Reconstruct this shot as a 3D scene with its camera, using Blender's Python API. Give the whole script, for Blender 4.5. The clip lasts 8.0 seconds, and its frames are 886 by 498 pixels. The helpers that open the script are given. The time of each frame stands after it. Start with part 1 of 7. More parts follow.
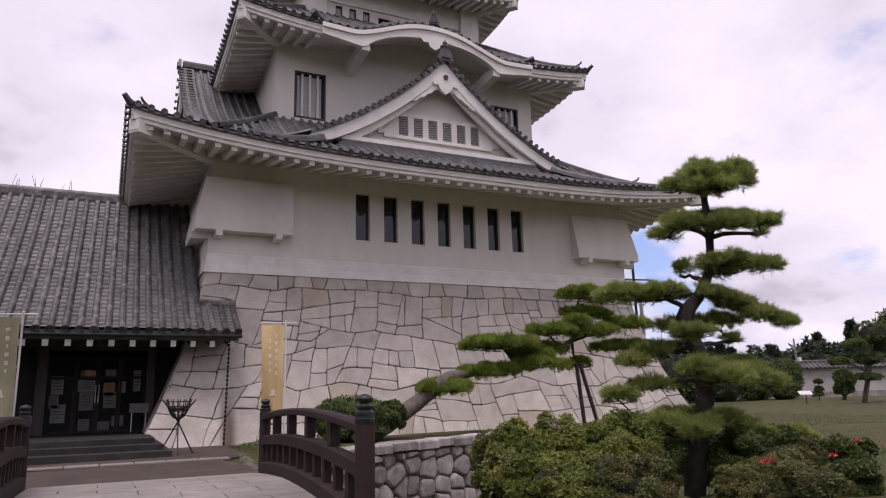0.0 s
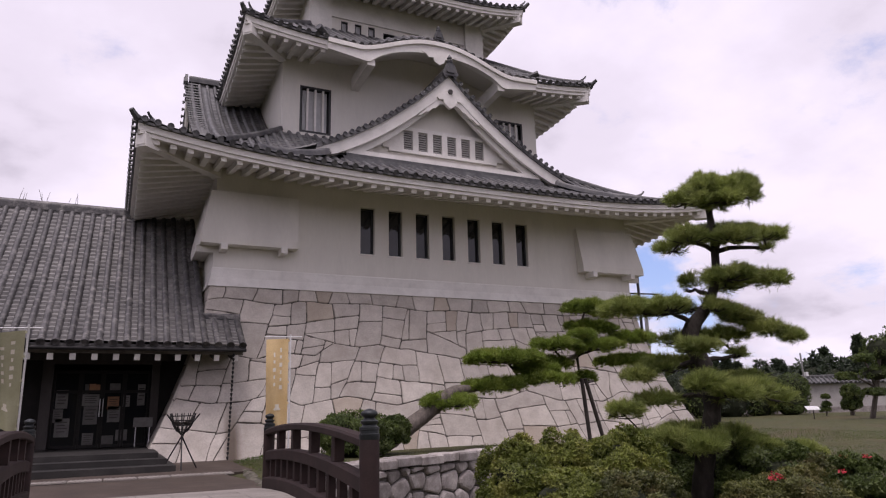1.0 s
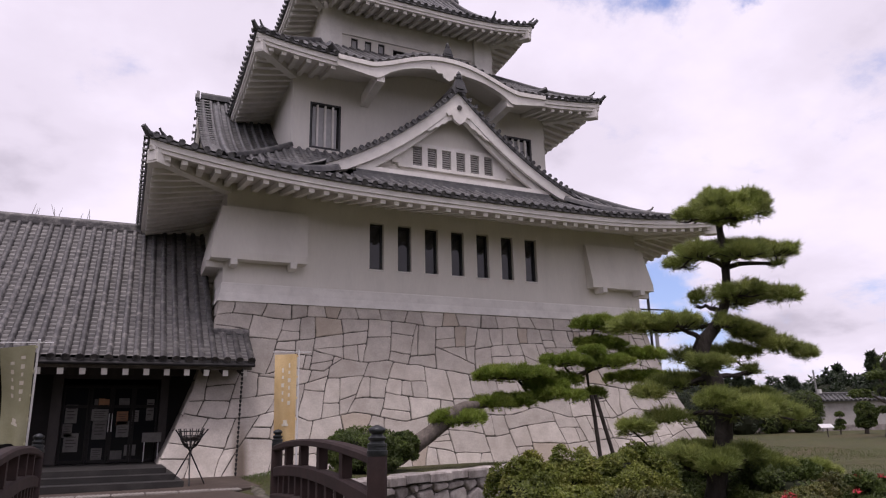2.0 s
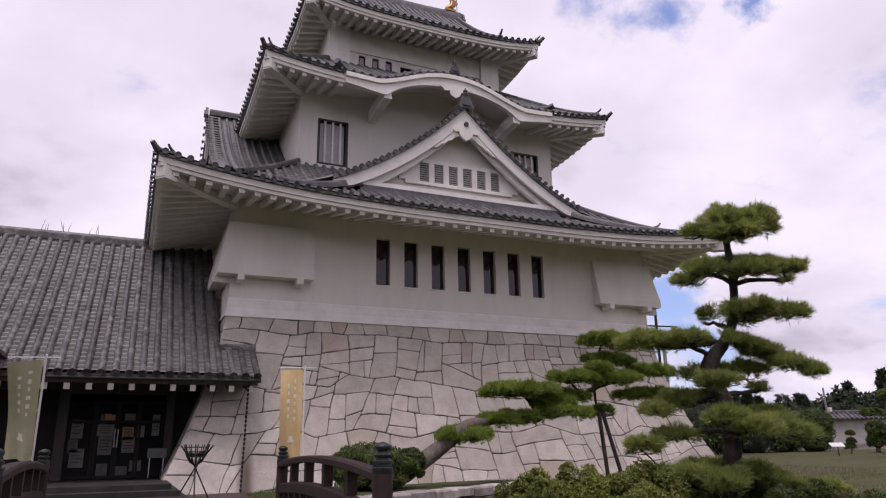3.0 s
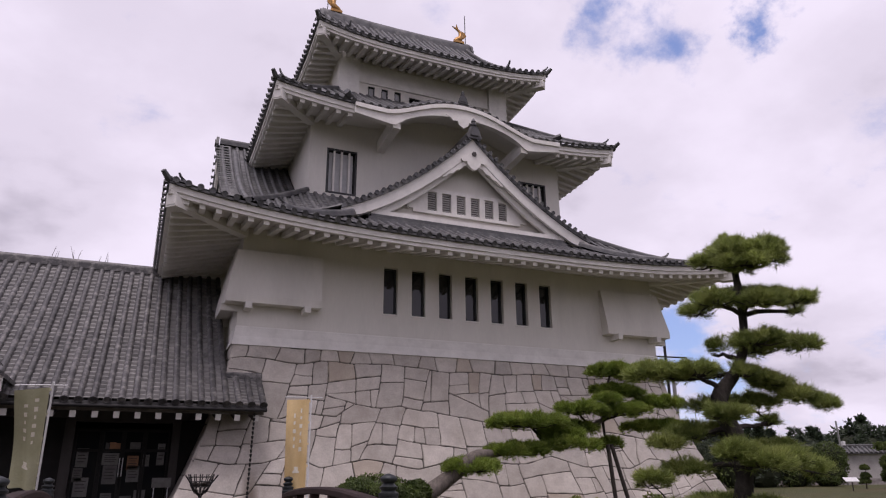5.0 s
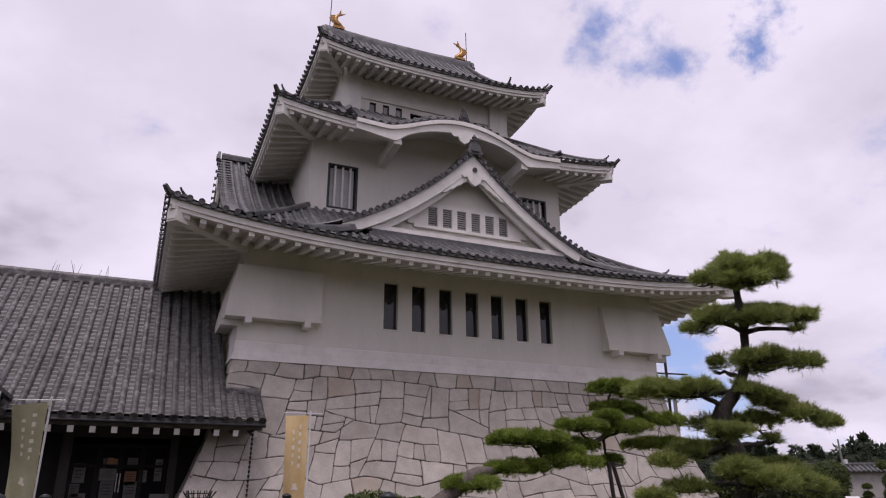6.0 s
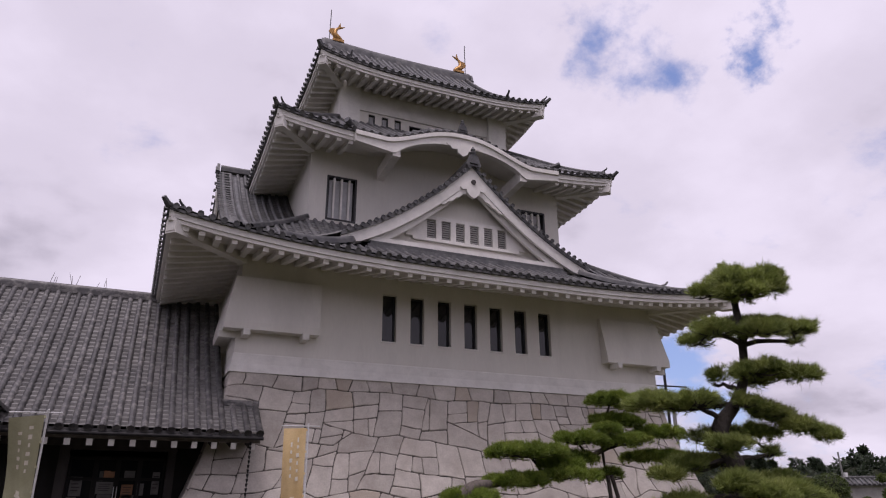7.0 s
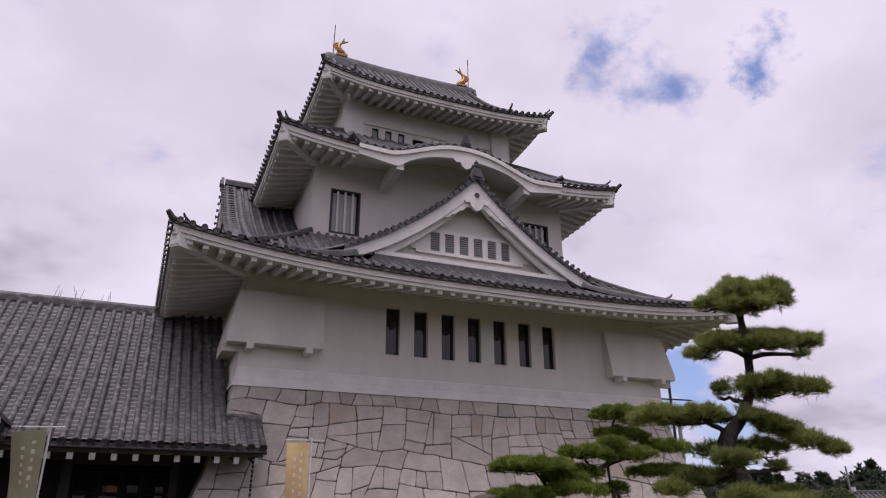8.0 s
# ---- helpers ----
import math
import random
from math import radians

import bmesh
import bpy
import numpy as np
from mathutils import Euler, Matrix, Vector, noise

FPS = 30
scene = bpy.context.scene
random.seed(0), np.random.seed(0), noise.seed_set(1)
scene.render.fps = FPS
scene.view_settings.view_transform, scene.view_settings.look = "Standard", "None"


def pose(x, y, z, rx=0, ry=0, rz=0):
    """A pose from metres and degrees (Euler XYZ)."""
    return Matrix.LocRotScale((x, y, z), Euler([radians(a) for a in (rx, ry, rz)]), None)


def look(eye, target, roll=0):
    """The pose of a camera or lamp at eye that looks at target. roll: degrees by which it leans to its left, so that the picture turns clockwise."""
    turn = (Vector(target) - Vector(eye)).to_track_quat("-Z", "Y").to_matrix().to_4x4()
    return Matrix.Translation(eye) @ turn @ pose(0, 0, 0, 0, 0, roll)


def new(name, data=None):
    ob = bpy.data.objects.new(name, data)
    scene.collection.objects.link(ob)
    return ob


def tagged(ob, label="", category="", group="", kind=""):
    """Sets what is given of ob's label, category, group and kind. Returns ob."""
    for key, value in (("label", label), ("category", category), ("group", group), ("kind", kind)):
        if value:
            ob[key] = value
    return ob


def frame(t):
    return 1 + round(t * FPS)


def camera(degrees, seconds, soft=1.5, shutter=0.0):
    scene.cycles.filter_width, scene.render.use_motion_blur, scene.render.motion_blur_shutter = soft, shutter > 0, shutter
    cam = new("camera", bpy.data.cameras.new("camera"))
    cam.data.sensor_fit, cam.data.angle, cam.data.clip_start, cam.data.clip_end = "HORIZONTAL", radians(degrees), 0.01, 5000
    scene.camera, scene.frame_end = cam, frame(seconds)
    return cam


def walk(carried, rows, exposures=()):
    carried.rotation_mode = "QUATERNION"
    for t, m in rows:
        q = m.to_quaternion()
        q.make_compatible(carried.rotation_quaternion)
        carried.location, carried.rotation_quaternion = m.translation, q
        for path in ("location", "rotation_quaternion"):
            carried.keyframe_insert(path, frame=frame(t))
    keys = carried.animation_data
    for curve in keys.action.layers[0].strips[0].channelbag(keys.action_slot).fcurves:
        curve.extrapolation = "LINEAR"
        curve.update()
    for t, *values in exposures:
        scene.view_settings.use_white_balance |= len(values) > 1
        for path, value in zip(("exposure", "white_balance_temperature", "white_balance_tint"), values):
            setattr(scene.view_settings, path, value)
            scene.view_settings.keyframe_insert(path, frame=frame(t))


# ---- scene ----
cam = camera(65.3, 8.0, soft=1.15)
PATH = [
    (0, (-10.479, -21.549, 1.149), (-9.501, -19.524, 1.632), -1.5),
    (0.5, (-10.478, -21.549, 1.152), (-9.508, -19.526, 1.658), -1.5),
    (1, (-10.483, -21.546, 1.153), (-9.522, -19.525, 1.681), -1.4),
    (1.5, (-10.478, -21.541, 1.156), (-9.532, -19.518, 1.708), -1.3),
    (3, (-10.471, -21.543, 1.158), (-9.567, -19.525, 1.787), -0.9),
    (3.5, (-10.476, -21.554, 1.157), (-9.579, -19.538, 1.807), -0.9),
    (4, (-10.475, -21.561, 1.159), (-9.586, -19.549, 1.830), -0.8),
    (4.5, (-10.475, -21.558, 1.160), (-9.596, -19.550, 1.856), -0.6),
    (6, (-10.478, -21.549, 1.176), (-9.614, -19.560, 1.945), -0.2),
    (6.5, (-10.475, -21.553, 1.175), (-9.612, -19.573, 1.965), -0.1),
    (7, (-10.478, -21.560, 1.175), (-9.616, -19.586, 1.981), -0.2),
    (7.5, (-10.480, -21.559, 1.178), (-9.627, -19.590, 2.006), -0.1),
    (8, (-10.475, -21.551, 1.181), (-9.630, -19.587, 2.027), -0.2),
]
walk(cam, [(t, look(eye, target, roll)) for t, eye, target, roll in PATH], [(0.0, 0.22, 6300, 28), (4.0, 0.12, 6250, 28), (8.0, -0.06, 6180, 29)])

# ---- world and light ----
SUN_AZ, SUN_EL = radians(215), radians(69)   # compass-like turn about z from +y, clockwise
world = bpy.data.worlds.new("sky")
scene.world = world
world.use_nodes = True
wn, wl = world.node_tree.nodes, world.node_tree.links
wn.clear()
w_out = wn.new("ShaderNodeOutputWorld")
w_bg = wn.new("ShaderNodeBackground")
w_sky = wn.new("ShaderNodeTexSky")
w_sky.sky_type, w_sky.sun_disc = "NISHITA", False
w_sky.sun_elevation, w_sky.sun_rotation = SUN_EL, SUN_AZ
w_bg.inputs["Strength"].default_value = 0.13


def wnode(kind, **inputs):
    n = wn.new(kind)
    for k, v in inputs.items():
        n.inputs[k].default_value = v
    return n


# a deck of cloud, broken by a few blue gaps: the direction is laid on a flat layer overhead
w_tc = wn.new("ShaderNodeTexCoord")
w_sep = wn.new("ShaderNodeSeparateXYZ")
wl.new(w_tc.outputs["Generated"], w_sep.inputs[0])
w_zp = wn.new("ShaderNodeMath"); w_zp.operation = "ADD"; w_zp.inputs[1].default_value = 0.32
w_zm = wn.new("ShaderNodeMath"); w_zm.operation = "MAXIMUM"; w_zm.inputs[1].default_value = 0.05
wl.new(w_sep.outputs[2], w_zp.inputs[0]); wl.new(w_zp.outputs[0], w_zm.inputs[0])
w_dx = wn.new("ShaderNodeMath"); w_dx.operation = "DIVIDE"
w_dy = wn.new("ShaderNodeMath"); w_dy.operation = "DIVIDE"
wl.new(w_sep.outputs[0], w_dx.inputs[0]); wl.new(w_zm.outputs[0], w_dx.inputs[1])
wl.new(w_sep.outputs[1], w_dy.inputs[0]); wl.new(w_zm.outputs[0], w_dy.inputs[1])
w_flat = wn.new("ShaderNodeCombineXYZ")
wl.new(w_dx.outputs[0], w_flat.inputs[0]); wl.new(w_dy.outputs[0], w_flat.inputs[1])


def wnoise(scale, detail, rough, offset):
    m = wn.new("ShaderNodeMapping")
    m.inputs["Location"].default_value = offset
    wl.new(w_flat.outputs[0], m.inputs[0])
    n = wnode("ShaderNodeTexNoise", Scale=scale, Detail=detail, Roughness=rough)
    wl.new(m.outputs[0], n.inputs["Vector"])
    return n.outputs[0]


def wramp(src, stops):
    r = wn.new("ShaderNodeValToRGB")
    r.color_ramp.interpolation = "EASE"
    while len(r.color_ramp.elements) < len(stops):
        r.color_ramp.elements.new(0.5)
    for e, (p, c) in zip(r.color_ramp.elements, stops):
        e.position, e.color = p, (*c, 1)
    wl.new(src, r.inputs[0])
    return r.outputs[0]


SKY_GAPS = [((0.515, 0.622, 0.59), 0.06), ((0.653, 0.522, 0.549), 0.032), ((0.68, 0.72, 0.15), 0.07), ((0.69, 0.72, 0.08), 0.07)]
w_bend = wnode("ShaderNodeTexNoise", Scale=7.0, Detail=6.0, Roughness=0.62)
wl.new(w_tc.outputs["Generated"], w_bend.inputs["Vector"])
w_shift = wn.new("ShaderNodeVectorMath"); w_shift.operation = "MULTIPLY_ADD"
w_shift.inputs[1].default_value = (0.3, 0.3, 0.24)
w_half = wn.new("ShaderNodeVectorMath"); w_half.operation = "SUBTRACT"; w_half.inputs[1].default_value = (0.15, 0.15, 0.12)
wl.new(w_tc.outputs["Generated"], w_half.inputs[0])
wl.new(w_bend.outputs["Color"], w_shift.inputs[0]); wl.new(w_half.outputs[0], w_shift.inputs[2])
w_gap = None
for way, width in SKY_GAPS:
    v = Vector(way).normalized()
    dot = wn.new("ShaderNodeVectorMath"); dot.operation = "DISTANCE"; dot.inputs[1].default_value = v
    wl.new(w_shift.outputs[0], dot.inputs[0])
    k = wn.new("ShaderNodeMath"); k.operation = "MULTIPLY_ADD"; k.use_clamp = True
    k.inputs[1].default_value, k.inputs[2].default_value = -0.5 / width, 1.0
    wl.new(dot.outputs["Value"], k.inputs[0])
    if w_gap is None:
        w_gap = k.outputs[0]
    else:
        mx = wn.new("ShaderNodeMath"); mx.operation = "MAXIMUM"
        wl.new(w_gap, mx.inputs[0]); wl.new(k.outputs[0], mx.inputs[1])
        w_gap = mx.outputs[0]
w_gn = wn.new("ShaderNodeMath"); w_gn.operation = "MULTIPLY_ADD"
w_gn.inputs[1].default_value = 0.42
wl.new(w_gap, w_gn.inputs[0]); wl.new(wnoise(3.4, 8.0, 0.62, (3.1, 0.7, 0.0)), w_gn.inputs[2])
w_open = wramp(w_gn.outputs[0], [(0.58, (0, 0, 0)), (0.88, (1, 1, 1))])
w_cloud = wramp(wnoise(1.5, 9.0, 0.52, (0.4, 2.2, 0.0)), [(0.33, (3.7, 3.6, 3.85)), (0.45, (5.4, 5.25, 5.5)), (0.62, (6.4, 6.25, 6.5))])
w_blue = wn.new("ShaderNodeMix"); w_blue.data_type = "RGBA"; w_blue.blend_type = "MIX"
w_blue.inputs[0].default_value = 0.35
wl.new(w_sky.outputs[0], w_blue.inputs[6]); w_blue.inputs[7].default_value = (2.6, 3.6, 6.4, 1)
w_mix = wn.new("ShaderNodeMix"); w_mix.data_type = "RGBA"
wl.new(w_open, w_mix.inputs[0]); wl.new(w_cloud, w_mix.inputs[6]); wl.new(w_blue.outputs[2], w_mix.inputs[7])
wl.new(w_mix.outputs[2], w_bg.inputs["Color"])
wl.new(w_bg.outputs[0], w_out.inputs[0])

sun = new("sun", bpy.data.lights.new("sun", "SUN"))
sun.data.energy, sun.data.angle, sun.data.color = 1.9, radians(30), (1.0, 0.95, 0.86)
sun_way = Vector((math.sin(SUN_AZ) * math.cos(SUN_EL), math.cos(SUN_AZ) * math.cos(SUN_EL), math.sin(SUN_EL)))
sun.matrix_world = look(sun_way * 80, (0, 0, 0))

# ---- materials ----


def material(name, dark, light, scale=3.0, rough=0.8, fine=40.0, bump=0.15, metal=0.0, stain=None, stain_scale=0.7, stain_amount=0.5,
             piece=0.0, stretch=(1, 1, 1), island=0.0, spec=0.5, bump_dist=0.01, grain_amount=0.3):
    m = bpy.data.materials.new(name)
    m.use_nodes = True
    n, l = m.node_tree.nodes, m.node_tree.links
    b = n["Principled BSDF"]
    b.inputs["Roughness"].default_value, b.inputs["Metallic"].default_value = rough, metal
    b.inputs["Specular IOR Level"].default_value = spec
    tc = n.new("ShaderNodeTexCoord")
    mp = n.new("ShaderNodeMapping")
    mp.inputs["Scale"].default_value = stretch
    l.new(tc.outputs["Object"], mp.inputs[0])

    def tex(s, d, r):
        t = n.new("ShaderNodeTexNoise")
        t.inputs["Scale"].default_value, t.inputs["Detail"].default_value, t.inputs["Roughness"].default_value = s, d, r
        l.new(mp.outputs[0], t.inputs["Vector"])
        return t.outputs[0]

    def mixed(fac, a, c, kind="MIX"):
        x = n.new("ShaderNodeMix")
        x.data_type, x.blend_type = "RGBA", kind
        for sock, v in ((x.inputs[0], fac), (x.inputs[6], a), (x.inputs[7], c)):
            if isinstance(v, bpy.types.NodeSocket):
                l.new(v, sock)
            else:
                sock.default_value = v if isinstance(v, float) else (*v, 1)
        return x.outputs[2]

    def ramp(src, lo, hi):
        r = n.new("ShaderNodeMapRange")
        r.inputs["From Min"].default_value, r.inputs["From Max"].default_value = lo, hi
        l.new(src, r.inputs[0])
        return r.outputs[0]

    col = mixed(ramp(tex(scale, 6.0, 0.6), 0.3, 0.7), dark, light)
    grain = ramp(tex(fine, 4.0, 0.6), 0.25, 0.75)
    g = n.new("ShaderNodeMath"); g.operation = "MULTIPLY_ADD"
    g.inputs[1].default_value, g.inputs[2].default_value = grain_amount, 1 - grain_amount / 2
    l.new(grain, g.inputs[0])
    col = mixed(1.0, col, g.outputs[0], "MULTIPLY")
    if stain:
        f = n.new("ShaderNodeMath"); f.operation = "MULTIPLY"; f.inputs[1].default_value = stain_amount
        l.new(ramp(tex(stain_scale, 7.0, 0.65), 0.48, 0.68), f.inputs[0])
        col = mixed(f.outputs[0], col, stain)
    for amount, node, out in ((piece, "ShaderNodeObjectInfo", "Random"), (island, "ShaderNodeNewGeometry", "Random Per Island")):
        if amount:
            o = n.new(node)
            k = n.new("ShaderNodeMath"); k.operation = "MULTIPLY_ADD"
            k.inputs[1].default_value, k.inputs[2].default_value = 2 * amount, 1 - amount
            l.new(o.outputs[out], k.inputs[0])
            col = mixed(1.0, col, k.outputs[0], "MULTIPLY")
    l.new(col, b.inputs["Base Color"])
    if bump:
        bp = n.new("ShaderNodeBump")
        bp.inputs["Strength"].default_value, bp.inputs["Distance"].default_value = bump, bump_dist
        l.new(tex(fine, 6.0, 0.65), bp.inputs["Height"])
        l.new(bp.outputs[0], b.inputs["Normal"])
    return m


def leafy(name, dark, light, tip, rough=0.55, scale=1.6):
    """Foliage: each leaf its own shade, with a little light through it."""
    m = material(name, dark, light, scale=scale, rough=rough, fine=9.0, bump=0.0, island=0.4, stain=tip, stain_scale=2.2, stain_amount=0.55)
    n, l = m.node_tree.nodes, m.node_tree.links
    b, out = n["Principled BSDF"], n["Material Output"]
    src = b.inputs["Base Color"].links[0].from_socket
    tr = n.new("ShaderNodeBsdfTranslucent")
    l.new(src, tr.inputs[0])
    mx = n.new("ShaderNodeMixShader")
    mx.inputs[0].default_value = 0.4
    l.new(b.outputs[0], mx.inputs[1]); l.new(tr.outputs[0], mx.inputs[2]); l.new(mx.outputs[0], out.inputs[0])
    return m


PLASTER = material("plaster", (0.645, 0.622, 0.57), (0.715, 0.69, 0.635), scale=0.5, rough=0.9, fine=14, bump=0.03, stain=(0.47, 0.455, 0.42), stain_scale=0.9, stain_amount=0.3, stretch=(1, 1, 0.25), grain_amount=0.06)
PLASTER_TRIM = material("plaster_trim", (0.65, 0.63, 0.59), (0.77, 0.75, 0.71), scale=1.4, rough=0.88, fine=18, bump=0.03, stain=(0.44, 0.43, 0.40), stain_scale=2.0, stain_amount=0.3, grain_amount=0.08)
TILE = material("roof_tile", (0.036, 0.037, 0.039), (0.105, 0.106, 0.108), scale=2.2, rough=0.5, fine=26, bump=0.25, stain=(0.18, 0.175, 0.165), stain_scale=3.2, stain_amount=0.6, piece=0.3)
TILE_OLD = material("weathered_tile", (0.026, 0.025, 0.026), (0.07, 0.068, 0.068), scale=1.8, rough=0.5, fine=22, bump=0.3, stain=(0.26, 0.25, 0.235), stain_scale=4.5, stain_amount=0.6, piece=0.3)
TILE_PAN = material("pan_tile", (0.09, 0.088, 0.086), (0.27, 0.262, 0.248), scale=2.2, rough=0.6, fine=22, bump=0.3, stain=(0.055, 0.055, 0.057), stain_scale=1.1, stain_amount=0.75)
STONE = material("dressed_stone", (0.4, 0.366, 0.326), (0.53, 0.49, 0.44), scale=2.6, rough=0.92, fine=24, bump=0.38, stain=(0.31, 0.268, 0.225), stain_scale=0.8, stain_amount=0.5, piece=0.13, bump_dist=0.02)
STONE_TAN = material("tan_stone", (0.34, 0.29, 0.235), (0.44, 0.385, 0.32), scale=1.6, rough=0.92, fine=35, bump=0.35, stain=(0.28, 0.24, 0.2), stain_scale=1.1, stain_amount=0.4, piece=0.1)


def rust_streak(m):
    """A brown water stain down the stones behind the rain chain."""
    n, l = m.node_tree.nodes, m.node_tree.links
    b = n["Principled BSDF"]
    old = b.inputs["Base Color"].links[0].from_socket
    tc, sep = n.new("ShaderNodeTexCoord"), n.new("ShaderNodeSeparateXYZ")
    l.new(tc.outputs["Object"], sep.inputs[0])
    across = n.new("ShaderNodeMath"); across.operation = "ADD"; across.inputs[1].default_value = 7.42
    l.new(sep.outputs[0], across.inputs[0])
    gone = n.new("ShaderNodeMath"); gone.operation = "ABSOLUTE"
    l.new(across.outputs[0], gone.inputs[0])
    side = n.new("ShaderNodeMapRange"); side.interpolation_type = "SMOOTHSTEP"
    side.inputs["From Min"].default_value, side.inputs["From Max"].default_value = 0.3, 0.04
    l.new(gone.outputs[0], side.inputs[0])
    down = n.new("ShaderNodeMapRange"); down.interpolation_type = "SMOOTHSTEP"
    down.inputs["From Min"].default_value, down.inputs["From Max"].default_value = 1.9, 0.5
    l.new(sep.outputs[2], down.inputs[0])
    both = n.new("ShaderNodeMath"); both.operation = "MULTIPLY"
    l.new(side.outputs[0], both.inputs[0]); l.new(down.outputs[0], both.inputs[1])
    soft = n.new("ShaderNodeMath"); soft.operation = "MULTIPLY"; soft.inputs[1].default_value = 0.85
    l.new(both.outputs[0], soft.inputs[0])
    x = n.new("ShaderNodeMix"); x.data_type = "RGBA"
    l.new(soft.outputs[0], x.inputs[0]); l.new(old, x.inputs[6]); x.inputs[7].default_value = (0.085, 0.06, 0.04, 1)
    l.new(x.outputs[2], b.inputs["Base Color"])


rust_streak(STONE)
JOINT = material("joint", (0.05, 0.045, 0.04), (0.13, 0.118, 0.104), scale=6, rough=0.95, fine=40, bump=0.3)
ROUGH_STONE = material("field_stone", (0.19, 0.17, 0.16), (0.44, 0.405, 0.38), scale=3.2, rough=0.93, fine=24, bump=0.7, stain=(0.12, 0.1, 0.085), stain_scale=2.4, stain_amount=0.6, piece=0.28, bump_dist=0.02)
EDGING = material("mossy_stone", (0.05, 0.048, 0.035), (0.14, 0.125, 0.1), scale=5, rough=0.95, fine=24, bump=0.7, stain=(0.04, 0.05, 0.015), stain_scale=4, stain_amount=0.6, piece=0.25)
BRIDGE_WOOD = material("bridge_paint", (0.014, 0.0075, 0.007), (0.028, 0.0145, 0.013), scale=4, rough=0.72, fine=60, bump=0.12, stain=(0.05, 0.03, 0.027), stain_scale=3, stain_amount=0.4, spec=0.3)
BRONZE = material("dark_bronze", (0.02, 0.024, 0.026), (0.05, 0.056, 0.058), scale=8, rough=0.42, fine=50, bump=0.1, metal=0.6)
GOLD = material("gilt", (0.22, 0.115, 0.04), (0.45, 0.26, 0.09), scale=7, rough=0.42, fine=30, bump=0.35, metal=0.75)
IRON = material("iron", (0.012, 0.012, 0.013), (0.03, 0.028, 0.028), scale=9, rough=0.55, fine=50, bump=0.2, metal=0.4)
FRAME = material("dark_frame", (0.012, 0.012, 0.013), (0.022, 0.022, 0.024), scale=5, rough=0.4, fine=50, bump=0.03)
GREYWOOD = material("grey_wood", (0.03, 0.026, 0.024), (0.06, 0.052, 0.048), scale=3, rough=0.75, fine=50, bump=0.2, stretch=(1, 1, 0.2))
# Dark wall colour, deepened further to hold the entrance's shade.
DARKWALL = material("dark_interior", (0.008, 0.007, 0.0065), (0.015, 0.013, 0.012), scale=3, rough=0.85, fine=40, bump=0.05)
# Both papers dimmed in colour for the shadow of the doorway.
DIMMED_PAPER = material("shade_dimmed_paper", (0.1, 0.097, 0.09), (0.16, 0.155, 0.145), scale=6, rough=0.8, fine=40, bump=0.0, piece=0.25)
DIMMED_PAPER_WARM = material("shade_dimmed_warm_paper", (0.24, 0.12, 0.06), (0.32, 0.17, 0.09), scale=6, rough=0.8, fine=40, bump=0.0, piece=0.25)
GREYPANEL = material("blind", (0.38, 0.38, 0.385), (0.46, 0.46, 0.465), scale=4, rough=0.5, fine=30, bump=0.02)
PAVING = material("path_slab", (0.19, 0.173, 0.155), (0.285, 0.262, 0.235), scale=1.4, rough=0.9, fine=32, bump=0.2, stain=(0.16, 0.145, 0.13), stain_scale=1.6, stain_amount=0.5, piece=0.12)
EARTH_PAVE = material("brown_paving", (0.032, 0.022, 0.016), (0.064, 0.044, 0.031), scale=1.8, rough=0.72, fine=36, bump=0.25, stain=(0.1, 0.08, 0.065), stain_scale=1.3, stain_amount=0.5)
# Stone colour lowered so that the porch's shade is part of it.
SHADED_STEP = material("step_stone", (0.011, 0.01, 0.009), (0.024, 0.022, 0.02), scale=2, rough=0.7, fine=36, bump=0.3, stain=(0.042, 0.039, 0.036), stain_scale=2, stain_amount=0.5)
BARK = material("bark", (0.018, 0.015, 0.013), (0.06, 0.05, 0.043), scale=9, rough=0.95, fine=30, bump=1.0, stretch=(1, 1, 0.4), bump_dist=0.03)
BARK_PALE = material("pale_bark", (0.07, 0.058, 0.05), (0.17, 0.145, 0.125), scale=8, rough=0.95, fine=26, bump=1.0, stretch=(1, 1, 0.4), bump_dist=0.03)
NEEDLE = leafy("pine_needle", (0.155, 0.2, 0.055), (0.33, 0.39, 0.105), (0.46, 0.47, 0.16))
NEEDLE_BRIGHT = leafy("bright_pine_needle", (0.125, 0.185, 0.03), (0.25, 0.335, 0.055), (0.36, 0.4, 0.085))
AZALEA = leafy("azalea_leaf", (0.092, 0.124, 0.022), (0.205, 0.24, 0.044), (0.4, 0.37, 0.09))
AZALEA_DULL = leafy("dull_azalea_leaf", (0.075, 0.09, 0.028), (0.16, 0.175, 0.046), (0.2, 0.13, 0.055))
DARK_LEAF = leafy("dark_leaf", (0.042, 0.068, 0.018), (0.11, 0.155, 0.034), (0.16, 0.19, 0.048))
# Near-black colour for solid cores that act as the foliage's inner shade.
SHADE_CORE = material("shade_core", (0.012, 0.016, 0.006), (0.022, 0.028, 0.01), scale=6, rough=0.95, fine=30, bump=0.5)
RED_FLOWER = material("red_flower", (0.3, 0.008, 0.02), (0.5, 0.02, 0.035), scale=9, rough=0.6, fine=30, bump=0.0)
GRASS = material("lawn", (0.036, 0.043, 0.009), (0.07, 0.069, 0.018), scale=1.3, rough=0.95, fine=60, bump=0.9, stain=(0.085, 0.06, 0.028), stain_scale=0.22, stain_amount=0.9, bump_dist=0.03)
GRASS_BLADE = leafy("grass_blade", (0.05, 0.09, 0.016), (0.1, 0.15, 0.03), (0.17, 0.17, 0.06))
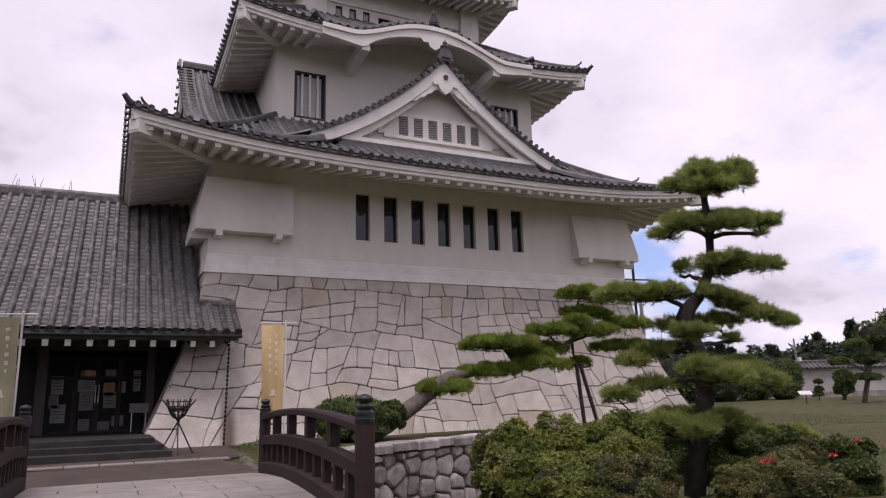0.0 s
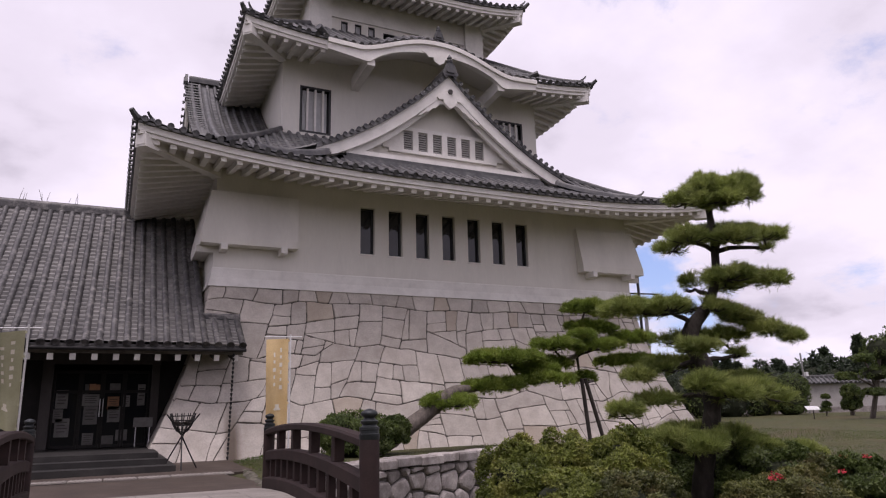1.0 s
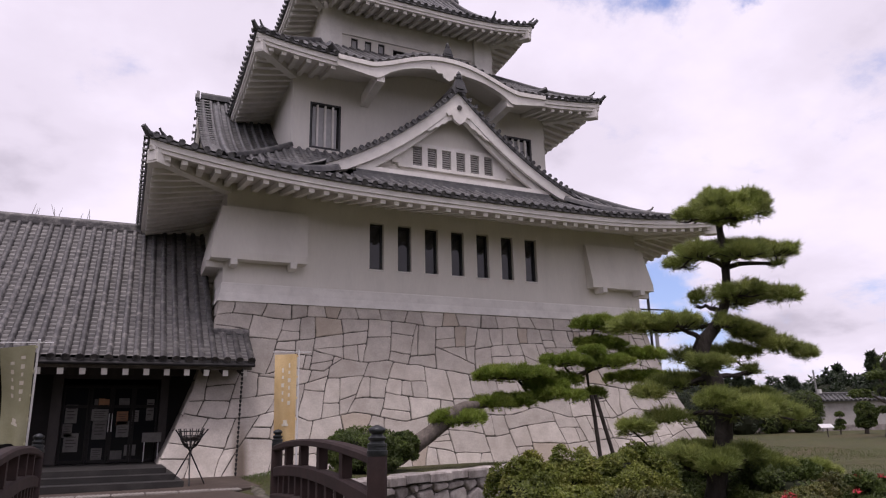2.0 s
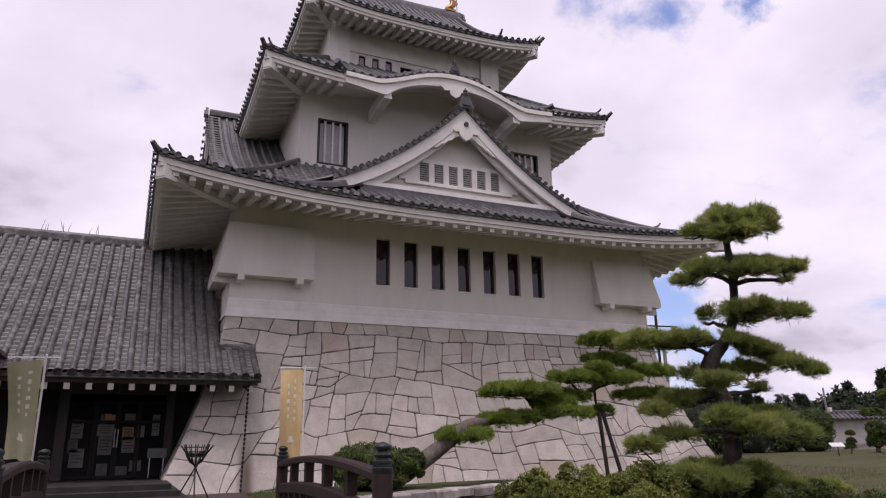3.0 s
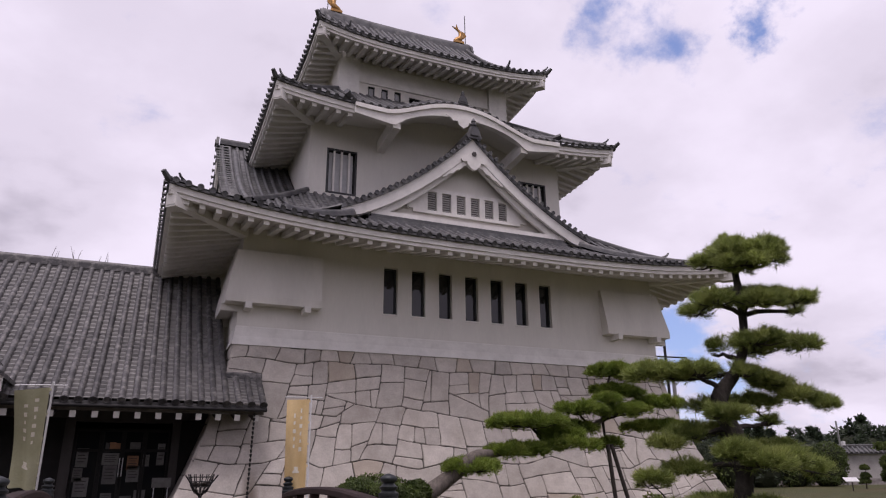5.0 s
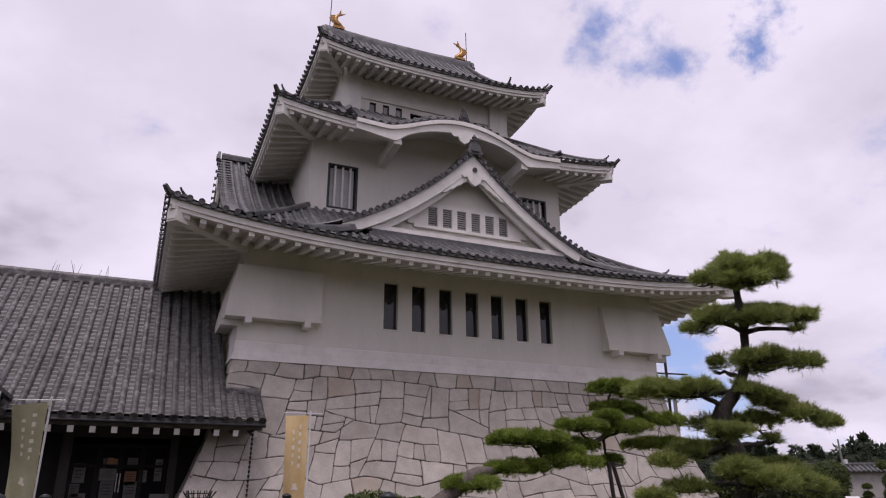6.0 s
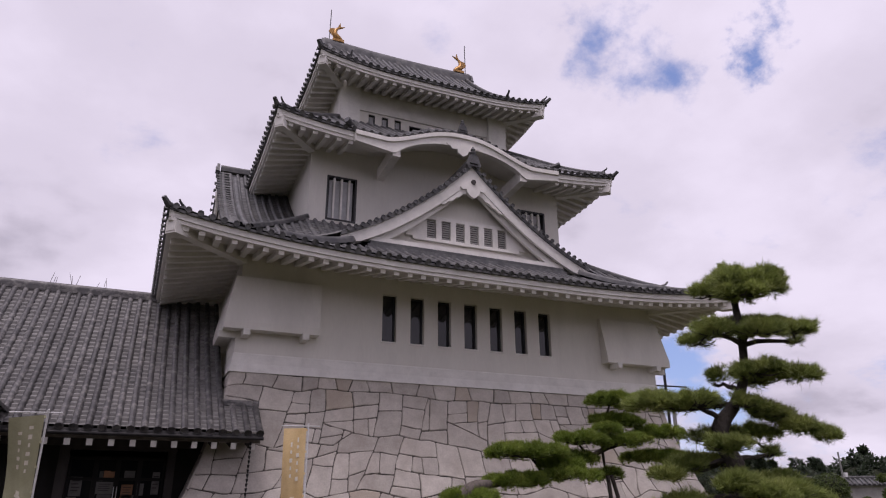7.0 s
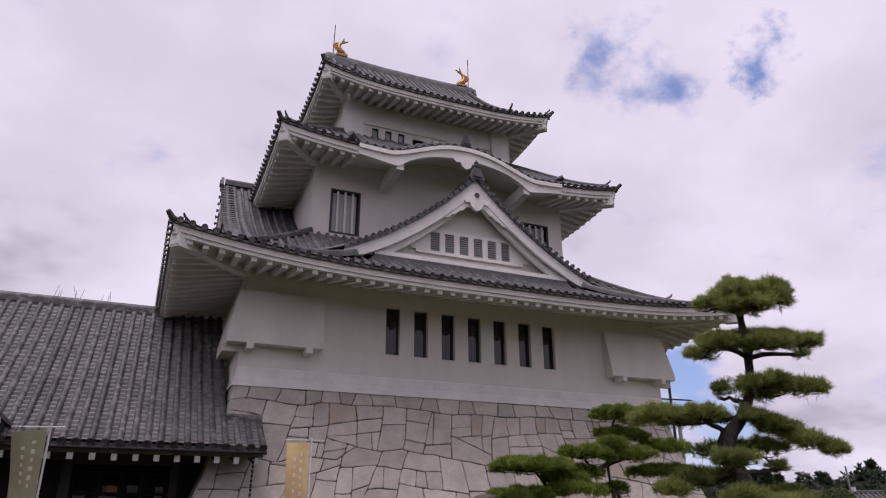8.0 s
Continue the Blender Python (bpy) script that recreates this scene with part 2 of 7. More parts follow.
CLOTH_OCHRE = material("ochre_cloth", (0.60, 0.43, 0.2), (0.70, 0.53, 0.28), scale=3, rough=0.85, fine=80, bump=0.08)
CLOTH_OLIVE = material("olive_cloth", (0.33, 0.325, 0.2), (0.43, 0.42, 0.28), scale=3, rough=0.85, fine=80, bump=0.08)
CLOTH_PRINT = material("pale_print", (0.7, 0.66, 0.55), (0.78, 0.74, 0.64), scale=3, rough=0.85, fine=80, bump=0.0)
POLE = material("white_pole", (0.6, 0.6, 0.6), (0.7, 0.7, 0.7), scale=5, rough=0.4, fine=40, bump=0.0)
CONCRETE = material("concrete_post", (0.22, 0.22, 0.21), (0.3, 0.3, 0.29), scale=3, rough=0.9, fine=40, bump=0.1)
# Shade under the annex roof put into the board and soffit colour.
SHADED_EAVE = material("shaded_eave", (0.1, 0.088, 0.074), (0.17, 0.15, 0.128), scale=2.5, rough=0.85, fine=40, bump=0.2, stain=(0.06, 0.052, 0.045), stain_scale=1.5, stain_amount=0.5)
LOUVRE = material("louvre_grey", (0.24, 0.23, 0.215), (0.32, 0.31, 0.29), scale=4, rough=0.8, fine=30, bump=0.05)
# Dirty white plaster, greyed in its colour for the shade it stands in.
SHADED_PLASTER = material("dirty_shaded_plaster", (0.34, 0.325, 0.31), (0.45, 0.43, 0.41), scale=0.7, rough=0.9, fine=18, bump=0.05, stain=(0.22, 0.21, 0.2), stain_scale=0.9, stain_amount=0.5)
# Leaf green raised to carry distance haze in the base colour.
HAZED_WOODS = leafy("hazed_woods", (0.024, 0.038, 0.022), (0.05, 0.07, 0.035), (0.065, 0.085, 0.05), scale=0.3)


def glass_material(name, gloss):
    m = bpy.data.materials.new(name)
    m.use_nodes = True
    b = m.node_tree.nodes["Principled BSDF"]
    b.inputs["Base Color"].default_value = (0.012, 0.013, 0.015, 1)
    b.inputs["Roughness"].default_value = 0.05
    b.inputs["Specular IOR Level"].default_value = gloss
    return m


GLASS = glass_material("window_glass", 0.5)
DOOR_GLASS = glass_material("door_glass", 0.12)

# ---- building helpers ----
BASE = {}


class Shape:
    """Vertices and faces gathered for one mesh."""

    def __init__(self):
        self.v, self.f = [], []

    def add(self, verts, faces):
        o = len(self.v)
        self.v += [tuple(p) for p in verts]
        self.f += [tuple(i + o for i in f) for f in faces]
        return self

    def box(self, c, size, turn=None, taper=1.0):
        x, y, z = (s / 2 for s in size)
        pts = [Vector((a * (taper if k > 0 else 1), b * (taper if k > 0 else 1), k)) for k in (-z, z) for a, b in ((-x, -y), (x, -y), (x, y), (-x, y))]
        if turn:
            pts = [turn @ p for p in pts]
        return self.add([p + Vector(c) for p in pts], [(3, 2, 1, 0), (4, 5, 6, 7), (0, 1, 5, 4), (1, 2, 6, 5), (2, 3, 7, 6), (3, 0, 4, 7)])

    def beam(self, a, b, w, h, up=(0, 0, 1)):
        """A square bar from a to b, its top edge's middle line through a and b lowered by h/2."""
        a, b = Vector(a), Vector(b)
        d = (b - a).normalized()
        s = d.cross(Vector(up)).normalized()
        u = s.cross(d)
        pts = [p + s * i * w / 2 + u * j * h / 2 for p in (a, b) for i, j in ((-1, -1), (1, -1), (1, 1), (-1, 1))]
        return self.add(pts, [(3, 2, 1, 0), (4, 5, 6, 7), (0, 1, 5, 4), (1, 2, 6, 5), (2, 3, 7, 6), (3, 0, 4, 7)])

    def grid(self, fn, nu, nv):
        verts = [fn(i / nu, j / nv) for j in range(nv + 1) for i in range(nu + 1)]
        w = nu + 1
        return self.add(verts, [(j * w + i, j * w + i + 1, (j + 1) * w + i + 1, (j + 1) * w + i) for j in range(nv) for i in range(nu)])

    def tube(self, pts, radii, sides=8, caps=True):
        pts = [Vector(p) for p in pts]
        if not isinstance(radii, (list, tuple)):
            radii = [radii] * len(pts)
        rings, side = [], None
        for i, p in enumerate(pts):
            d = (pts[min(i + 1, len(pts) - 1)] - pts[max(i - 1, 0)]).normalized()
            side = d.orthogonal() if side is None else side - d * side.dot(d)
            side.normalize()
            up = d.cross(side)
            rings += [p + (side * math.cos(a) + up * math.sin(a)) * radii[i] for a in (2 * math.pi * k / sides for k in range(sides))]
        faces = [(r * sides + k, r * sides + (k + 1) % sides, (r + 1) * sides + (k + 1) % sides, (r + 1) * sides + k) for r in range(len(pts) - 1) for k in range(sides)]
        if caps:
            faces += [tuple(reversed(range(sides))), tuple(range((len(pts) - 1) * sides, len(pts) * sides))]
        return self.add(rings, faces)

    def lathe(self, c, profile, sides=16):
        """A turned body about the upright through c; profile: (radius, height) from the foot up."""
        c = Vector(c)
        verts = [c + Vector((r * math.cos(a), r * math.sin(a), z)) for r, z in profile for a in (2 * math.pi * k / sides for k in range(sides))]
        faces = [(r * sides + k, r * sides + (k + 1) % sides, (r + 1) * sides + (k + 1) % sides, (r + 1) * sides + k) for r in range(len(profile) - 1) for k in range(sides)]
        faces += [tuple(reversed(range(sides))), tuple(range((len(profile) - 1) * sides, len(profile) * sides))]
        return self.add(verts, faces)

    def slab(self, outline, shift):
        """A flat outline pushed along shift."""
        n = len(outline)
        a = [Vector(p) for p in outline]
        b = [p + Vector(shift) for p in a]
        return self.add(a + b, [tuple(range(n)), tuple(reversed(range(n, 2 * n)))] + [(i, i + n, (i + 1) % n + n, (i + 1) % n) for i in range(n)])

    def band(self, upper, lower, shift):
        """A strip between two lines of points, with thickness."""
        n = len(upper)
        s = Vector(shift)
        v = [Vector(p) for p in upper] + [Vector(p) for p in lower]
        v += [p + s for p in v]
        f = []
        for i in range(n - 1):
            f += [(i, n + i, n + i + 1, i + 1), (2 * n + i, 2 * n + i + 1, 3 * n + i + 1, 3 * n + i), (i, i + 1, 2 * n + i + 1, 2 * n + i), (n + i, 3 * n + i, 3 * n + i + 1, n + i + 1)]
        f += [(0, 2 * n, 3 * n, n), (n - 1, 2 * n - 1, 4 * n - 1, 3 * n - 1)]
        return self.add(v, f)

    def mesh(self, name, mat, smooth=False):
        me = bpy.data.meshes.new(name)
        me.from_pydata(self.v, [], self.f)
        me.materials.append(mat)
        bm = bmesh.new()
        bm.from_mesh(me)
        bmesh.ops.recalc_face_normals(bm, faces=bm.faces)
        bm.to_mesh(me)
        bm.free()
        if smooth:
            me.polygons.foreach_set("use_smooth", [True] * len(me.polygons))
            me.set_sharp_from_angle(angle=radians(42))
        return me


def part(name, shape, mat, parent=None, label="", smooth=False, at=None):
    """One mesh under a thing or part; its points are given in the world's metres."""
    me = shape.mesh(name, mat, smooth) if isinstance(shape, Shape) else shape
    ob = new(name, me)
    base = Vector(at or (0, 0, 0))
    if parent:
        ob.parent = parent
        ob.matrix_parent_inverse = Matrix.Translation(-BASE[parent.name])
    BASE[ob.name] = Vector((0, 0, 0))
    if label:
        tagged(ob, label)
    return ob


def thing(name, at, label, category, group="", kind=""):
    ob = new(name)
    ob.location = at
    BASE[ob.name] = Vector(at)
    ob.empty_display_size = 0.3
    return tagged(ob, label, category, group, kind)


def solid(name, shape, mat, label, category, kind="", smooth=False, group=""):
    return tagged(part(name, shape, mat, None, "", smooth), label, category, group, kind)


def tri_mesh(name, verts, mat, per=3):
    """A mesh of loose triangles or quads from an array of corners, in order."""
    n = len(verts)
    me = bpy.data.meshes.new(name)
    me.vertices.add(n)
    me.vertices.foreach_set("co", np.asarray(verts, dtype=np.float32).ravel())
    me.loops.add(n)
    me.loops.foreach_set("vertex_index", np.arange(n, dtype=np.int32))
    me.polygons.add(n // per)
    me.polygons.foreach_set("loop_start", np.arange(0, n, per, dtype=np.int32))
    me.update(calc_edges=True)
    me.materials.append(mat)
    return me


def lerp(a, b, t):
    return a + (b - a) * t


def smooth_step(a, b, x):
    t = min(1.0, max(0.0, (x - a) / (b - a)))
    return t * t * (3 - 2 * t)

# ---- the keep ----
YC = 8.25                      # middle of the keep, behind its front wall at y = 0
keep = thing("castle_keep", (0, YC, 0), "white plastered three-tiered castle keep with grey tiled roofs", "castle")


class Tier:
    """A skirt of roof round a storey. ex, ey: half sizes at the eave; tx, ty: where it ends above; z0: eave in the middle; a, b: its slope and hollow."""

    def __init__(self, ex, ey, tx, ty, z0, a, b, lift, bump=None):
        self.ex, self.ey, self.tx, self.ty, self.z0, self.a, self.b, self.lift, self.bump = ex, ey, tx, ty, z0, a, b, lift, bump

    def dims(self, side):
        """Half length of the eave, half length at the top, run."""
        return (self.ex, self.tx, self.ey - self.ty) if side in "fb" else (self.ey, self.ty, self.ex - self.tx)

    def eave(self, side, s):
        e = self.dims(side)[0]
        z = self.z0 + self.lift * abs(s / e) ** 3.2
        if side == "f" and self.bump:
            z = max(z, self.z0 + self.bump(s))
        return z

    def z(self, side, s, d):
        e, t, run = self.dims(side)
        base = self.z0 + self.a * d + self.b * d * d + self.lift * abs(s / e) ** 3.2 * max(0.0, 1 - d / (0.5 * run)) ** 1.4
        if side == "f" and self.bump:
            k = self.bump(s)
            if k > 0.01:
                base = max(base, self.z0 + k + 0.85 * min(d, 0.45) + 0.2 * max(0.0, min(d, 2.0) - 0.45))
        return base

    def at(self, side, s, d, z):
        return {"f": Vector((s, YC - self.ey + d, z)), "b": Vector((-s, YC + self.ey - d, z)),
                "l": Vector((-self.ex + d, YC - s, z)), "r": Vector((self.ex - d, YC + s, z))}[side]

    def on(self, side, s, d, up=0.0):
        return self.at(side, s, d, self.z(side, s, d) + up)

    def reach(self, side, s):
        e, t, run = self.dims(side)
        return run * min(1.0, (e - abs(s)) / (e - t))


def tile_row(path, normal, r=0.085, step=0.3, mouth=True):
    """One line of half-round cover tiles down a slope, each lapping the next, with a round end tile at the eave. path: from the eave up."""
    sh = Shape()
    along = [path[0]]
    for p, q in zip(path, path[1:]):
        k = max(1, round((q - p).length / step))
        along += [p.lerp(q, i / k) for i in range(1, k + 1)]
    verts, faces = [], []
    sides = 6
    rings = []
    for i in range(len(along) - 1):
        rings += [(along[i], r), (along[i].lerp(along[i + 1], 0.86), r * 0.9)]
    rings.append((along[-1], r * 0.9))
    for i, (p, rad) in enumerate(rings):
        d = (rings[min(i + 1, len(rings) - 1)][0] - rings[max(i - 1, 0)][0]).normalized()
        side = d.cross(normal).normalized()
        up = side.cross(d)
        verts += [p + side * math.cos(a) * rad + up * (math.sin(a) * rad + 0.01) for a in (math.pi * k / (sides - 1) for k in range(sides))]
    for i in range(len(rings) - 1):
        for k in range(sides - 1):
            faces.append((i * sides + k, i * sides + k + 1, (i + 1) * sides + k + 1, (i + 1) * sides + k))
    sh.add(verts, faces)
    if mouth:
        d = (path[1] - path[0]).normalized()
        c = path[0] + Vector((0, 0, 0.02))
        side = d.cross(normal).normalized()
        up = side.cross(d)
        out = -d
        rim = [(r * 1.12, 0.0), (r * 1.12, 0.05), (r * 0.85, 0.05), (r * 0.8, 0.03)]
        n = 8
        vs = [c + out * o + (side * math.cos(a) + up * math.sin(a)) * q for q, o in rim for a in (2 * math.pi * k / n for k in range(n))]
        fs = [(j * n + k, j * n + (k + 1) % n, (j + 1) * n + (k + 1) % n, (j + 1) * n + k) for j in range(3) for k in range(n)]
        fs.append(tuple(range(3 * n, 4 * n)))
        sh.add(vs, fs)
    return sh


def stepped(fn, length, run, step=0.28, n_s=24, lap=0.028):
    """The pan tiles of a slope, each course lapping the one below. fn(u, d) gives a point and must take d from the eave up."""
    sh = Shape()
    k = max(2, round(run / step))
    ds = []
    for j in range(k):
        ds += [(j * run / k, lap), ((j + 0.97) * run / k, -0.012)]
    sh.grid(lambda u, v: fn(u, ds[round(v * (2 * k - 1))][0]) + Vector((0, 0, ds[round(v * (2 * k - 1))][1])), n_s, 2 * k - 1)
    return sh


def ridge_bar(sh, pts, w, h):
    """A built-up ridge: stacked flat tiles under a round cap, swept along pts."""
    prof = [(-0.5, 0), (-0.5, 0.28), (-0.42, 0.28), (-0.42, 0.52), (-0.36, 0.52), (-0.36, 0.7), (-0.24, 0.9), (0, 1), (0.24, 0.9), (0.36, 0.7), (0.36, 0.52), (0.42, 0.52), (0.42, 0.28), (0.5, 0.28), (0.5, 0)]
    verts, faces, n = [], [], len(prof)
    for i, p in enumerate(pts):
        d = (pts[min(i + 1, len(pts) - 1)] - pts[max(i - 1, 0)])
        side = Vector((d.y, -d.x, 0)).normalized()
        verts += [p + side * a * w + Vector((0, 0, b * h)) for a, b in prof]
    for i in range(len(pts) - 1):
        faces += [(i * n + k, i * n + (k + 1) % n, (i + 1) * n + (k + 1) % n, (i + 1) * n + k) for k in range(n)]
    faces += [tuple(range(n)), tuple(reversed(range((len(pts) - 1) * n, len(pts) * n)))]
    return sh.add(verts, faces)


def ogre_tile(sh, p, d, size, horn=True):
    """The end tile of a ridge: a shouldered plate with a rolled foot and a round horn that lifts over it. d: the way it faces."""
    p, d = Vector(p), Vector((d[0], d[1], 0)).normalized()
    side = Vector((-d.y, d.x, 0))
    up = Vector((0, 0, 1))
    out = [(-0.5, -0.1), (-0.62, 0.05), (-0.5, 0.22), (-0.42, 0.55), (-0.3, 0.8), (0, 0.98), (0.3, 0.8), (0.42, 0.55), (0.5, 0.22), (0.62, 0.05), (0.5, -0.1)]
    sh.slab([p + side * a * size + up * b * size for a, b in out], d * size * 0.22)
    sh.slab([p + d * size * 0.22 + side * a * size * 0.55 + up * (b * 0.55 + 0.15) * size for a, b in out], d * size * 0.1)
    if horn:
        sh.tube([p - d * size * 0.3 + up * size * 0.85, p + d * size * 0.15 + up * size * 0.98, p + d * size * 0.5 + up * size * 1.2, p + d * size * 0.72 + up * size * 1.5], [size * 0.17, size * 0.17, size * 0.15, size * 0.12], 8)
    return sh


def roof_tier(tier, name, label, wall_hx, wall_hy, fascia=0.3, rafter_step=0.45, pitch=0.33, rafter_in=0.32):
    """Tiles, eaves, rafters and hips of one tier, as a part of the keep with its pieces under it."""
    top = Shape()
    for side in "flbr":
        e, t, run = tier.dims(side)
        k = max(4, round(run / 0.28))
        n_s = 56 if side in "fl" else 24

        def fn(u, d, side=side, e=e, t=t, run=run):
            half = lerp(e, t, d / run)
            s = (2 * u - 1) * half
            return tier.on(side, s, d)
        st = stepped(fn, 2 * e, run, 0.28, n_s)
        top.add(st.v, st.f)
    roof = part(name, top, TILE, keep, label)
    # cover tiles
    rest = Shape()
    for side in "flbr":
        e, t, run = tier.dims(side)
        n = int(2 * (e - 0.15) / pitch)
        for i in range(n + 1):
            s = -(n * pitch) / 2 + i * pitch
            reach = tier.reach(side, s)
            if reach < 0.12:
                continue
            k = max(2, round(reach / 0.6))
            path = [tier.on(side, s, reach * j / k - (0.05 if j == 0 else 0)) for j in range(k + 1)]
            row = tile_row(path, Vector((0, 0, 1)))
            if side in "fl":
                part("cover_tile", row, TILE, roof, smooth=True)
            else:
                rest.add(row.v, row.f)
    tagged(part("far_cover_tile", rest, TILE, roof, smooth=True), kind="stuff")
    # white eave board, soffit and rafters
    for side in "flbr":
        e, t, run = tier.dims(side)
        wall = {"f": wall_hy, "b": wall_hy, "l": wall_hx, "r": wall_hx}[side]
        depth = (tier.ey if side in "fb" else tier.ex) - wall
        n = 60 if side in "fl" else 24
        ss = [lerp(-e + 0.06, e - 0.06, i / n) for i in range(n + 1)]
        edge = Shape()
        edge.band([tier.at(side, s, 0.0, tier.eave(side, s) - 0.02) for s in ss], [tier.at(side, s, 0.0, tier.eave(side, s) - 0.09) for s in ss], tier.at(side, 0, 0.14, 0) - tier.at(side, 0, 0, 0))
        part("eave_tile_edge", edge, TILE, roof)
        lo = Shape()
        lo.band([tier.at(side, s, 0.07, tier.eave(side, s) - 0.092) for s in ss], [tier.at(side, s, 0.07, tier.eave(side, s) - 0.09 - fascia * 0.62) for s in ss], tier.at(side, 0, 0.15, 0) - tier.at(side, 0, 0, 0))
        part("eave_board", lo, PLASTER_TRIM, roof)
        lo = Shape()
        lo.band([tier.at(side, s, 0.12, tier.eave(side, s) - 0.094 - fascia * 0.62) for s in ss], [tier.at(side, s, 0.12, tier.eave(side, s) - 0.09 - fascia) for s in ss], tier.at(side, 0, 0.15, 0) - tier.at(side, 0, 0, 0))
        part("eave_board", lo, PLASTER_TRIM, roof)

        def under(u, v, side=side, e=e, depth=depth):
            d = 0.2 + v * (depth - 0.2)
            s = (2 * u - 1) * (e - d)
            flat = tier.z0 + tier.lift * abs(s / e) ** 3.2 * (1 - 0.75 * v) if not (side == "f" and tier.bump) else lerp(tier.eave(side, s), tier.z0 + max(0, tier.bump(s)), v)
            return tier.at(side, s, d, flat - fascia - 0.02 + 0.27 * (d - 0.2))
        part("soffit", Shape().grid(under, n, 6), PLASTER, roof)
        m = int((e - 0.4) / rafter_step)
        rest = Shape()
        for i in range(-m, m + 1):
            s = i * rafter_step
            if side == "f" and tier.bump and abs(s) < 4.3:
                continue
            lift = tier.lift * abs(s / e) ** 3.2
            inner = min(depth, max(0.35, e - abs(s)))
            a = tier.at(side, s, rafter_in - 0.12, tier.z0 + lift - fascia - 0.13)
            b = tier.at(side, s, inner, tier.z0 + lift * (1 - 0.75 * inner / depth) - fascia - 0.13 + 0.27 * (inner - 0.2))
            bar = Shape().beam(a, b, 0.17, 0.17)
            if side in "fl":
                part("rafter", bar, PLASTER_TRIM, roof)
            else:
                rest.add(bar.v, bar.f)
        if side in "br":
            tagged(part("far_rafter", rest, PLASTER_TRIM, roof), kind="stuff")
    # hips
    for sx, side, other in ((-1, "f", "l"), (1, "f", "r"), (-1, "b", "r"), (1, "b", "l")):
        e, t, run = tier.dims(side)
        pts = [tier.on(side, sx * lerp(e, t, k / 12), run * k / 12, 0.02) for k in range(1, 13)]
        hip = Shape()
        out = (pts[0] - pts[-1])
        ridge_bar(hip, pts, 0.26, 0.2)
        ogre_tile(hip, pts[0], out, 0.24)
        tip = tier.on(side, sx * e, 0.0, 0.02)
        hip.tube([pts[0], tip, tip + Vector((out.x, out.y, 0)).normalized() * 0.2 + Vector((0, 0, 0.16))], [0.1, 0.1, 0.07], 8)
        part("hip_ridge", hip, TILE, roof, "dark stacked-tile hip ridge with an upturned end tile", smooth=True)
        c = tier.at(side, sx * (e - 0.14), 0.14, tier.eave(side, sx * e) - fascia - 0.22)
        wallc = tier.at(side, sx * wall_hx if side in "fb" else sx * wall_hy, tier.ey - wall_hy, tier.z0 - fascia - 0.2 + 0.27 * (tier.ey - wall_hy))
        hr = part("hip_rafter", Shape().beam(c, wallc, 0.3, 0.34), PLASTER_TRIM, roof)
        back = (wallc - c).normalized()
        part("end_block", Shape().beam(c + back * 0.02 - Vector((0, 0, 0.05)), c + back * 0.5 - Vector((0, 0, 0.05)), 0.36, 0.36), PLASTER_TRIM, hr)
    return roof


def kara(s):
    s = abs(s)
    return 0.0 if s >= 3.5 else 0.84 * 0.5 * (1 + math.cos(math.pi * (s / 3.5) ** 1.15))


T1 = Tier(10.45, 10.65, 5.6, 5.83, 8.47, 0.38, 0.0455, 0.62)
T2 = Tier(7.35, 7.75, 4.12, 3.9, 14.38, 0.7, 0.004, 0.42, kara)
ROOF1 = roof_tier(T1, "lower_roof", "broad grey tiled skirt roof with white plastered eaves", 8.0, 8.25)
ROOF2 = roof_tier(T2, "middle_roof", "grey tiled skirt roof with an undulating gable over the front", 5.58, 5.81, fascia=0.34)

# ---- top roof: hipped below, gabled above ----
G, RIDGE_Z = 4.05, 23.45
T3 = Tier(5.5, 5.65, 4.3, 4.45, 18.9, 0.6, 0.041, 0.42)


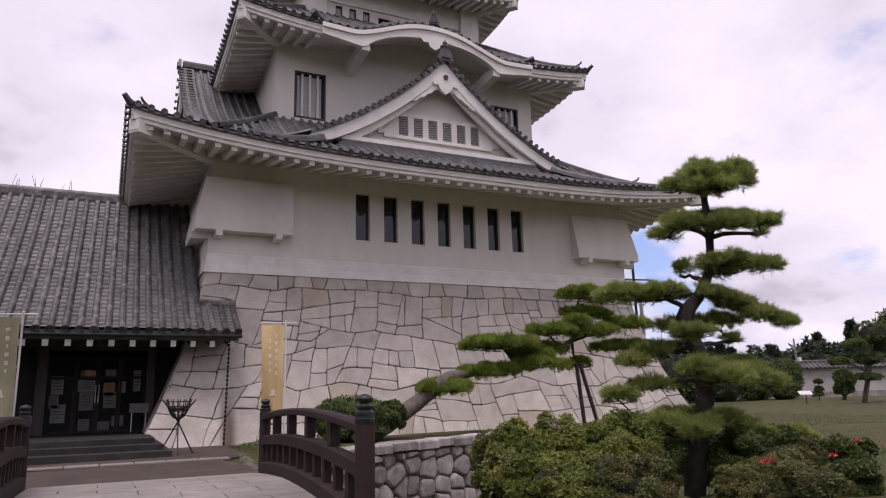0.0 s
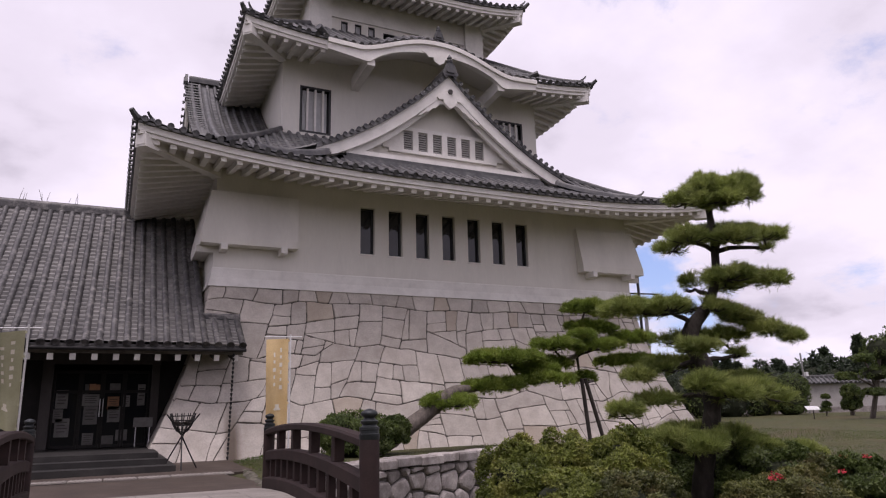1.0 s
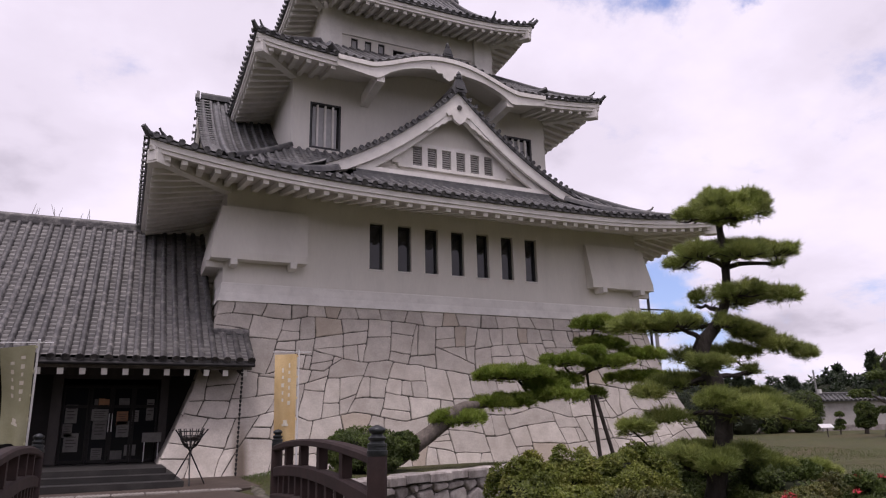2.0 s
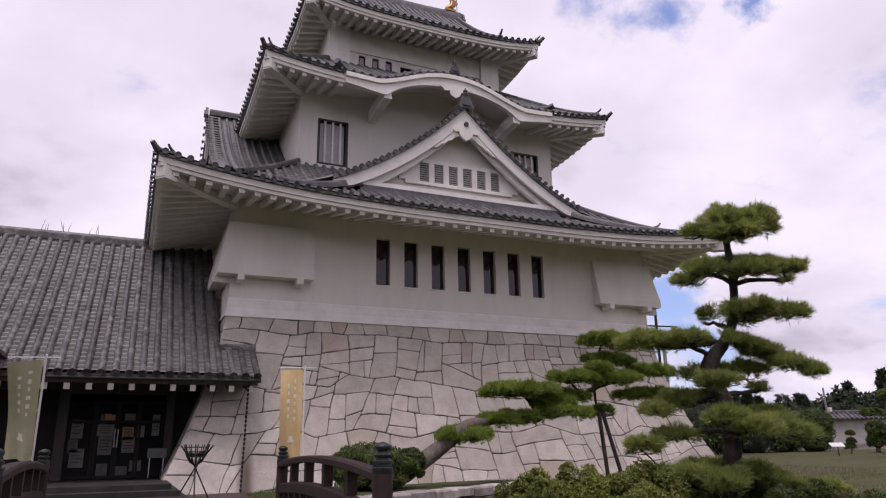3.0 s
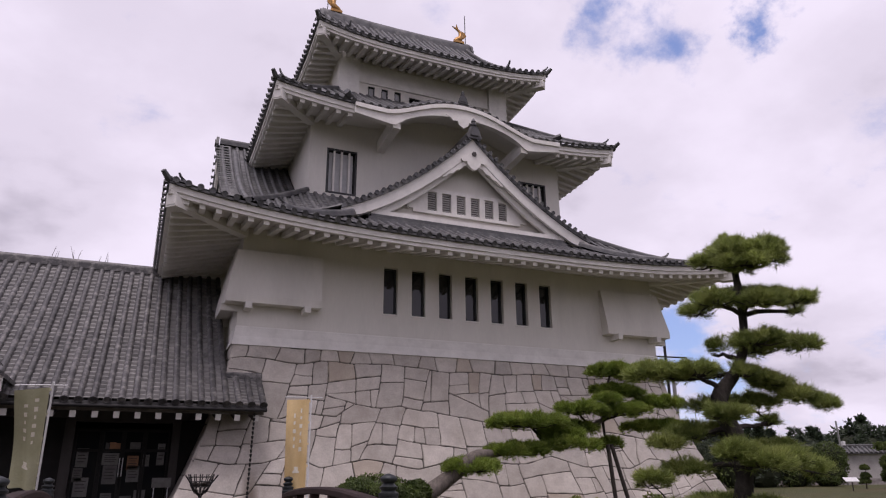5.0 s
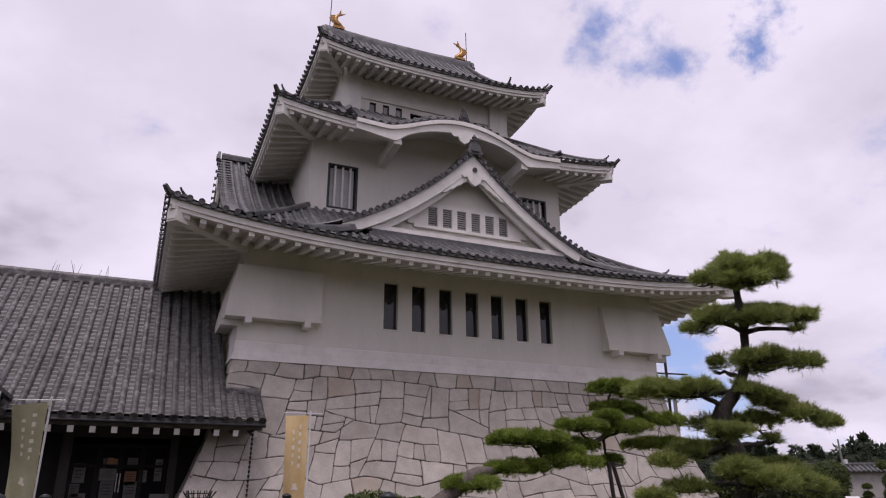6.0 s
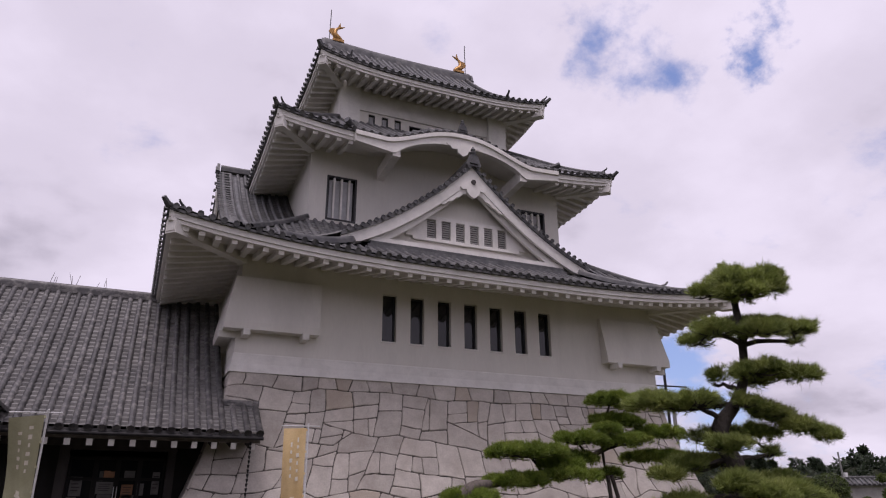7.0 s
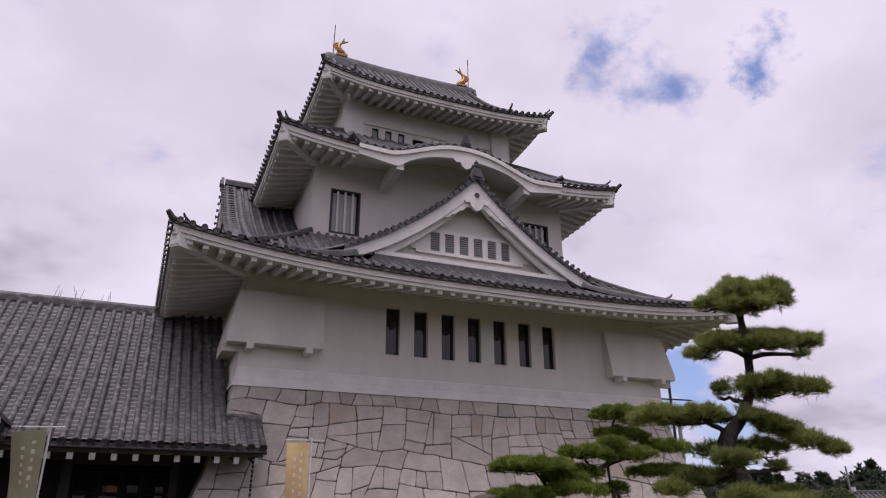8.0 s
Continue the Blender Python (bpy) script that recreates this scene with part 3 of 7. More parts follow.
def top_roof():
    zf = lambda s, d: 18.9 + 0.6 * d + 0.041 * d * d + 0.42 * abs(s / 5.5) ** 3.2 * max(0.0, 1 - d / 1.3)
    roof = roof_tier(T3, "upper_roof", "grey tiled hip-and-gable roof with a long ridge", 4.09, 3.87, fascia=0.3, rafter_step=0.42)
    for sy in (-1, 1):
        fn = lambda u, d: Vector(((2 * u - 1) * G, YC + sy * (5.65 - 1.15 - d), zf(0, 1.15 + d)))
        part("gable_slope", stepped(fn, 2 * G, 4.5), TILE, roof)
        n = int(2 * G / 0.33)
        for i in range(n + 1):
            s = -n * 0.33 / 2 + i * 0.33
            path = [Vector((s, YC + sy * (5.65 - d), zf(0, d))) for d in (1.15, 2.2, 3.3, 4.4, 5.6)]
            part("cover_tile", tile_row(path, Vector((0, 0, 1)), mouth=False), TILE, roof, smooth=True)
    ridge = Shape()
    ridge_bar(ridge, [Vector((x, YC, RIDGE_Z - 0.3 + 0.12 * abs(x / G) ** 2)) for x in np.linspace(-G - 0.1, G + 0.1, 13)], 0.5, 0.87)
    for sx in (-1, 1):
        ogre_tile(ridge, (sx * (G + 0.1), YC, RIDGE_Z), (sx, 0), 0.62, horn=False)
    part("main_ridge", ridge, TILE, roof, "tall stacked-tile ridge", smooth=True)
    for sx in (-1, 1):
        for sy in (-1, 1):
            d = Shape()
            pts = [Vector((sx * (G - 0.12), YC + sy * (5.65 - q), zf(0, q) + 0.03)) for q in np.linspace(1.0, 5.5, 10)]
            ridge_bar(d, pts, 0.26, 0.28)
            ogre_tile(d, pts[0], (0, sy), 0.34)
            part("descending_ridge", d, TILE, roof, smooth=True)
        # white gable end with its bargeboards
        prof = [(y, zf(0, 5.65 - abs(y))) for y in np.linspace(-4.35, 4.35, 19)]
        part("gable_wall", Shape().slab([(sx * (G - 0.55), YC + y, z - 0.1) for y, z in prof], (sx * -0.15, 0, 0)), PLASTER, roof)
        part("bargeboard", Shape().band([(sx * (G - 0.2), YC + y, z - 0.06) for y, z in prof], [(sx * (G - 0.2), YC + y, z - 0.5) for y, z in prof], (sx * 0.14, 0, 0)), PLASTER_TRIM, roof)
    return roof


ROOF3 = top_roof()

# ---- storeys ----


def storey(name, hx, hy, z0, z1, label):
    """A hollow storey: four plastered walls of 0.3 m with a floor slab on top."""
    sh = Shape()
    t = 0.3
    sh.box((0, YC - hy + t / 2, (z0 + z1) / 2), (2 * hx, t, z1 - z0))
    sh.box((0, YC + hy - t / 2, (z0 + z1) / 2), (2 * hx, t, z1 - z0))
    for sx in (-1, 1):
        sh.box((sx * (hx - t / 2), YC, (z0 + z1) / 2), (t, 2 * hy - 2 * t, z1 - z0))
    sh.box((0, YC, z1 - 0.1), (2 * hx - 2 * t, 2 * hy - 2 * t, 0.2))
    return part(name, sh, PLASTER, keep, label)


def holed_wall(x0, x1, z0, z1, holes, y, t):
    """A front wall in upright strips with the openings left out; holes: (x0, x1, z0, z1) that share their heights or not."""
    xs = sorted({x0, x1, *[q for h in holes for q in h[:2]]})
    zs = sorted({z0, z1, *[q for h in holes for q in h[2:]]})
    nx, nz = len(xs) - 1, len(zs) - 1

    def full(i, k):
        if not (0 <= i < nx and 0 <= k < nz):
            return False
        cx, cz = (xs[i] + xs[i + 1]) / 2, (zs[k] + zs[k + 1]) / 2
        return not any(h[0] < cx < h[1] and h[2] < cz < h[3] for h in holes)
    ids, verts, faces = {}, [], []

    def vid(i, k, back):
        if (i, k, back) not in ids:
            ids[(i, k, back)] = len(verts)
            verts.append((xs[i], y + t * back, zs[k]))
        return ids[(i, k, back)]
    for i in range(nx):
        for k in range(nz):
            if not full(i, k):
                continue
            for s in (0, 1):
                faces.append((vid(i, k, s), vid(i + 1, k, s), vid(i + 1, k + 1, s), vid(i, k + 1, s)))
            for ok, a, c in ((full(i - 1, k), (i, k), (i, k + 1)), (full(i + 1, k), (i + 1, k), (i + 1, k + 1)), (full(i, k - 1), (i, k), (i + 1, k)), (full(i, k + 1), (i, k + 1), (i + 1, k + 1))):
                if not ok:
                    faces.append((vid(*a, 0), vid(*c, 0), vid(*c, 1), vid(*a, 1)))
    return Shape().add(verts, faces)


def keep_walls():
    # lower storey, with seven tall windows in its front
    zs = [5.6, 9.1]
    pitch, w, zb, zt = 1.017, 0.5, 6.38, 8.0
    holes = [(i * pitch - w / 2, i * pitch + w / 2, zb, zt) for i in range(-3, 4)]
    part("lower_wall", holed_wall(-8.0, 8.0, zs[0], zs[1], holes, 0.0, 0.3), PLASTER, keep, "white plastered lower wall with seven tall window openings")
    for sx in (-1, 1):
        part("lower_wall", Shape().box((sx * 7.85, YC, 7.35), (0.3, 15.9, 3.5)), PLASTER, keep)
    part("lower_wall", Shape().box((0, 16.35, 7.35), (16, 0.3, 3.5)), PLASTER, keep)
    # splayed skirt at the foot of the wall
    ring = []
    for z, o in ((5.02, 0.13), (5.30, 0.05), (5.58, 0.02), (5.62, 0.0)):
        ring.append([(-8 - o, -o, z), (8 + o, -o, z), (8 + o, 2 * YC + o, z), (-8 - o, 2 * YC + o, z)])
    sk = Shape().add([p for r in ring for p in r], [(j * 4 + k, j * 4 + (k + 1) % 4, (j + 1) * 4 + (k + 1) % 4, (j + 1) * 4 + k) for j in range(3) for k in range(4)] + [(0, 1, 2, 3), (12, 13, 14, 15)])
    part("wall_skirt", sk, PLASTER_TRIM, keep)
    for h in holes:
        c = (h[0] + h[1]) / 2
        win = part("window", Shape().box((c, 0.2, zb + 0.02), (w - 0.008, 0.16, 0.036)), FRAME, keep, "tall narrow window with a dark frame and glass")
        fr = Shape()
        for sx in (-1, 1):
            fr.box((c + sx * (w / 2 - 0.025), 0.2, (zb + zt) / 2 + 0.02), (0.046, 0.1, zt - zb - 0.05))
        fr.box((c, 0.2, zt - 0.03), (w - 0.008, 0.1, 0.05))
        part("window_frame", fr, FRAME, win)
        part("window_sill", Shape().box((c, 0.02, zb - 0.03), (w + 0.08, 0.1, 0.05)), PLASTER_TRIM, win)
        part("pane", Shape().box((c, 0.22, (zb + zt) / 2), (w - 0.09, 0.012, zt - zb - 0.08)), GLASS, win)
    # Dark sheet added where only the unlit room's shade would be.
    part("inner_dark", Shape().box((0, 0.62, 7.1), (8, 0.05, 2.6)), DARKWALL, keep, "near-black sheet added for the unlit room behind the windows")
    # drop boxes at the corners
    for sx in (-1, 1):
        box = Shape()
        x0, x1 = 5.5 * sx, 8.42 * sx
        xi, xo = 5.45 * sx, 8.16 * sx
        up, lo = 8.0, 6.5
        front = [(xi, -0.16, up), (xo, -0.16, up), (x1, -0.42, lo), (x0, -0.42, lo), (x0, -0.42, 6.27), (x1, -0.42, 6.27)]
        back = [(xi, 0.1, up), (sx * 7.9, 0.1, up), (sx * 7.9, 0.1, lo), (x0, 0.1, lo), (x0, 0.1, 6.27), (sx * 7.9, 0.1, 6.27)]
        box.add(front + back, [(0, 1, 2, 3), (3, 2, 5, 4), (0, 3, 9, 6), (3, 4, 10, 9), (4, 5, 11, 10), (0, 6, 7, 1), (1, 7, 8, 2), (2, 8, 11, 5)])
        b = part("drop_box", box, PLASTER, keep, "plastered box flaring out from the wall corner")
        # the same box round the corner
        so = Shape()
        fr2 = [(sx * 8.16, -0.16, up), (sx * 8.16, 3.1, up), (sx * 8.42, 3.1, lo), (sx * 8.42, -0.42, lo), (sx * 8.42, -0.42, 6.27), (sx * 8.42, 3.1, 6.27)]
        bk2 = [(sx * 7.9, 0.1, up), (sx * 7.9, 3.1, up), (sx * 7.9, 3.1, lo), (sx * 7.9, 0.1, lo), (sx * 7.9, 0.1, 6.27), (sx * 7.9, 3.1, 6.27)]
        so.add(fr2 + bk2, [(0, 1, 2, 3), (3, 2, 5, 4), (1, 7, 8, 2), (2, 8, 11, 5), (4, 5, 11, 10), (0, 3, 9, 6), (3, 4, 10, 9), (0, 6, 7, 1)])
        part("drop_box", so, PLASTER, keep)
        for x in (5.95, 7.75):
            part("bracket", Shape().box((sx * x, -0.24, 6.17), (0.2, 0.62, 0.2)), PLASTER_TRIM, b)
        part("bracket", Shape().box((sx * 8.2, 0.12, 6.17), (0.62, 0.2, 0.2)), PLASTER_TRIM, b)
        part("bracket", Shape().box((sx * 8.2, 2.6, 6.17), (0.62, 0.2, 0.2)), PLASTER_TRIM, b)
    # middle storey
    y2 = 2.44
    lat = [(-4.9, -3.69, 11.47, 13.36), (3.69, 4.9, 11.47, 13.36)]
    part("middle_wall", holed_wall(-5.58, 5.58, 10.6, 15.5, lat, y2, 0.3), PLASTER, keep, "white plastered middle wall with barred windows")
    for sx in (-1, 1):
        part("middle_wall", Shape().box((sx * 5.43, YC, 12.85), (0.3, 11.0, 4.5)), PLASTER, keep)
    part("middle_wall", Shape().box((0, YC + 5.66, 12.85), (11.16, 0.3, 4.5)), PLASTER, keep)
    for x0, x1, z0, z1 in lat:
        c = (x0 + x1) / 2
        fr = Shape()
        for x in (x0 + 0.04, x1 - 0.04):
            fr.box((x, y2 + 0.1, (z0 + z1) / 2), (0.075, 0.2, z1 - z0 - 0.005))
        fr.box((c, y2 + 0.1, z0 + 0.045), (x1 - x0 - 0.16, 0.2, 0.08))
        fr.box((c, y2 + 0.1, z1 - 0.045), (x1 - x0 - 0.16, 0.2, 0.08))
        win = part("barred_window", fr, FRAME, keep, "window with a dark frame, pale upright bars and blinds")
        for k in (1, 2, 3):
            part("bar", Shape().box((lerp(x0, x1, k / 4), y2 + 0.07, (z0 + z1) / 2), (0.075, 0.1, z1 - z0 - 0.17)), PLASTER_TRIM, win)
        part("pane", Shape().box((c, y2 + 0.2, (z0 + z1) / 2), (x1 - x0 - 0.1, 0.01, z1 - z0 - 0.1)), GLASS, win)
        part("blind", Shape().box((c, y2 + 0.16, (z0 + z1) / 2), (x1 - x0 - 0.26, 0.01, z1 - z0 - 0.24)), GREYPANEL, win)
    # top storey: corner piers, a band above, small slots and a wide window
    y3 = 4.42
    slots = [(-2.72 + k * 0.62, -2.42 + k * 0.62, 17.1, 17.74) for k in range(3)] + [(-0.78, 1.5, 16.6, 17.6)] + [(2.0 + k * 0.62, 2.3 + k * 0.62, 17.1, 17.74) for k in range(2)]
    part("upper_wall", holed_wall(-4.0, 4.0, 15.6, 19.6, slots, y3 + 0.06, 0.25), PLASTER, keep, "white plastered upper wall with slots between corner piers")
    for sx in (-1, 1):
        part("upper_wall", Shape().box((sx * 3.95, YC, 17.45), (0.28, 7.2, 3.7)), PLASTER, keep)
    part("upper_wall", Shape().box((0, YC + 3.75, 17.45), (8.0, 0.24, 3.7)), PLASTER, keep)
    for sx in (-1, 1):
        part("corner_pier", Shape().box((sx * 3.66, y3 - 0.06, 17.5), (0.92, 0.24, 4.0)), PLASTER_TRIM, keep)
        part("corner_pier", Shape().box((sx * 4.1, y3 + 0.4, 17.5), (0.06, 0.9, 4.0)), PLASTER_TRIM, keep)
    part("wall_band", Shape().box((0, y3 + 0.02, 18.28), (6.38, 0.08, 0.9)), PLASTER_TRIM, keep)
    for k, (x0, x1, z0, z1) in enumerate(slots):
        win = part("slot_window", Shape().box(((x0 + x1) / 2, y3 + 0.2, (z0 + z1) / 2), (x1 - x0, 0.02, z1 - z0)), GLASS if x1 - x0 > 1 else GREYPANEL, keep, "wide dark window" if x1 - x0 > 1 else "small window with a grey blind")
        fr = Shape()
        for x in (x0 + 0.02, x1 - 0.02):
            fr.box((x, y3 + 0.13, (z0 + z1) / 2), (0.035, 0.1, z1 - z0))
        fr.box(((x0 + x1) / 2, y3 + 0.13, z1 - 0.02), (x1 - x0 - 0.08, 0.1, 0.035))
        part("window_frame", fr, FRAME, win)


keep_walls()


# ---- gables ----


def gable(name, at, half, z_top, a, b, depth, wall_in, label, valley, slots=False, z_foot=9.9):
    """A triangular dormer. at(s, d, z) gives the world's place, s across, d inward from its front; it falls by a*s - b*s*s and ends on valley(s, d)."""
    drop = lambda s: a * abs(s) - b * s * s
    zt = lambda s: z_top - drop(s)
    root = Shape()
    ends = {}
    n_d = max(3, round(depth / 0.33))
    for sg in (-1, 1):
        for j in range(n_d + 1):
            d = depth * j / n_d
            s_end = 0.3
            while s_end < half * 1.25 and zt(s_end) > valley(sg * s_end, d) - 0.02:
                s_end += 0.06
            ends[(sg, j)] = s_end
        k = 2 * max(4, round(half / 0.3))
        root.grid(lambda u, v: at(sg * ends[(sg, round(v * n_d))] * (1 - u), depth * v, zt(ends[(sg, round(v * n_d))] * (1 - u)) + (0.02 if round(u * k) % 2 == 0 else -0.01)), k, n_d)
    g = part(name, root, TILE, keep, label)
    for sg in (-1, 1):
        for j in range(n_d):
            d = depth * j / n_d + 0.1
            e = ends[(sg, j)]
            path = [at(sg * e * (1 - k / 8), d, zt(e * (1 - k / 8))) for k in range(9)]
            part("cover_tile", tile_row(path, Vector((0, 0, 1)), mouth=False), TILE, g, smooth=True)
        # verge: a line of short tiles whose round ends face the front
        m = round(half * 1.0 / 0.24)
        for k in range(m):
            s = sg * (0.18 + k * 0.24)
            p = at(s, -0.12, zt(s) + 0.02)
            q = at(s, 0.42, zt(s) + 0.05)
            part("verge_tile", tile_row([p, p.lerp(q, 0.5), q], Vector((0, 0, 1)), r=0.075), TILE, g, smooth=True)
        ss = [sg * half * 1.02 * k / 14 for k in range(15)]
        f = at(0, 0.16, 0) - at(0, 0, 0)
        part("verge_edge", Shape().band([at(s, -0.06, zt(s) + 0.05) for s in ss], [at(s, -0.06, zt(s) - 0.1) for s in ss], f), TILE, g)
        wid = lambda s: 0.42 - 0.1 * abs(s / half)
        end = lambda s: 1.0 if abs(s) < half * 0.93 else max(0.06, (half * 1.03 - abs(s)) / (half * 0.1))
        part("bargeboard", Shape().band([at(s, 0.0, zt(s) - 0.102) for s in ss], [at(s, 0.0, zt(s) - 0.102 - wid(s) * 1.25 * end(s)) for s in ss], f * 0.8), PLASTER_TRIM, g, "white curved bargeboard")
        s2 = [s * 0.93 for s in ss]
        part("inner_board", Shape().band([at(s, 0.2, zt(s) - 0.5) for s in s2], [at(s, 0.2, max(zt(s) - 0.82, z_foot - 0.1)) for s in s2], f * 0.9), PLASTER_TRIM, g)
        if not slots:
            lead = [at(sg * half * 0.96 * k / 12, 0.62, zt(half * 0.96 * k / 12) + 0.03) for k in range(1, 13)]
            part("descending_ridge", ridge_bar(Shape(), lead, 0.26, 0.2), TILE, g, smooth=True)
    ridge = Shape()
    ridge_bar(ridge, [at(0, d, z_top + 0.03) for d in np.linspace(0.0, depth, 6)], 0.32, 0.34)
    out = at(0, -1, 0) - at(0, 0, 0)
    ogre_tile(ridge, at(0, -0.06, z_top - 0.08), (out.x, out.y), 0.52, horn=False)
    if slots:
        ridge.lathe(at(0, -0.1, z_top + 0.4), [(0.11, 0), (0.13, 0.08), (0.07, 0.14), (0.1, 0.2), (0.02, 0.34)], 10)
    part("gable_ridge", ridge, TILE, g, "stacked-tile ridge with an ornamental end tile", smooth=True)
    # white wall of the gable
    prof = [(s, zt(s) - 0.45) for s in np.linspace(-half * 0.93, half * 0.93, 21)]
    w = part("gable_wall", Shape().slab([at(s, wall_in, max(z, z_foot - 0.25)) for s, z in prof], at(0, 0.15, 0) - at(0, 0, 0)), PLASTER, g)
    # pendant under the apex
    pend = Shape()
    rim = [(0.0, -0.62), (0.16, -0.52), (0.3, -0.36), (0.34, -0.2), (0.52, -0.24), (0.62, -0.12), (0.5, 0.0), (0.3, 0.06), (0.16, 0.3), (-0.16, 0.3), (-0.3, 0.06), (-0.5, 0.0), (-0.62, -0.12), (-0.52, -0.24), (-0.34, -0.2), (-0.3, -0.36), (-0.16, -0.52)]
    zc = z_top - 0.92
    pend.slab([at(s * 0.85, -0.08, zc + z * 0.8) for s, z in rim], at(0, 0.12, 0) - at(0, 0, 0))
    pd = part("pendant", pend, PLASTER_TRIM, g, "carved white pendant with a dark boss")
    for sg in (-1, 1):
        upper = [(q, zt(q) - 0.62) for q in np.linspace(0.12, 1.25, 9)]
        lower = [(q, zt(q) - 0.62 - 0.34 * (1 - (q - 0.12) / 1.25) - 0.05 * (k % 2)) for k, q in enumerate(np.linspace(0.12, 1.25, 9))]
        part("carved_fin", Shape().band([at(sg * q, 0.02, z) for q, z in upper], [at(sg * q, 0.02, z) for q, z in lower], at(0, 0.1, 0) - at(0, 0, 0)), PLASTER_TRIM, pd)
    hexa = [at(0.1 * math.cos(k * math.pi / 3), -0.13, zc + 0.16 + 0.1 * math.sin(k * math.pi / 3)) for k in range(6)]
    part("boss", Shape().slab(hexa, at(0, 0.05, 0) - at(0, 0, 0)), GREYWOOD, pd)
    if slots:
        f = at(0, 1, 0) - at(0, 0, 0)
        fw = wall_in - 0.12
        z0, z1 = 10.4, 11.14
        surround = Shape()
        surround.slab([at(-2.2, fw, z0 - 0.12), at(2.2, fw, z0 - 0.12), at(2.2, fw, z0), at(-2.2, fw, z0)], f * 0.1)
        surround.slab([at(-2.0, fw, z1), at(2.0, fw, z1), at(1.9, fw, z1 + 0.14), at(-1.9, fw, z1 + 0.14)], f * 0.1)
        part("vent_surround", surround, PLASTER_TRIM, g)
        pw = 3.5 / 6
        for k in range(7):
            s = -1.75 + k * pw
            wd = 0.11 if 0 < k < 6 else 0.4
            off = 0 if 0 < k < 6 else (-0.29 if k == 0 else 0.29)
            part("vent_post", Shape().slab([at(s + off - wd, fw, z0), at(s + off + wd, fw, z0), at(s + off + wd, fw, z1), at(s + off - wd, fw, z1)], f * 0.1), PLASTER_TRIM, g)
        for k in range(6):
            s = -1.75 + (k + 0.5) * pw
            # Dark panel laid on the wall in place of the opening's shade.
            v = part("vent", Shape().slab([at(s - 0.18, wall_in - 0.004, z0), at(s + 0.18, wall_in - 0.004, z0), at(s + 0.18, wall_in - 0.004, z1), at(s - 0.18, wall_in - 0.004, z1)], f * 0.003), GREYWOOD, g)
            for q in range(8):
                z = z0 + 0.03 + q * 0.088
                part("louvre", Shape().slab([at(s - 0.176, fw + 0.045, z), at(s + 0.176, fw + 0.045, z), at(s + 0.176, fw + 0.078, z + 0.06), at(s - 0.176, fw + 0.078, z + 0.06)], (0, 0, 0.014)), LOUVRE, v)
    f = at(0, 0.3, 0) - at(0, 0, 0)
    hb = half * 0.8
    for k in range(3):
        zb, w2 = z_foot - 0.104 - 0.12 * k, hb + 0.1 * k
        part("flashing_tile", Shape().slab([at(-w2, 0.1 - 0.03 * k, zb - 0.116), at(w2, 0.1 - 0.03 * k, zb - 0.116), at(w2, 0.1 - 0.03 * k, zb), at(-w2, 0.1 - 0.03 * k, zb)], f), TILE, g)
    part("gable_sill", Shape().slab([at(-hb, 0.12, z_foot - 0.1), at(hb, 0.12, z_foot - 0.1), at(hb, 0.12, z_foot + 0.06), at(-hb, 0.12, z_foot + 0.06)], f), PLASTER_TRIM, g)
    return g


gable("front_gable", lambda s, d, z: Vector((s, -0.37 + d, z)), 4.87, 13.42, 1.02, 0.062, 2.85, 0.62,
      "steep tiled dormer gable with white bargeboards and louvred slots", lambda s, d: T1.z("f", s, 2.03 + d), slots=True)
gable("side_gable", lambda s, d, z: Vector((-8.45 + d, YC - s, z)), 7.6, 15.45, 1.05, 0.042, 2.9, 0.6,
      "tall tiled dormer gable on the side of the keep", lambda s, d: min(T1.z("l", s, 2.0 + d), T1.z("f", -8.45 + d, max(0.0, YC - s - (YC - T1.ey)))), z_foot=10.2)


def foot_ridges():
    """From each foot of the front gable a ridge sweeps down the lower roof to an upturned end tile near the eave."""
    for sx in (-1, 1):
        pts = []
        for k in range(9):
            t = k / 8
            s, d = lerp(4.5, 7.15, t), lerp(2.15, 0.42, t ** 0.85)
            pts.append(T1.on("f", sx * s, d, 0.16 * (1 - t) ** 2))
        sh = Shape()
        ridge_bar(sh, pts, 0.24, 0.24)
        way = pts[-1] - pts[-2]
        ogre_tile(sh, pts[-1], (way.x, way.y), 0.26)
        part("sweeping_ridge", sh, TILE, ROOF1, "dark ridge sweeping from the gable foot to an upturned end tile", smooth=True)


foot_ridges()

# ---- undulating gable board over the middle eave ----


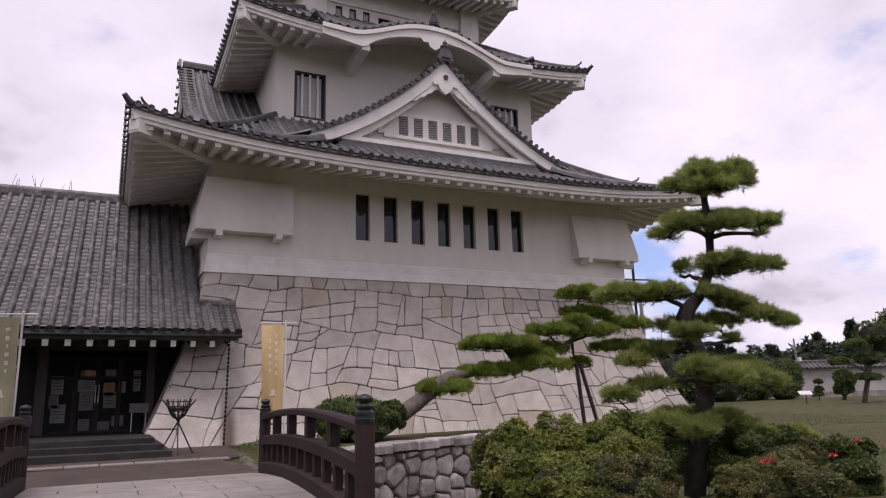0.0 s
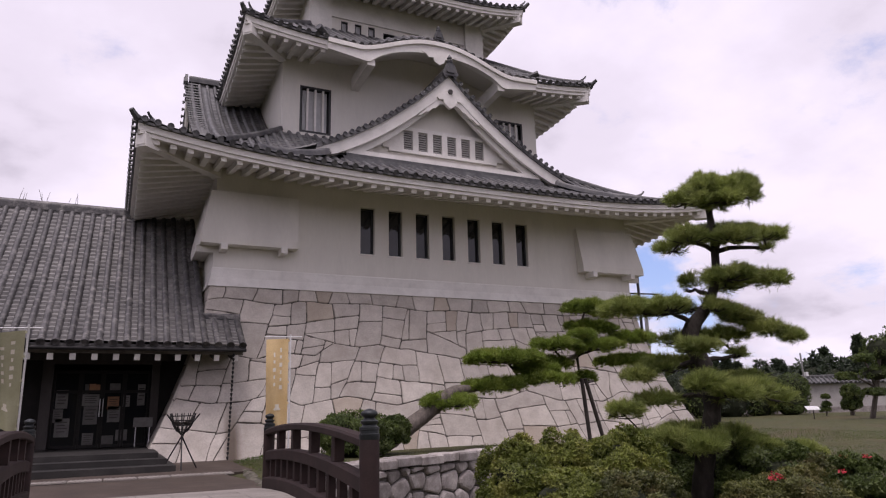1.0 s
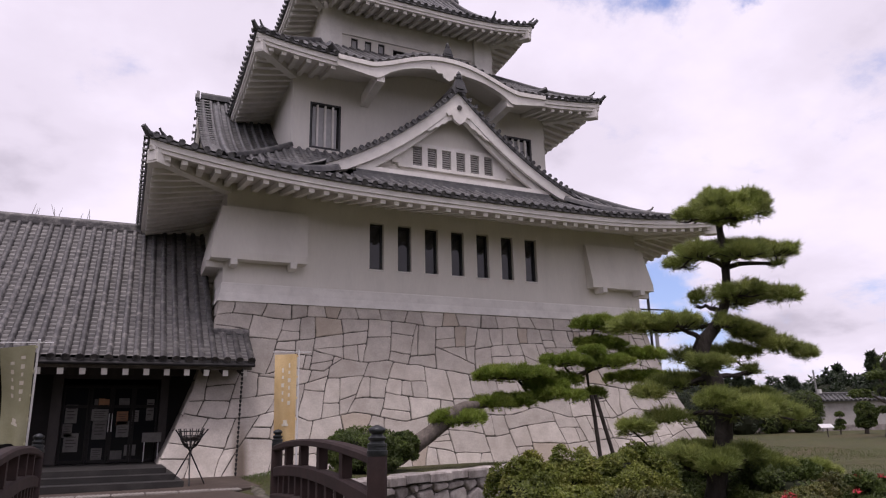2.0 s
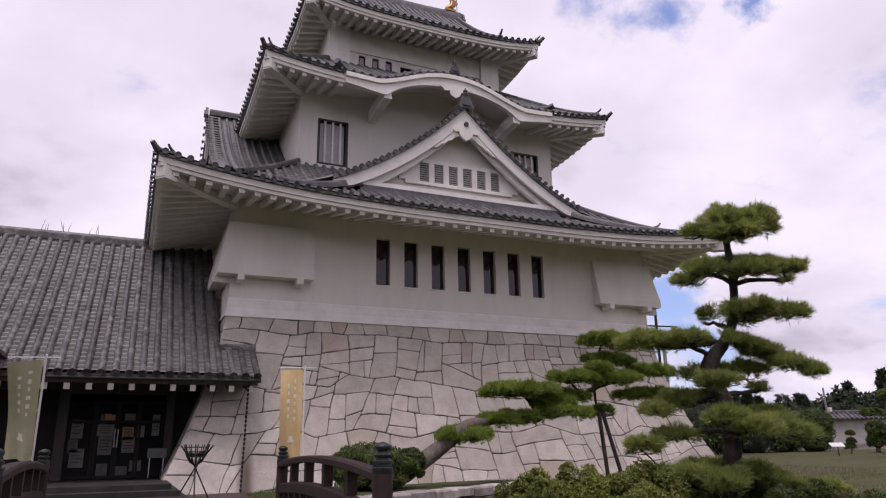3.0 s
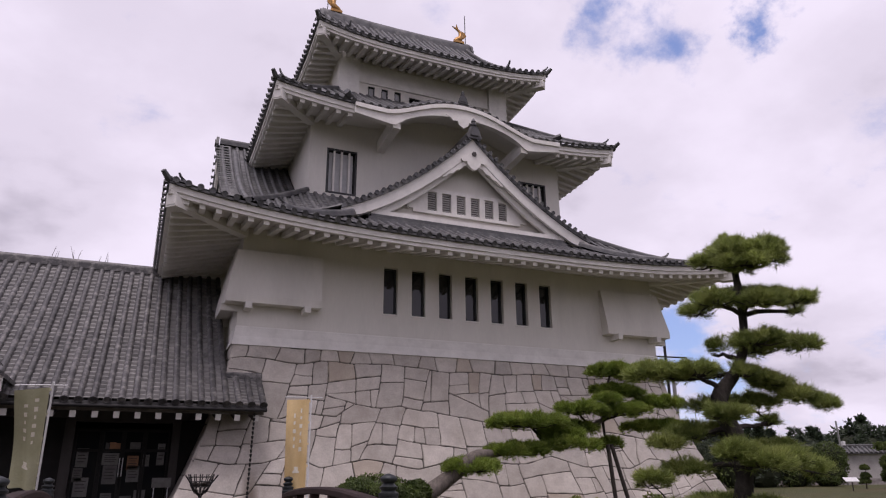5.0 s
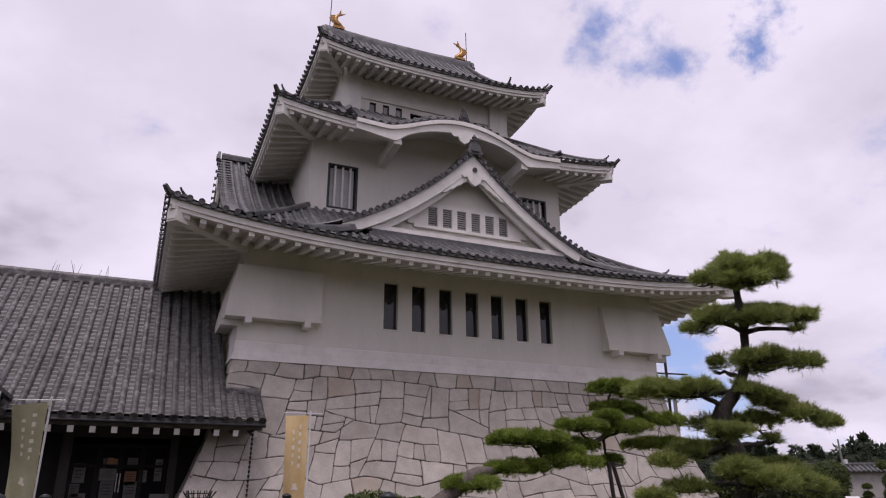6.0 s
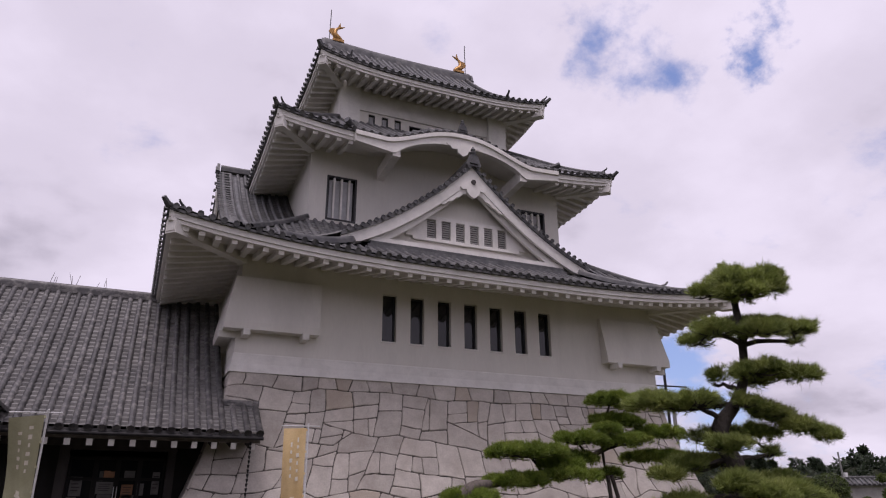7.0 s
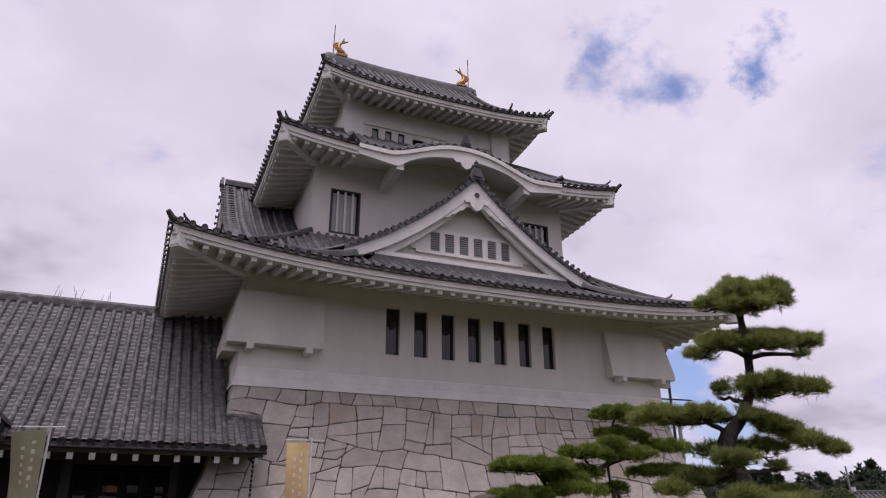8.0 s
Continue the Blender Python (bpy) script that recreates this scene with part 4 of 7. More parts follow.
def kara_board():
    xs = np.linspace(-4.4, 4.4, 67)
    up = [T2.eave("f", x) - 0.1 for x in xs]

    def low(x):
        x = abs(x)
        if x < 2.45:
            return 14.58 - 0.54 * (x / 2.45) ** 2.6
        if x < 2.85:
            return lerp(14.04, 13.74, (x - 2.45) / 0.4)
        return lerp(13.74, 13.96, (x - 2.85) / 1.55)
    board = Shape().band([(x, 0.42, z) for x, z in zip(xs, up)], [(x, 0.42, low(x)) for x in xs], (0, 0.2, 0))
    b = part("undulating_gable_board", board, PLASTER_TRIM, ROOF2, "thick white plastered board of the undulating gable")
    part("board_moulding", Shape().band([(x, 0.34, z + 0.01) for x, z in zip(xs, up)], [(x, 0.34, z - 0.16) for x, z in zip(xs, up)], (0, 0.078, 0)), PLASTER_TRIM, b)
    pend = [(-0.75, 0.05), (-0.55, -0.05), (-0.45, -0.16), (-0.25, -0.14), (-0.2, -0.3), (0, -0.42), (0.2, -0.3), (0.25, -0.14), (0.45, -0.16), (0.55, -0.05), (0.75, 0.05), (0.4, 0.16), (-0.4, 0.16)]
    part("pendant", Shape().slab([(x, 0.4, 14.6 + z) for x, z in pend], (0, 0.08, 0)), PLASTER_TRIM, b)
    orn = Shape()
    ogre_tile(orn, (0, 0.46, 15.3), (0, -1), 0.36, horn=False)
    orn.lathe((0, 0.44, 15.62), [(0.08, 0), (0.1, 0.06), (0.05, 0.1), (0.07, 0.16), (0.02, 0.24)], 10)
    part("ornament_tile", orn, TILE, ROOF2, smooth=True)
    for sx in (-1, 1):
        part("bracket_beam", Shape().beam((sx * 2.75, 0.5, 13.9), (sx * 2.75, 2.6, 13.75), 0.3, 0.5), PLASTER_TRIM, ROOF2)
        end = Shape()
        p = Vector((sx * 4.4, 0.9, T2.z("f", sx * 4.4, 0.4) + 0.05))
        end.tube([p + Vector((-sx * 0.7, 1.6, 0.75)), p, p + Vector((sx * 0.3, -0.25, 0.12))], [0.15, 0.15, 0.13], 8)
        part("ridge_end", end, TILE, ROOF2, smooth=True)


kara_board()


def gilt_fish(x, face):
    """A ridge-end fish, tail in the air, on a small plinth; a rod stands beside it."""
    z = RIDGE_Z + 0.62
    sh = Shape()
    pts = [Vector((x + face * q[0] * 0.85, YC, z + q[1] * 0.85)) for q in ((-0.28, 0.12), (-0.1, 0.2), (0.1, 0.32), (0.2, 0.55), (0.16, 0.8), (0.02, 0.98), (-0.16, 1.08))]
    sh.tube(pts, [0.08, 0.16, 0.18, 0.14, 0.1, 0.065, 0.03], 10)
    for q in ((-0.36, 1.0), (-0.1, 1.2)):
        sh.slab([pts[-2] + Vector((0, 0.05, -0.06)), pts[-1] + Vector((0, 0.05, -0.05)), Vector((x + face * q[0], YC + 0.02, z + q[1])), pts[-2] + Vector((0, 0.05, 0.1))], (0, -0.06, 0))
    sh.slab([(x + face * 0.3, YC + 0.03, z + 0.3), (x + face * 0.5, YC + 0.03, z + 0.55), (x + face * 0.42, YC + 0.03, z + 0.72), (x + face * 0.2, YC + 0.03, z + 0.8)], (0, -0.06, 0))
    sh.box((x, YC, z), (0.6, 0.34, 0.14))
    fish = part("roof_fish", sh, GOLD, keep, "gilded ridge-end fish with its tail raised", smooth=True)
    part("lightning_rod", Shape().tube([(x + face * 0.45, YC, z - 0.1), (x + face * 0.42, YC, z + 1.9)], 0.022, 6), IRON, keep)


gilt_fish(-3.45, -1)
gilt_fish(3.5, 1)

# ---- stone base ----
STONE_TOP = 5.04


def batter(z):
    return 0.06 + 1.6 * max(0.0, 1 - z / 5.1) ** 1.5


def cells(points, x0, x1, z0, z1, squash):
    """The field of each point against its neighbours, as outlines."""
    out = []
    for i, (px, pz) in enumerate(points):
        poly = [(x0, z0), (x1, z0), (x1, z1), (x0, z1)]
        near = sorted((j for j in range(len(points)) if j != i), key=lambda j: (points[j][0] - px) ** 2 + squash * (points[j][1] - pz) ** 2)[:18]
        for j in near:
            qx, qz = points[j]
            nx, nz = qx - px, squash * (qz - pz)
            c = nx * (px + qx) / 2 + nz * (pz + qz) / 2
            res = []
            for (ax, az), (bx, bz) in zip(poly, poly[1:] + poly[:1]):
                da, db = nx * ax + nz * az - c, nx * bx + nz * bz - c
                if da <= 0:
                    res.append((ax, az))
                if (da < 0) != (db < 0) and da != db:
                    k = da / (da - db)
                    res.append((ax + (bx - ax) * k, az + (bz - az) * k))
            poly = res
            if len(poly) < 3:
                break
        if len(poly) >= 3:
            out.append(poly)
    return out


def shrink(poly, gap):
    """Pull each edge of an outline in by gap."""
    n = len(poly)
    area = sum(a[0] * b[1] - b[0] * a[1] for a, b in zip(poly, poly[1:] + poly[:1]))
    sg = 1 if area > 0 else -1
    lines = []
    for a, b in zip(poly, poly[1:] + poly[:1]):
        dx, dz = b[0] - a[0], b[1] - a[1]
        ln = math.hypot(dx, dz)
        if ln < 0.03:
            continue
        nx, nz = -dz / ln * sg, dx / ln * sg
        lines.append((a[0] + nx * gap, a[1] + nz * gap, dx / ln, dz / ln))
    res = []
    for (ax, az, ux, uz), (bx, bz, vx, vz) in zip(lines, lines[1:] + lines[:1]):
        det = ux * vz - uz * vx
        if abs(det) < 0.08:
            res.append((bx, bz))
            continue
        k = ((bx - ax) * vz - (bz - az) * vx) / det
        res.append((ax + ux * k, az + uz * k))
    return res if len(res) >= 3 else None


def sway(x, z):
    """The slow wander of the joints, shared by neighbouring stones."""
    a, b = Vector((x * 0.75, z * 0.9, 3.1)), Vector((x * 2.9, z * 2.9, 7.7))
    return (x + 0.1 * noise.noise(a) + 0.028 * noise.noise(b), z + 0.09 * noise.noise(a + Vector((9, 4, 0))) + 0.028 * noise.noise(b + Vector((5, 2, 0))))


def worn(poly, r, cut):
    """An outline with its corners knocked off and its edges broken into short lengths."""
    n, res = len(poly), []
    for k in range(n):
        p, q, s = (Vector((*poly[(k + d) % n], 0)) for d in (-1, 0, 1))
        la, lb = (q - p).length, (s - q).length
        c = r.uniform(0.4, 1.3) * cut
        res.append(q.lerp(p, min(0.35, c / max(la, 0.01))))
        res.append(q.lerp(s, min(0.35, c / max(lb, 0.01))))
    out = []
    for p, q in zip(res, res[1:] + res[:1]):
        ln = (q - p).length
        m = max(1, round(ln / 0.24))
        side = Vector((-(q.y - p.y), q.x - p.x, 0)) / max(ln, 0.01)
        for t in range(m):
            w = p.lerp(q, t / m)
            if t:
                w = w + side * r.uniform(-0.012, 0.012)
            out.append((w.x, w.y))
    return out


def stone_piece(poly, place, proud, rim):
    """A stone with a bevelled, worn rim: outline on the joint plane, face in front, its middle a little fuller. place(u, z, out)."""
    cx = sum(p[0] for p in poly) / len(poly)
    cz = sum(p[1] for p in poly) / len(poly)
    rad = max(0.05, min(math.hypot(x - cx, z - cz) for x, z in poly))

    def inset(d):
        k = min(0.4, d / rad)
        return [(lerp(x, cx, k), lerp(z, cz, k)) for x, z in poly]
    n = len(poly)
    v = [place(x, z, -0.05) for x, z in poly] + [place(x, z, proud * 0.45) for x, z in inset(rim * 0.25)] + [place(x, z, proud * 0.9) for x, z in inset(rim)] + [place(x, z, proud) for x, z in inset(rim * 3)]
    f = [tuple(range(3 * n, 4 * n))]
    for j in (0, 1, 2):
        f += [(j * n + k, j * n + (k + 1) % n, (j + 1) * n + (k + 1) % n, (j + 1) * n + k) for k in range(n)]
    return Shape().add(v, f)


def stone_base():
    rng = random.Random(11)
    ring = []
    zs = [-0.4, 0, 0.6, 1.2, 1.8, 2.4, 3.0, 3.6, 4.2, 4.7, STONE_TOP]
    for z in zs:
        o = batter(z) - 0.02
        ring.append([(-8 - o, -o, z), (8 + o, -o, z), (8 + o, 2 * YC + o, z), (-8 - o, 2 * YC + o, z)])
    body = Shape().add([p for r in ring for p in r], [(j * 4 + k, j * 4 + (k + 1) % 4, (j + 1) * 4 + (k + 1) % 4, (j + 1) * 4 + k) for j in range(len(zs) - 1) for k in range(4)] + [(0, 1, 2, 3), tuple(range(4 * len(zs) - 4, 4 * len(zs)))])
    base = part("stone_base", body, JOINT, keep, "battered base of large fitted pale stones")

    def clip(poly, nx, nz, c):
        res = []
        for (ax, az), (bx, bz) in zip(poly, poly[1:] + poly[:1]):
            da, db = nx * ax + nz * az - c, nx * bx + nz * bz - c
            if da <= 0:
                res.append((ax, az))
            if (da < 0) != (db < 0) and da != db:
                k = da / (da - db)
                res.append((ax + (bx - ax) * k, az + (bz - az) * k))
        return res

    def lay(place, half, seed, joined=None):
        """Wandering courses of large stones with leaning joints; some stones are split and some have a corner filled by a small one."""
        r = random.Random(seed)
        heights = [1.62, 1.5, 1.45, 0.45]
        levels = [0.0]
        for h in heights:
            levels.append(levels[-1] + h)
        levels = [q * (STONE_TOP - 0.006) / levels[-1] for q in levels]
        lines = []
        for i, q in enumerate(levels):
            amp = 0.0 if i in (0, len(levels) - 1) else (0.06 if i == 3 else 0.2)
            ks, x = [], -half - 0.5
            while x < half + 1.2:
                ks.append((x, q + r.uniform(-amp, amp) + amp * 0.7 * math.sin(x * 0.8 + i * 1.7)))
                x += r.uniform(0.45, 1.1)
            lines.append(ks)

        def z_on(i, x):
            ks = lines[i]
            for (xa, za), (xb, zb) in zip(ks, ks[1:]):
                if xa <= x <= xb:
                    return lerp(za, zb, (x - xa) / (xb - xa))
            return ks[-1][1]

        def split(poly, goal):
            """Break a field of wall into stones by leaning cuts."""
            us, zs2 = [p[0] for p in poly], [p[1] for p in poly]
            w, h = max(us) - min(us), max(zs2) - min(zs2)
            area = abs(sum(p[0] * q[1] - q[0] * p[1] for p, q in zip(poly, poly[1:] + poly[:1]))) / 2
            if area < goal * r.choice((0.4, 0.8, 1.3, 1.9, 2.8)) and w < 1.9 and h < 1.15:
                return [poly]
            t, lean = r.uniform(0.3, 0.7), r.uniform(-0.16, 0.16) * r.choice((1, 1, 1, 2.6))
            if w > h * r.uniform(0.8, 1.5):
                nx, nz = 1.0, lean
                c = nx * (min(us) + w * t) + nz * (min(zs2) + h / 2)
            else:
                nx, nz = lean, 1.0
                c = nx * (min(us) + w / 2) + nz * (min(zs2) + h * t)
            one, two = clip(poly, nx, nz, c), clip(poly, -nx, -nz, -c)
            if len(one) < 3 or len(two) < 3:
                return [poly]
            return split(one, goal) + split(two, goal)
        for i in range(len(heights)):
            goal = (0.6, 0.5, 0.38, 0.34)[i]
            x = -half
            joint = (-half, -half)
            while x < half - 0.01:
                x += r.uniform(1.5, 3.0) if i < 3 else r.uniform(0.45, 0.95)
                if x > half - 0.5:
                    x = half
                lean = 0 if x == half else r.uniform(-0.2, 0.2) * heights[i]
                nxt = (min(half, x - lean), min(half, x + lean))
                low = [(joint[0], z_on(i, joint[0]))] + [k for k in lines[i] if joint[0] + 0.05 < k[0] < nxt[0] - 0.05] + [(nxt[0], z_on(i, nxt[0]))]
                top = [(joint[1], z_on(i + 1, joint[1]))] + [k for k in lines[i + 1] if joint[1] + 0.05 < k[0] < nxt[1] - 0.05] + [(nxt[1], z_on(i + 1, nxt[1]))]
                joint = nxt
                for q in split(low + top[::-1], goal) if i < 3 else [low + top[::-1]]:
                    p = shrink(q, r.uniform(0.004, 0.012)) if len(q) >= 3 else None
                    if not p or len(p) < 3:
                        continue
                    p = [(max(-half, min(half, a)), min(c, STONE_TOP - 0.008)) for a, c in (sway(*k) for k in worn(p, r, 0.03))]
                    mat = STONE_TAN if r.random() < 0.06 else STONE
                    piece = stone_piece(p, place, r.uniform(0.014, 0.04), r.uniform(0.008, 0.022))
                    if joined:
                        joined.add(piece.v, piece.f)
                    else:
                        part("stone", piece, mat, base)

    far_stones = Shape()
    lay(lambda u, z, o: Vector((u * (8 + batter(z) + 0.03) / 8.0, -batter(z) - o * 0.9, z + o * 0.15)), 8.0, 5)
    lay(lambda u, z, o: Vector((-8 - batter(z) - o * 0.9, YC - u * (8.25 + batter(z) + 0.03) / 8.25, z + o * 0.15)), 8.25, 8, joined=far_stones)
    tagged(part("side_stone", far_stones, STONE, base), kind="stuff")


stone_base()

# ---- ground ----


def edge_line(x):
    """Where the castle terrace ends in its retaining wall."""
    return -10.0 + 0.5 * (min(x, -2.0) + 8.1) if x > -8.1 else -10.5


def near_line(x):
    return -15.9 if x < -7.5 else -15.9 + 0.35 * (x + 7.5) * smooth_step(-7.5, -5, x)


def height(x, y, wall_side):
    """The lie of the land: terrace, dry moat and bank, and a lawn that climbs to the far wall."""
    far = smooth_step(5, 40, math.hypot(x, y + 8))
    lawn = lerp(-0.12, 0.55, smooth_step(4, 34, x + 0.4 * y))
    moat = 1 - smooth_step(-1.5, 7.0, x)
    if wall_side > 0:
        t = 0.22 * smooth_step(-8.0, -6.8, x) * (1 - smooth_step(-3.5, -1.8, y)) * (1 - smooth_step(-1, 5, x))
        return lerp(t, lawn, smooth_step(8, 16, x))
    low = lerp(lawn, -0.95, moat)
    near = lerp(-0.12, lawn, smooth_step(-2, 8, x))
    k = smooth_step(near_line(x) - 0.4, near_line(x) + 1.6, y)
    return lerp(near, low, k)


def ground():
    sh = Shape()
    xs = sorted({round(v, 2) for v in [*np.arange(-24, 24, 0.6), *np.arange(24, 70, 2.5), -30, -45, -80, -200, -600, -1500, 80, 110, 180, 400, 1500]})
    cols = []
    for x in xs:
        e, n = edge_line(max(-40, min(x, 14))), near_line(max(-40, min(x, 6)))
        n = min(n, e - 3.0)
        ys = [-1500, -400, -120, -60, -36, -28, -24, -21] + list(np.linspace(n - 3.0, n, 6)) + list(np.linspace(n, e - 0.12, 10))[1:]
        ys2 = [e + 0.14] + list(np.linspace(e + 0.14, 5, 14))[1:] + [7, 9, 11, 14, 18, 24, 32, 44, 70, 120, 300, 1500]
        col = []
        for j, y in enumerate(ys):
            col.append((x, y, height(x, y, -1) + 0.03 * noise.noise((x * 0.5, y * 0.5, 0))))
        for y in ys2:
            d = 0.03 * noise.noise((x * 0.5, y * 0.5, 0)) if not (-12.5 < x < -7.4) else 0
            col.append((x, y, height(x, y, 1) + d - 0.012))
        cols.append(col)
    n = len(cols[0])
    sh.add([p for c in cols for p in c], [(i * n + j, (i + 1) * n + j, (i + 1) * n + j + 1, i * n + j + 1) for i in range(len(cols) - 1) for j in range(n - 1)])
    return solid("ground", sh, GRASS, "grassy ground around the castle with patches of dry turf", "ground", "structure", smooth=True)


ground()


def retaining_wall():
    """Rough field stones laid in a terrace wall with a row of coping blocks."""
    r = random.Random(4)
    x0, x1 = -7.9, -2.0
    a, b = Vector((x0, edge_line(x0), 0)), Vector((x1, edge_line(x1), 0))
    d = (b - a).normalized()
    nrm = Vector((d.y, -d.x, 0))
    ln = (b - a).length
    top = 0.16
    core = Shape().slab([a + nrm * 0.08 + Vector((0, 0, -1.2)), b + nrm * 0.08 + Vector((0, 0, -1.2)), b + nrm * 0.08 + Vector((0, 0, top)), a + nrm * 0.08 + Vector((0, 0, top))], -nrm * 0.5)
    w = solid("retaining_wall", core, JOINT, "low terrace wall of rough grey field stones", "stone wall", "structure")
    pts = []
    z, k = -1.1, 0
    while z < 0.1:
        h = 0.36
        x = r.uniform(-0.4, 0)
        while x < ln:
            q = r.uniform(0.28, 0.62)
            pts.append((x + q / 2, z + h / 2 + r.uniform(-0.12, 0.12)))
            x += q
        z += h
    for poly in cells(pts, 0.02, ln - 0.02, -1.15, top - 0.01, 1.1):
        p = shrink([(x + r.uniform(-0.03, 0.03), q + r.uniform(-0.02, 0.02)) for x, q in poly], 0.014)
        if p:
            p = worn(p, r, 0.05)
            part("stone", stone_piece(p, lambda u, q, o: a + d * u + nrm * (0.08 + o * 1.3) + Vector((0, 0, q)), r.uniform(0.04, 0.09), 0.03), ROUGH_STONE, w)
    x = 0.0
    while x < ln - 0.2:
        q = min(r.uniform(0.38, 0.75), ln - x)
        c = a + d * (x + q / 2) - nrm * 0.02 + Vector((0, 0, top + 0.085 + r.uniform(-0.02, 0.02)))
        sh = Shape()
        bev = 0.03
        hw, hd, hz = q / 2 - 0.012, 0.22 + r.uniform(-0.03, 0.03), 0.085
        rings = [[(-hw, -hd), (hw, -hd), (hw, hd), (-hw, hd)]]
        lo = [c + d * u + nrm * v + Vector((0, 0, -hz)) for u, v in rings[0]]
        mi = [c + d * u + nrm * v + Vector((0, 0, hz - bev)) for u, v in rings[0]]
        hi = [c + d * u * (1 - bev / hw) + nrm * v * (1 - bev / hd) + Vector((0, 0, hz + r.uniform(-0.015, 0.015))) for u, v in rings[0]]
        sh.add(lo + mi + hi, [(j * 4 + k2, j * 4 + (k2 + 1) % 4, (j + 1) * 4 + (k2 + 1) % 4, (j + 1) * 4 + k2) for j in (0, 1) for k2 in range(4)] + [(8, 9, 10, 11), (3, 2, 1, 0)])
        part("coping_stone", sh, ROUGH_STONE, w)
        x += q


retaining_wall()


def forecourt():
    """Brown paving between the bridge and the steps, with a pale ribbed strip, and the steps to the door."""
    court = Shape().slab([(-16, -10.5, 0.05), (-8.25, -10.5, 0.05), (-8.05, -8.8, 0.05), (-8.35, -6.4, 0.05), (-7.3, -5.6, 0.05), (-7.3, -1.4, 0.05), (-16, -1.4, 0.004)], (0, 0, -0.12))
    c = solid("pavement", court, EARTH_PAVE, "brown paved forecourt before the entrance", "pavement", "structure")
    r = random.Random(9)
    for x in np.arange(-15.9, -8.7, 0.6):
        slab = Shape().box((x + 0.29, -6.35, 0.053), (0.57, 0.42, 0.022))
        for k in range(7):
            slab.box((x + 0.05 + k * 0.08, -6.35, 0.067), (0.035, 0.38, 0.012))
        part("tactile_slab", slab, PAVING, c)
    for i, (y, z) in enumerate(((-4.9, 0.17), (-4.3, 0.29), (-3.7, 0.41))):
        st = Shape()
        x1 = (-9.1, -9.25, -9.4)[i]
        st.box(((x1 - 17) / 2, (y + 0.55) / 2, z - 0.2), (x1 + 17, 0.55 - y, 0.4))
        solid("step_%d" % (i + 1), st, SHADED_STEP, "worn stone entrance step with the porch shade in its dark colour", "step", "structure")
    for k in range(26):
        t = k / 25
        x = lerp(-8.2, -7.75, t) + r.uniform(-0.05, 0.05)
        y = lerp(-10.3, -5.8, t)
        s = Shape().lathe((x, y, -0.05), [(r.uniform(0.08, 0.12), 0), (0.1, 0.06), (0.07, 0.1), (0.02, 0.12)], 7)
        tagged(part("edging_stone", s, EDGING), "small rough stone edging the grass beside the path", "stone", "stones edging the path")


forecourt()


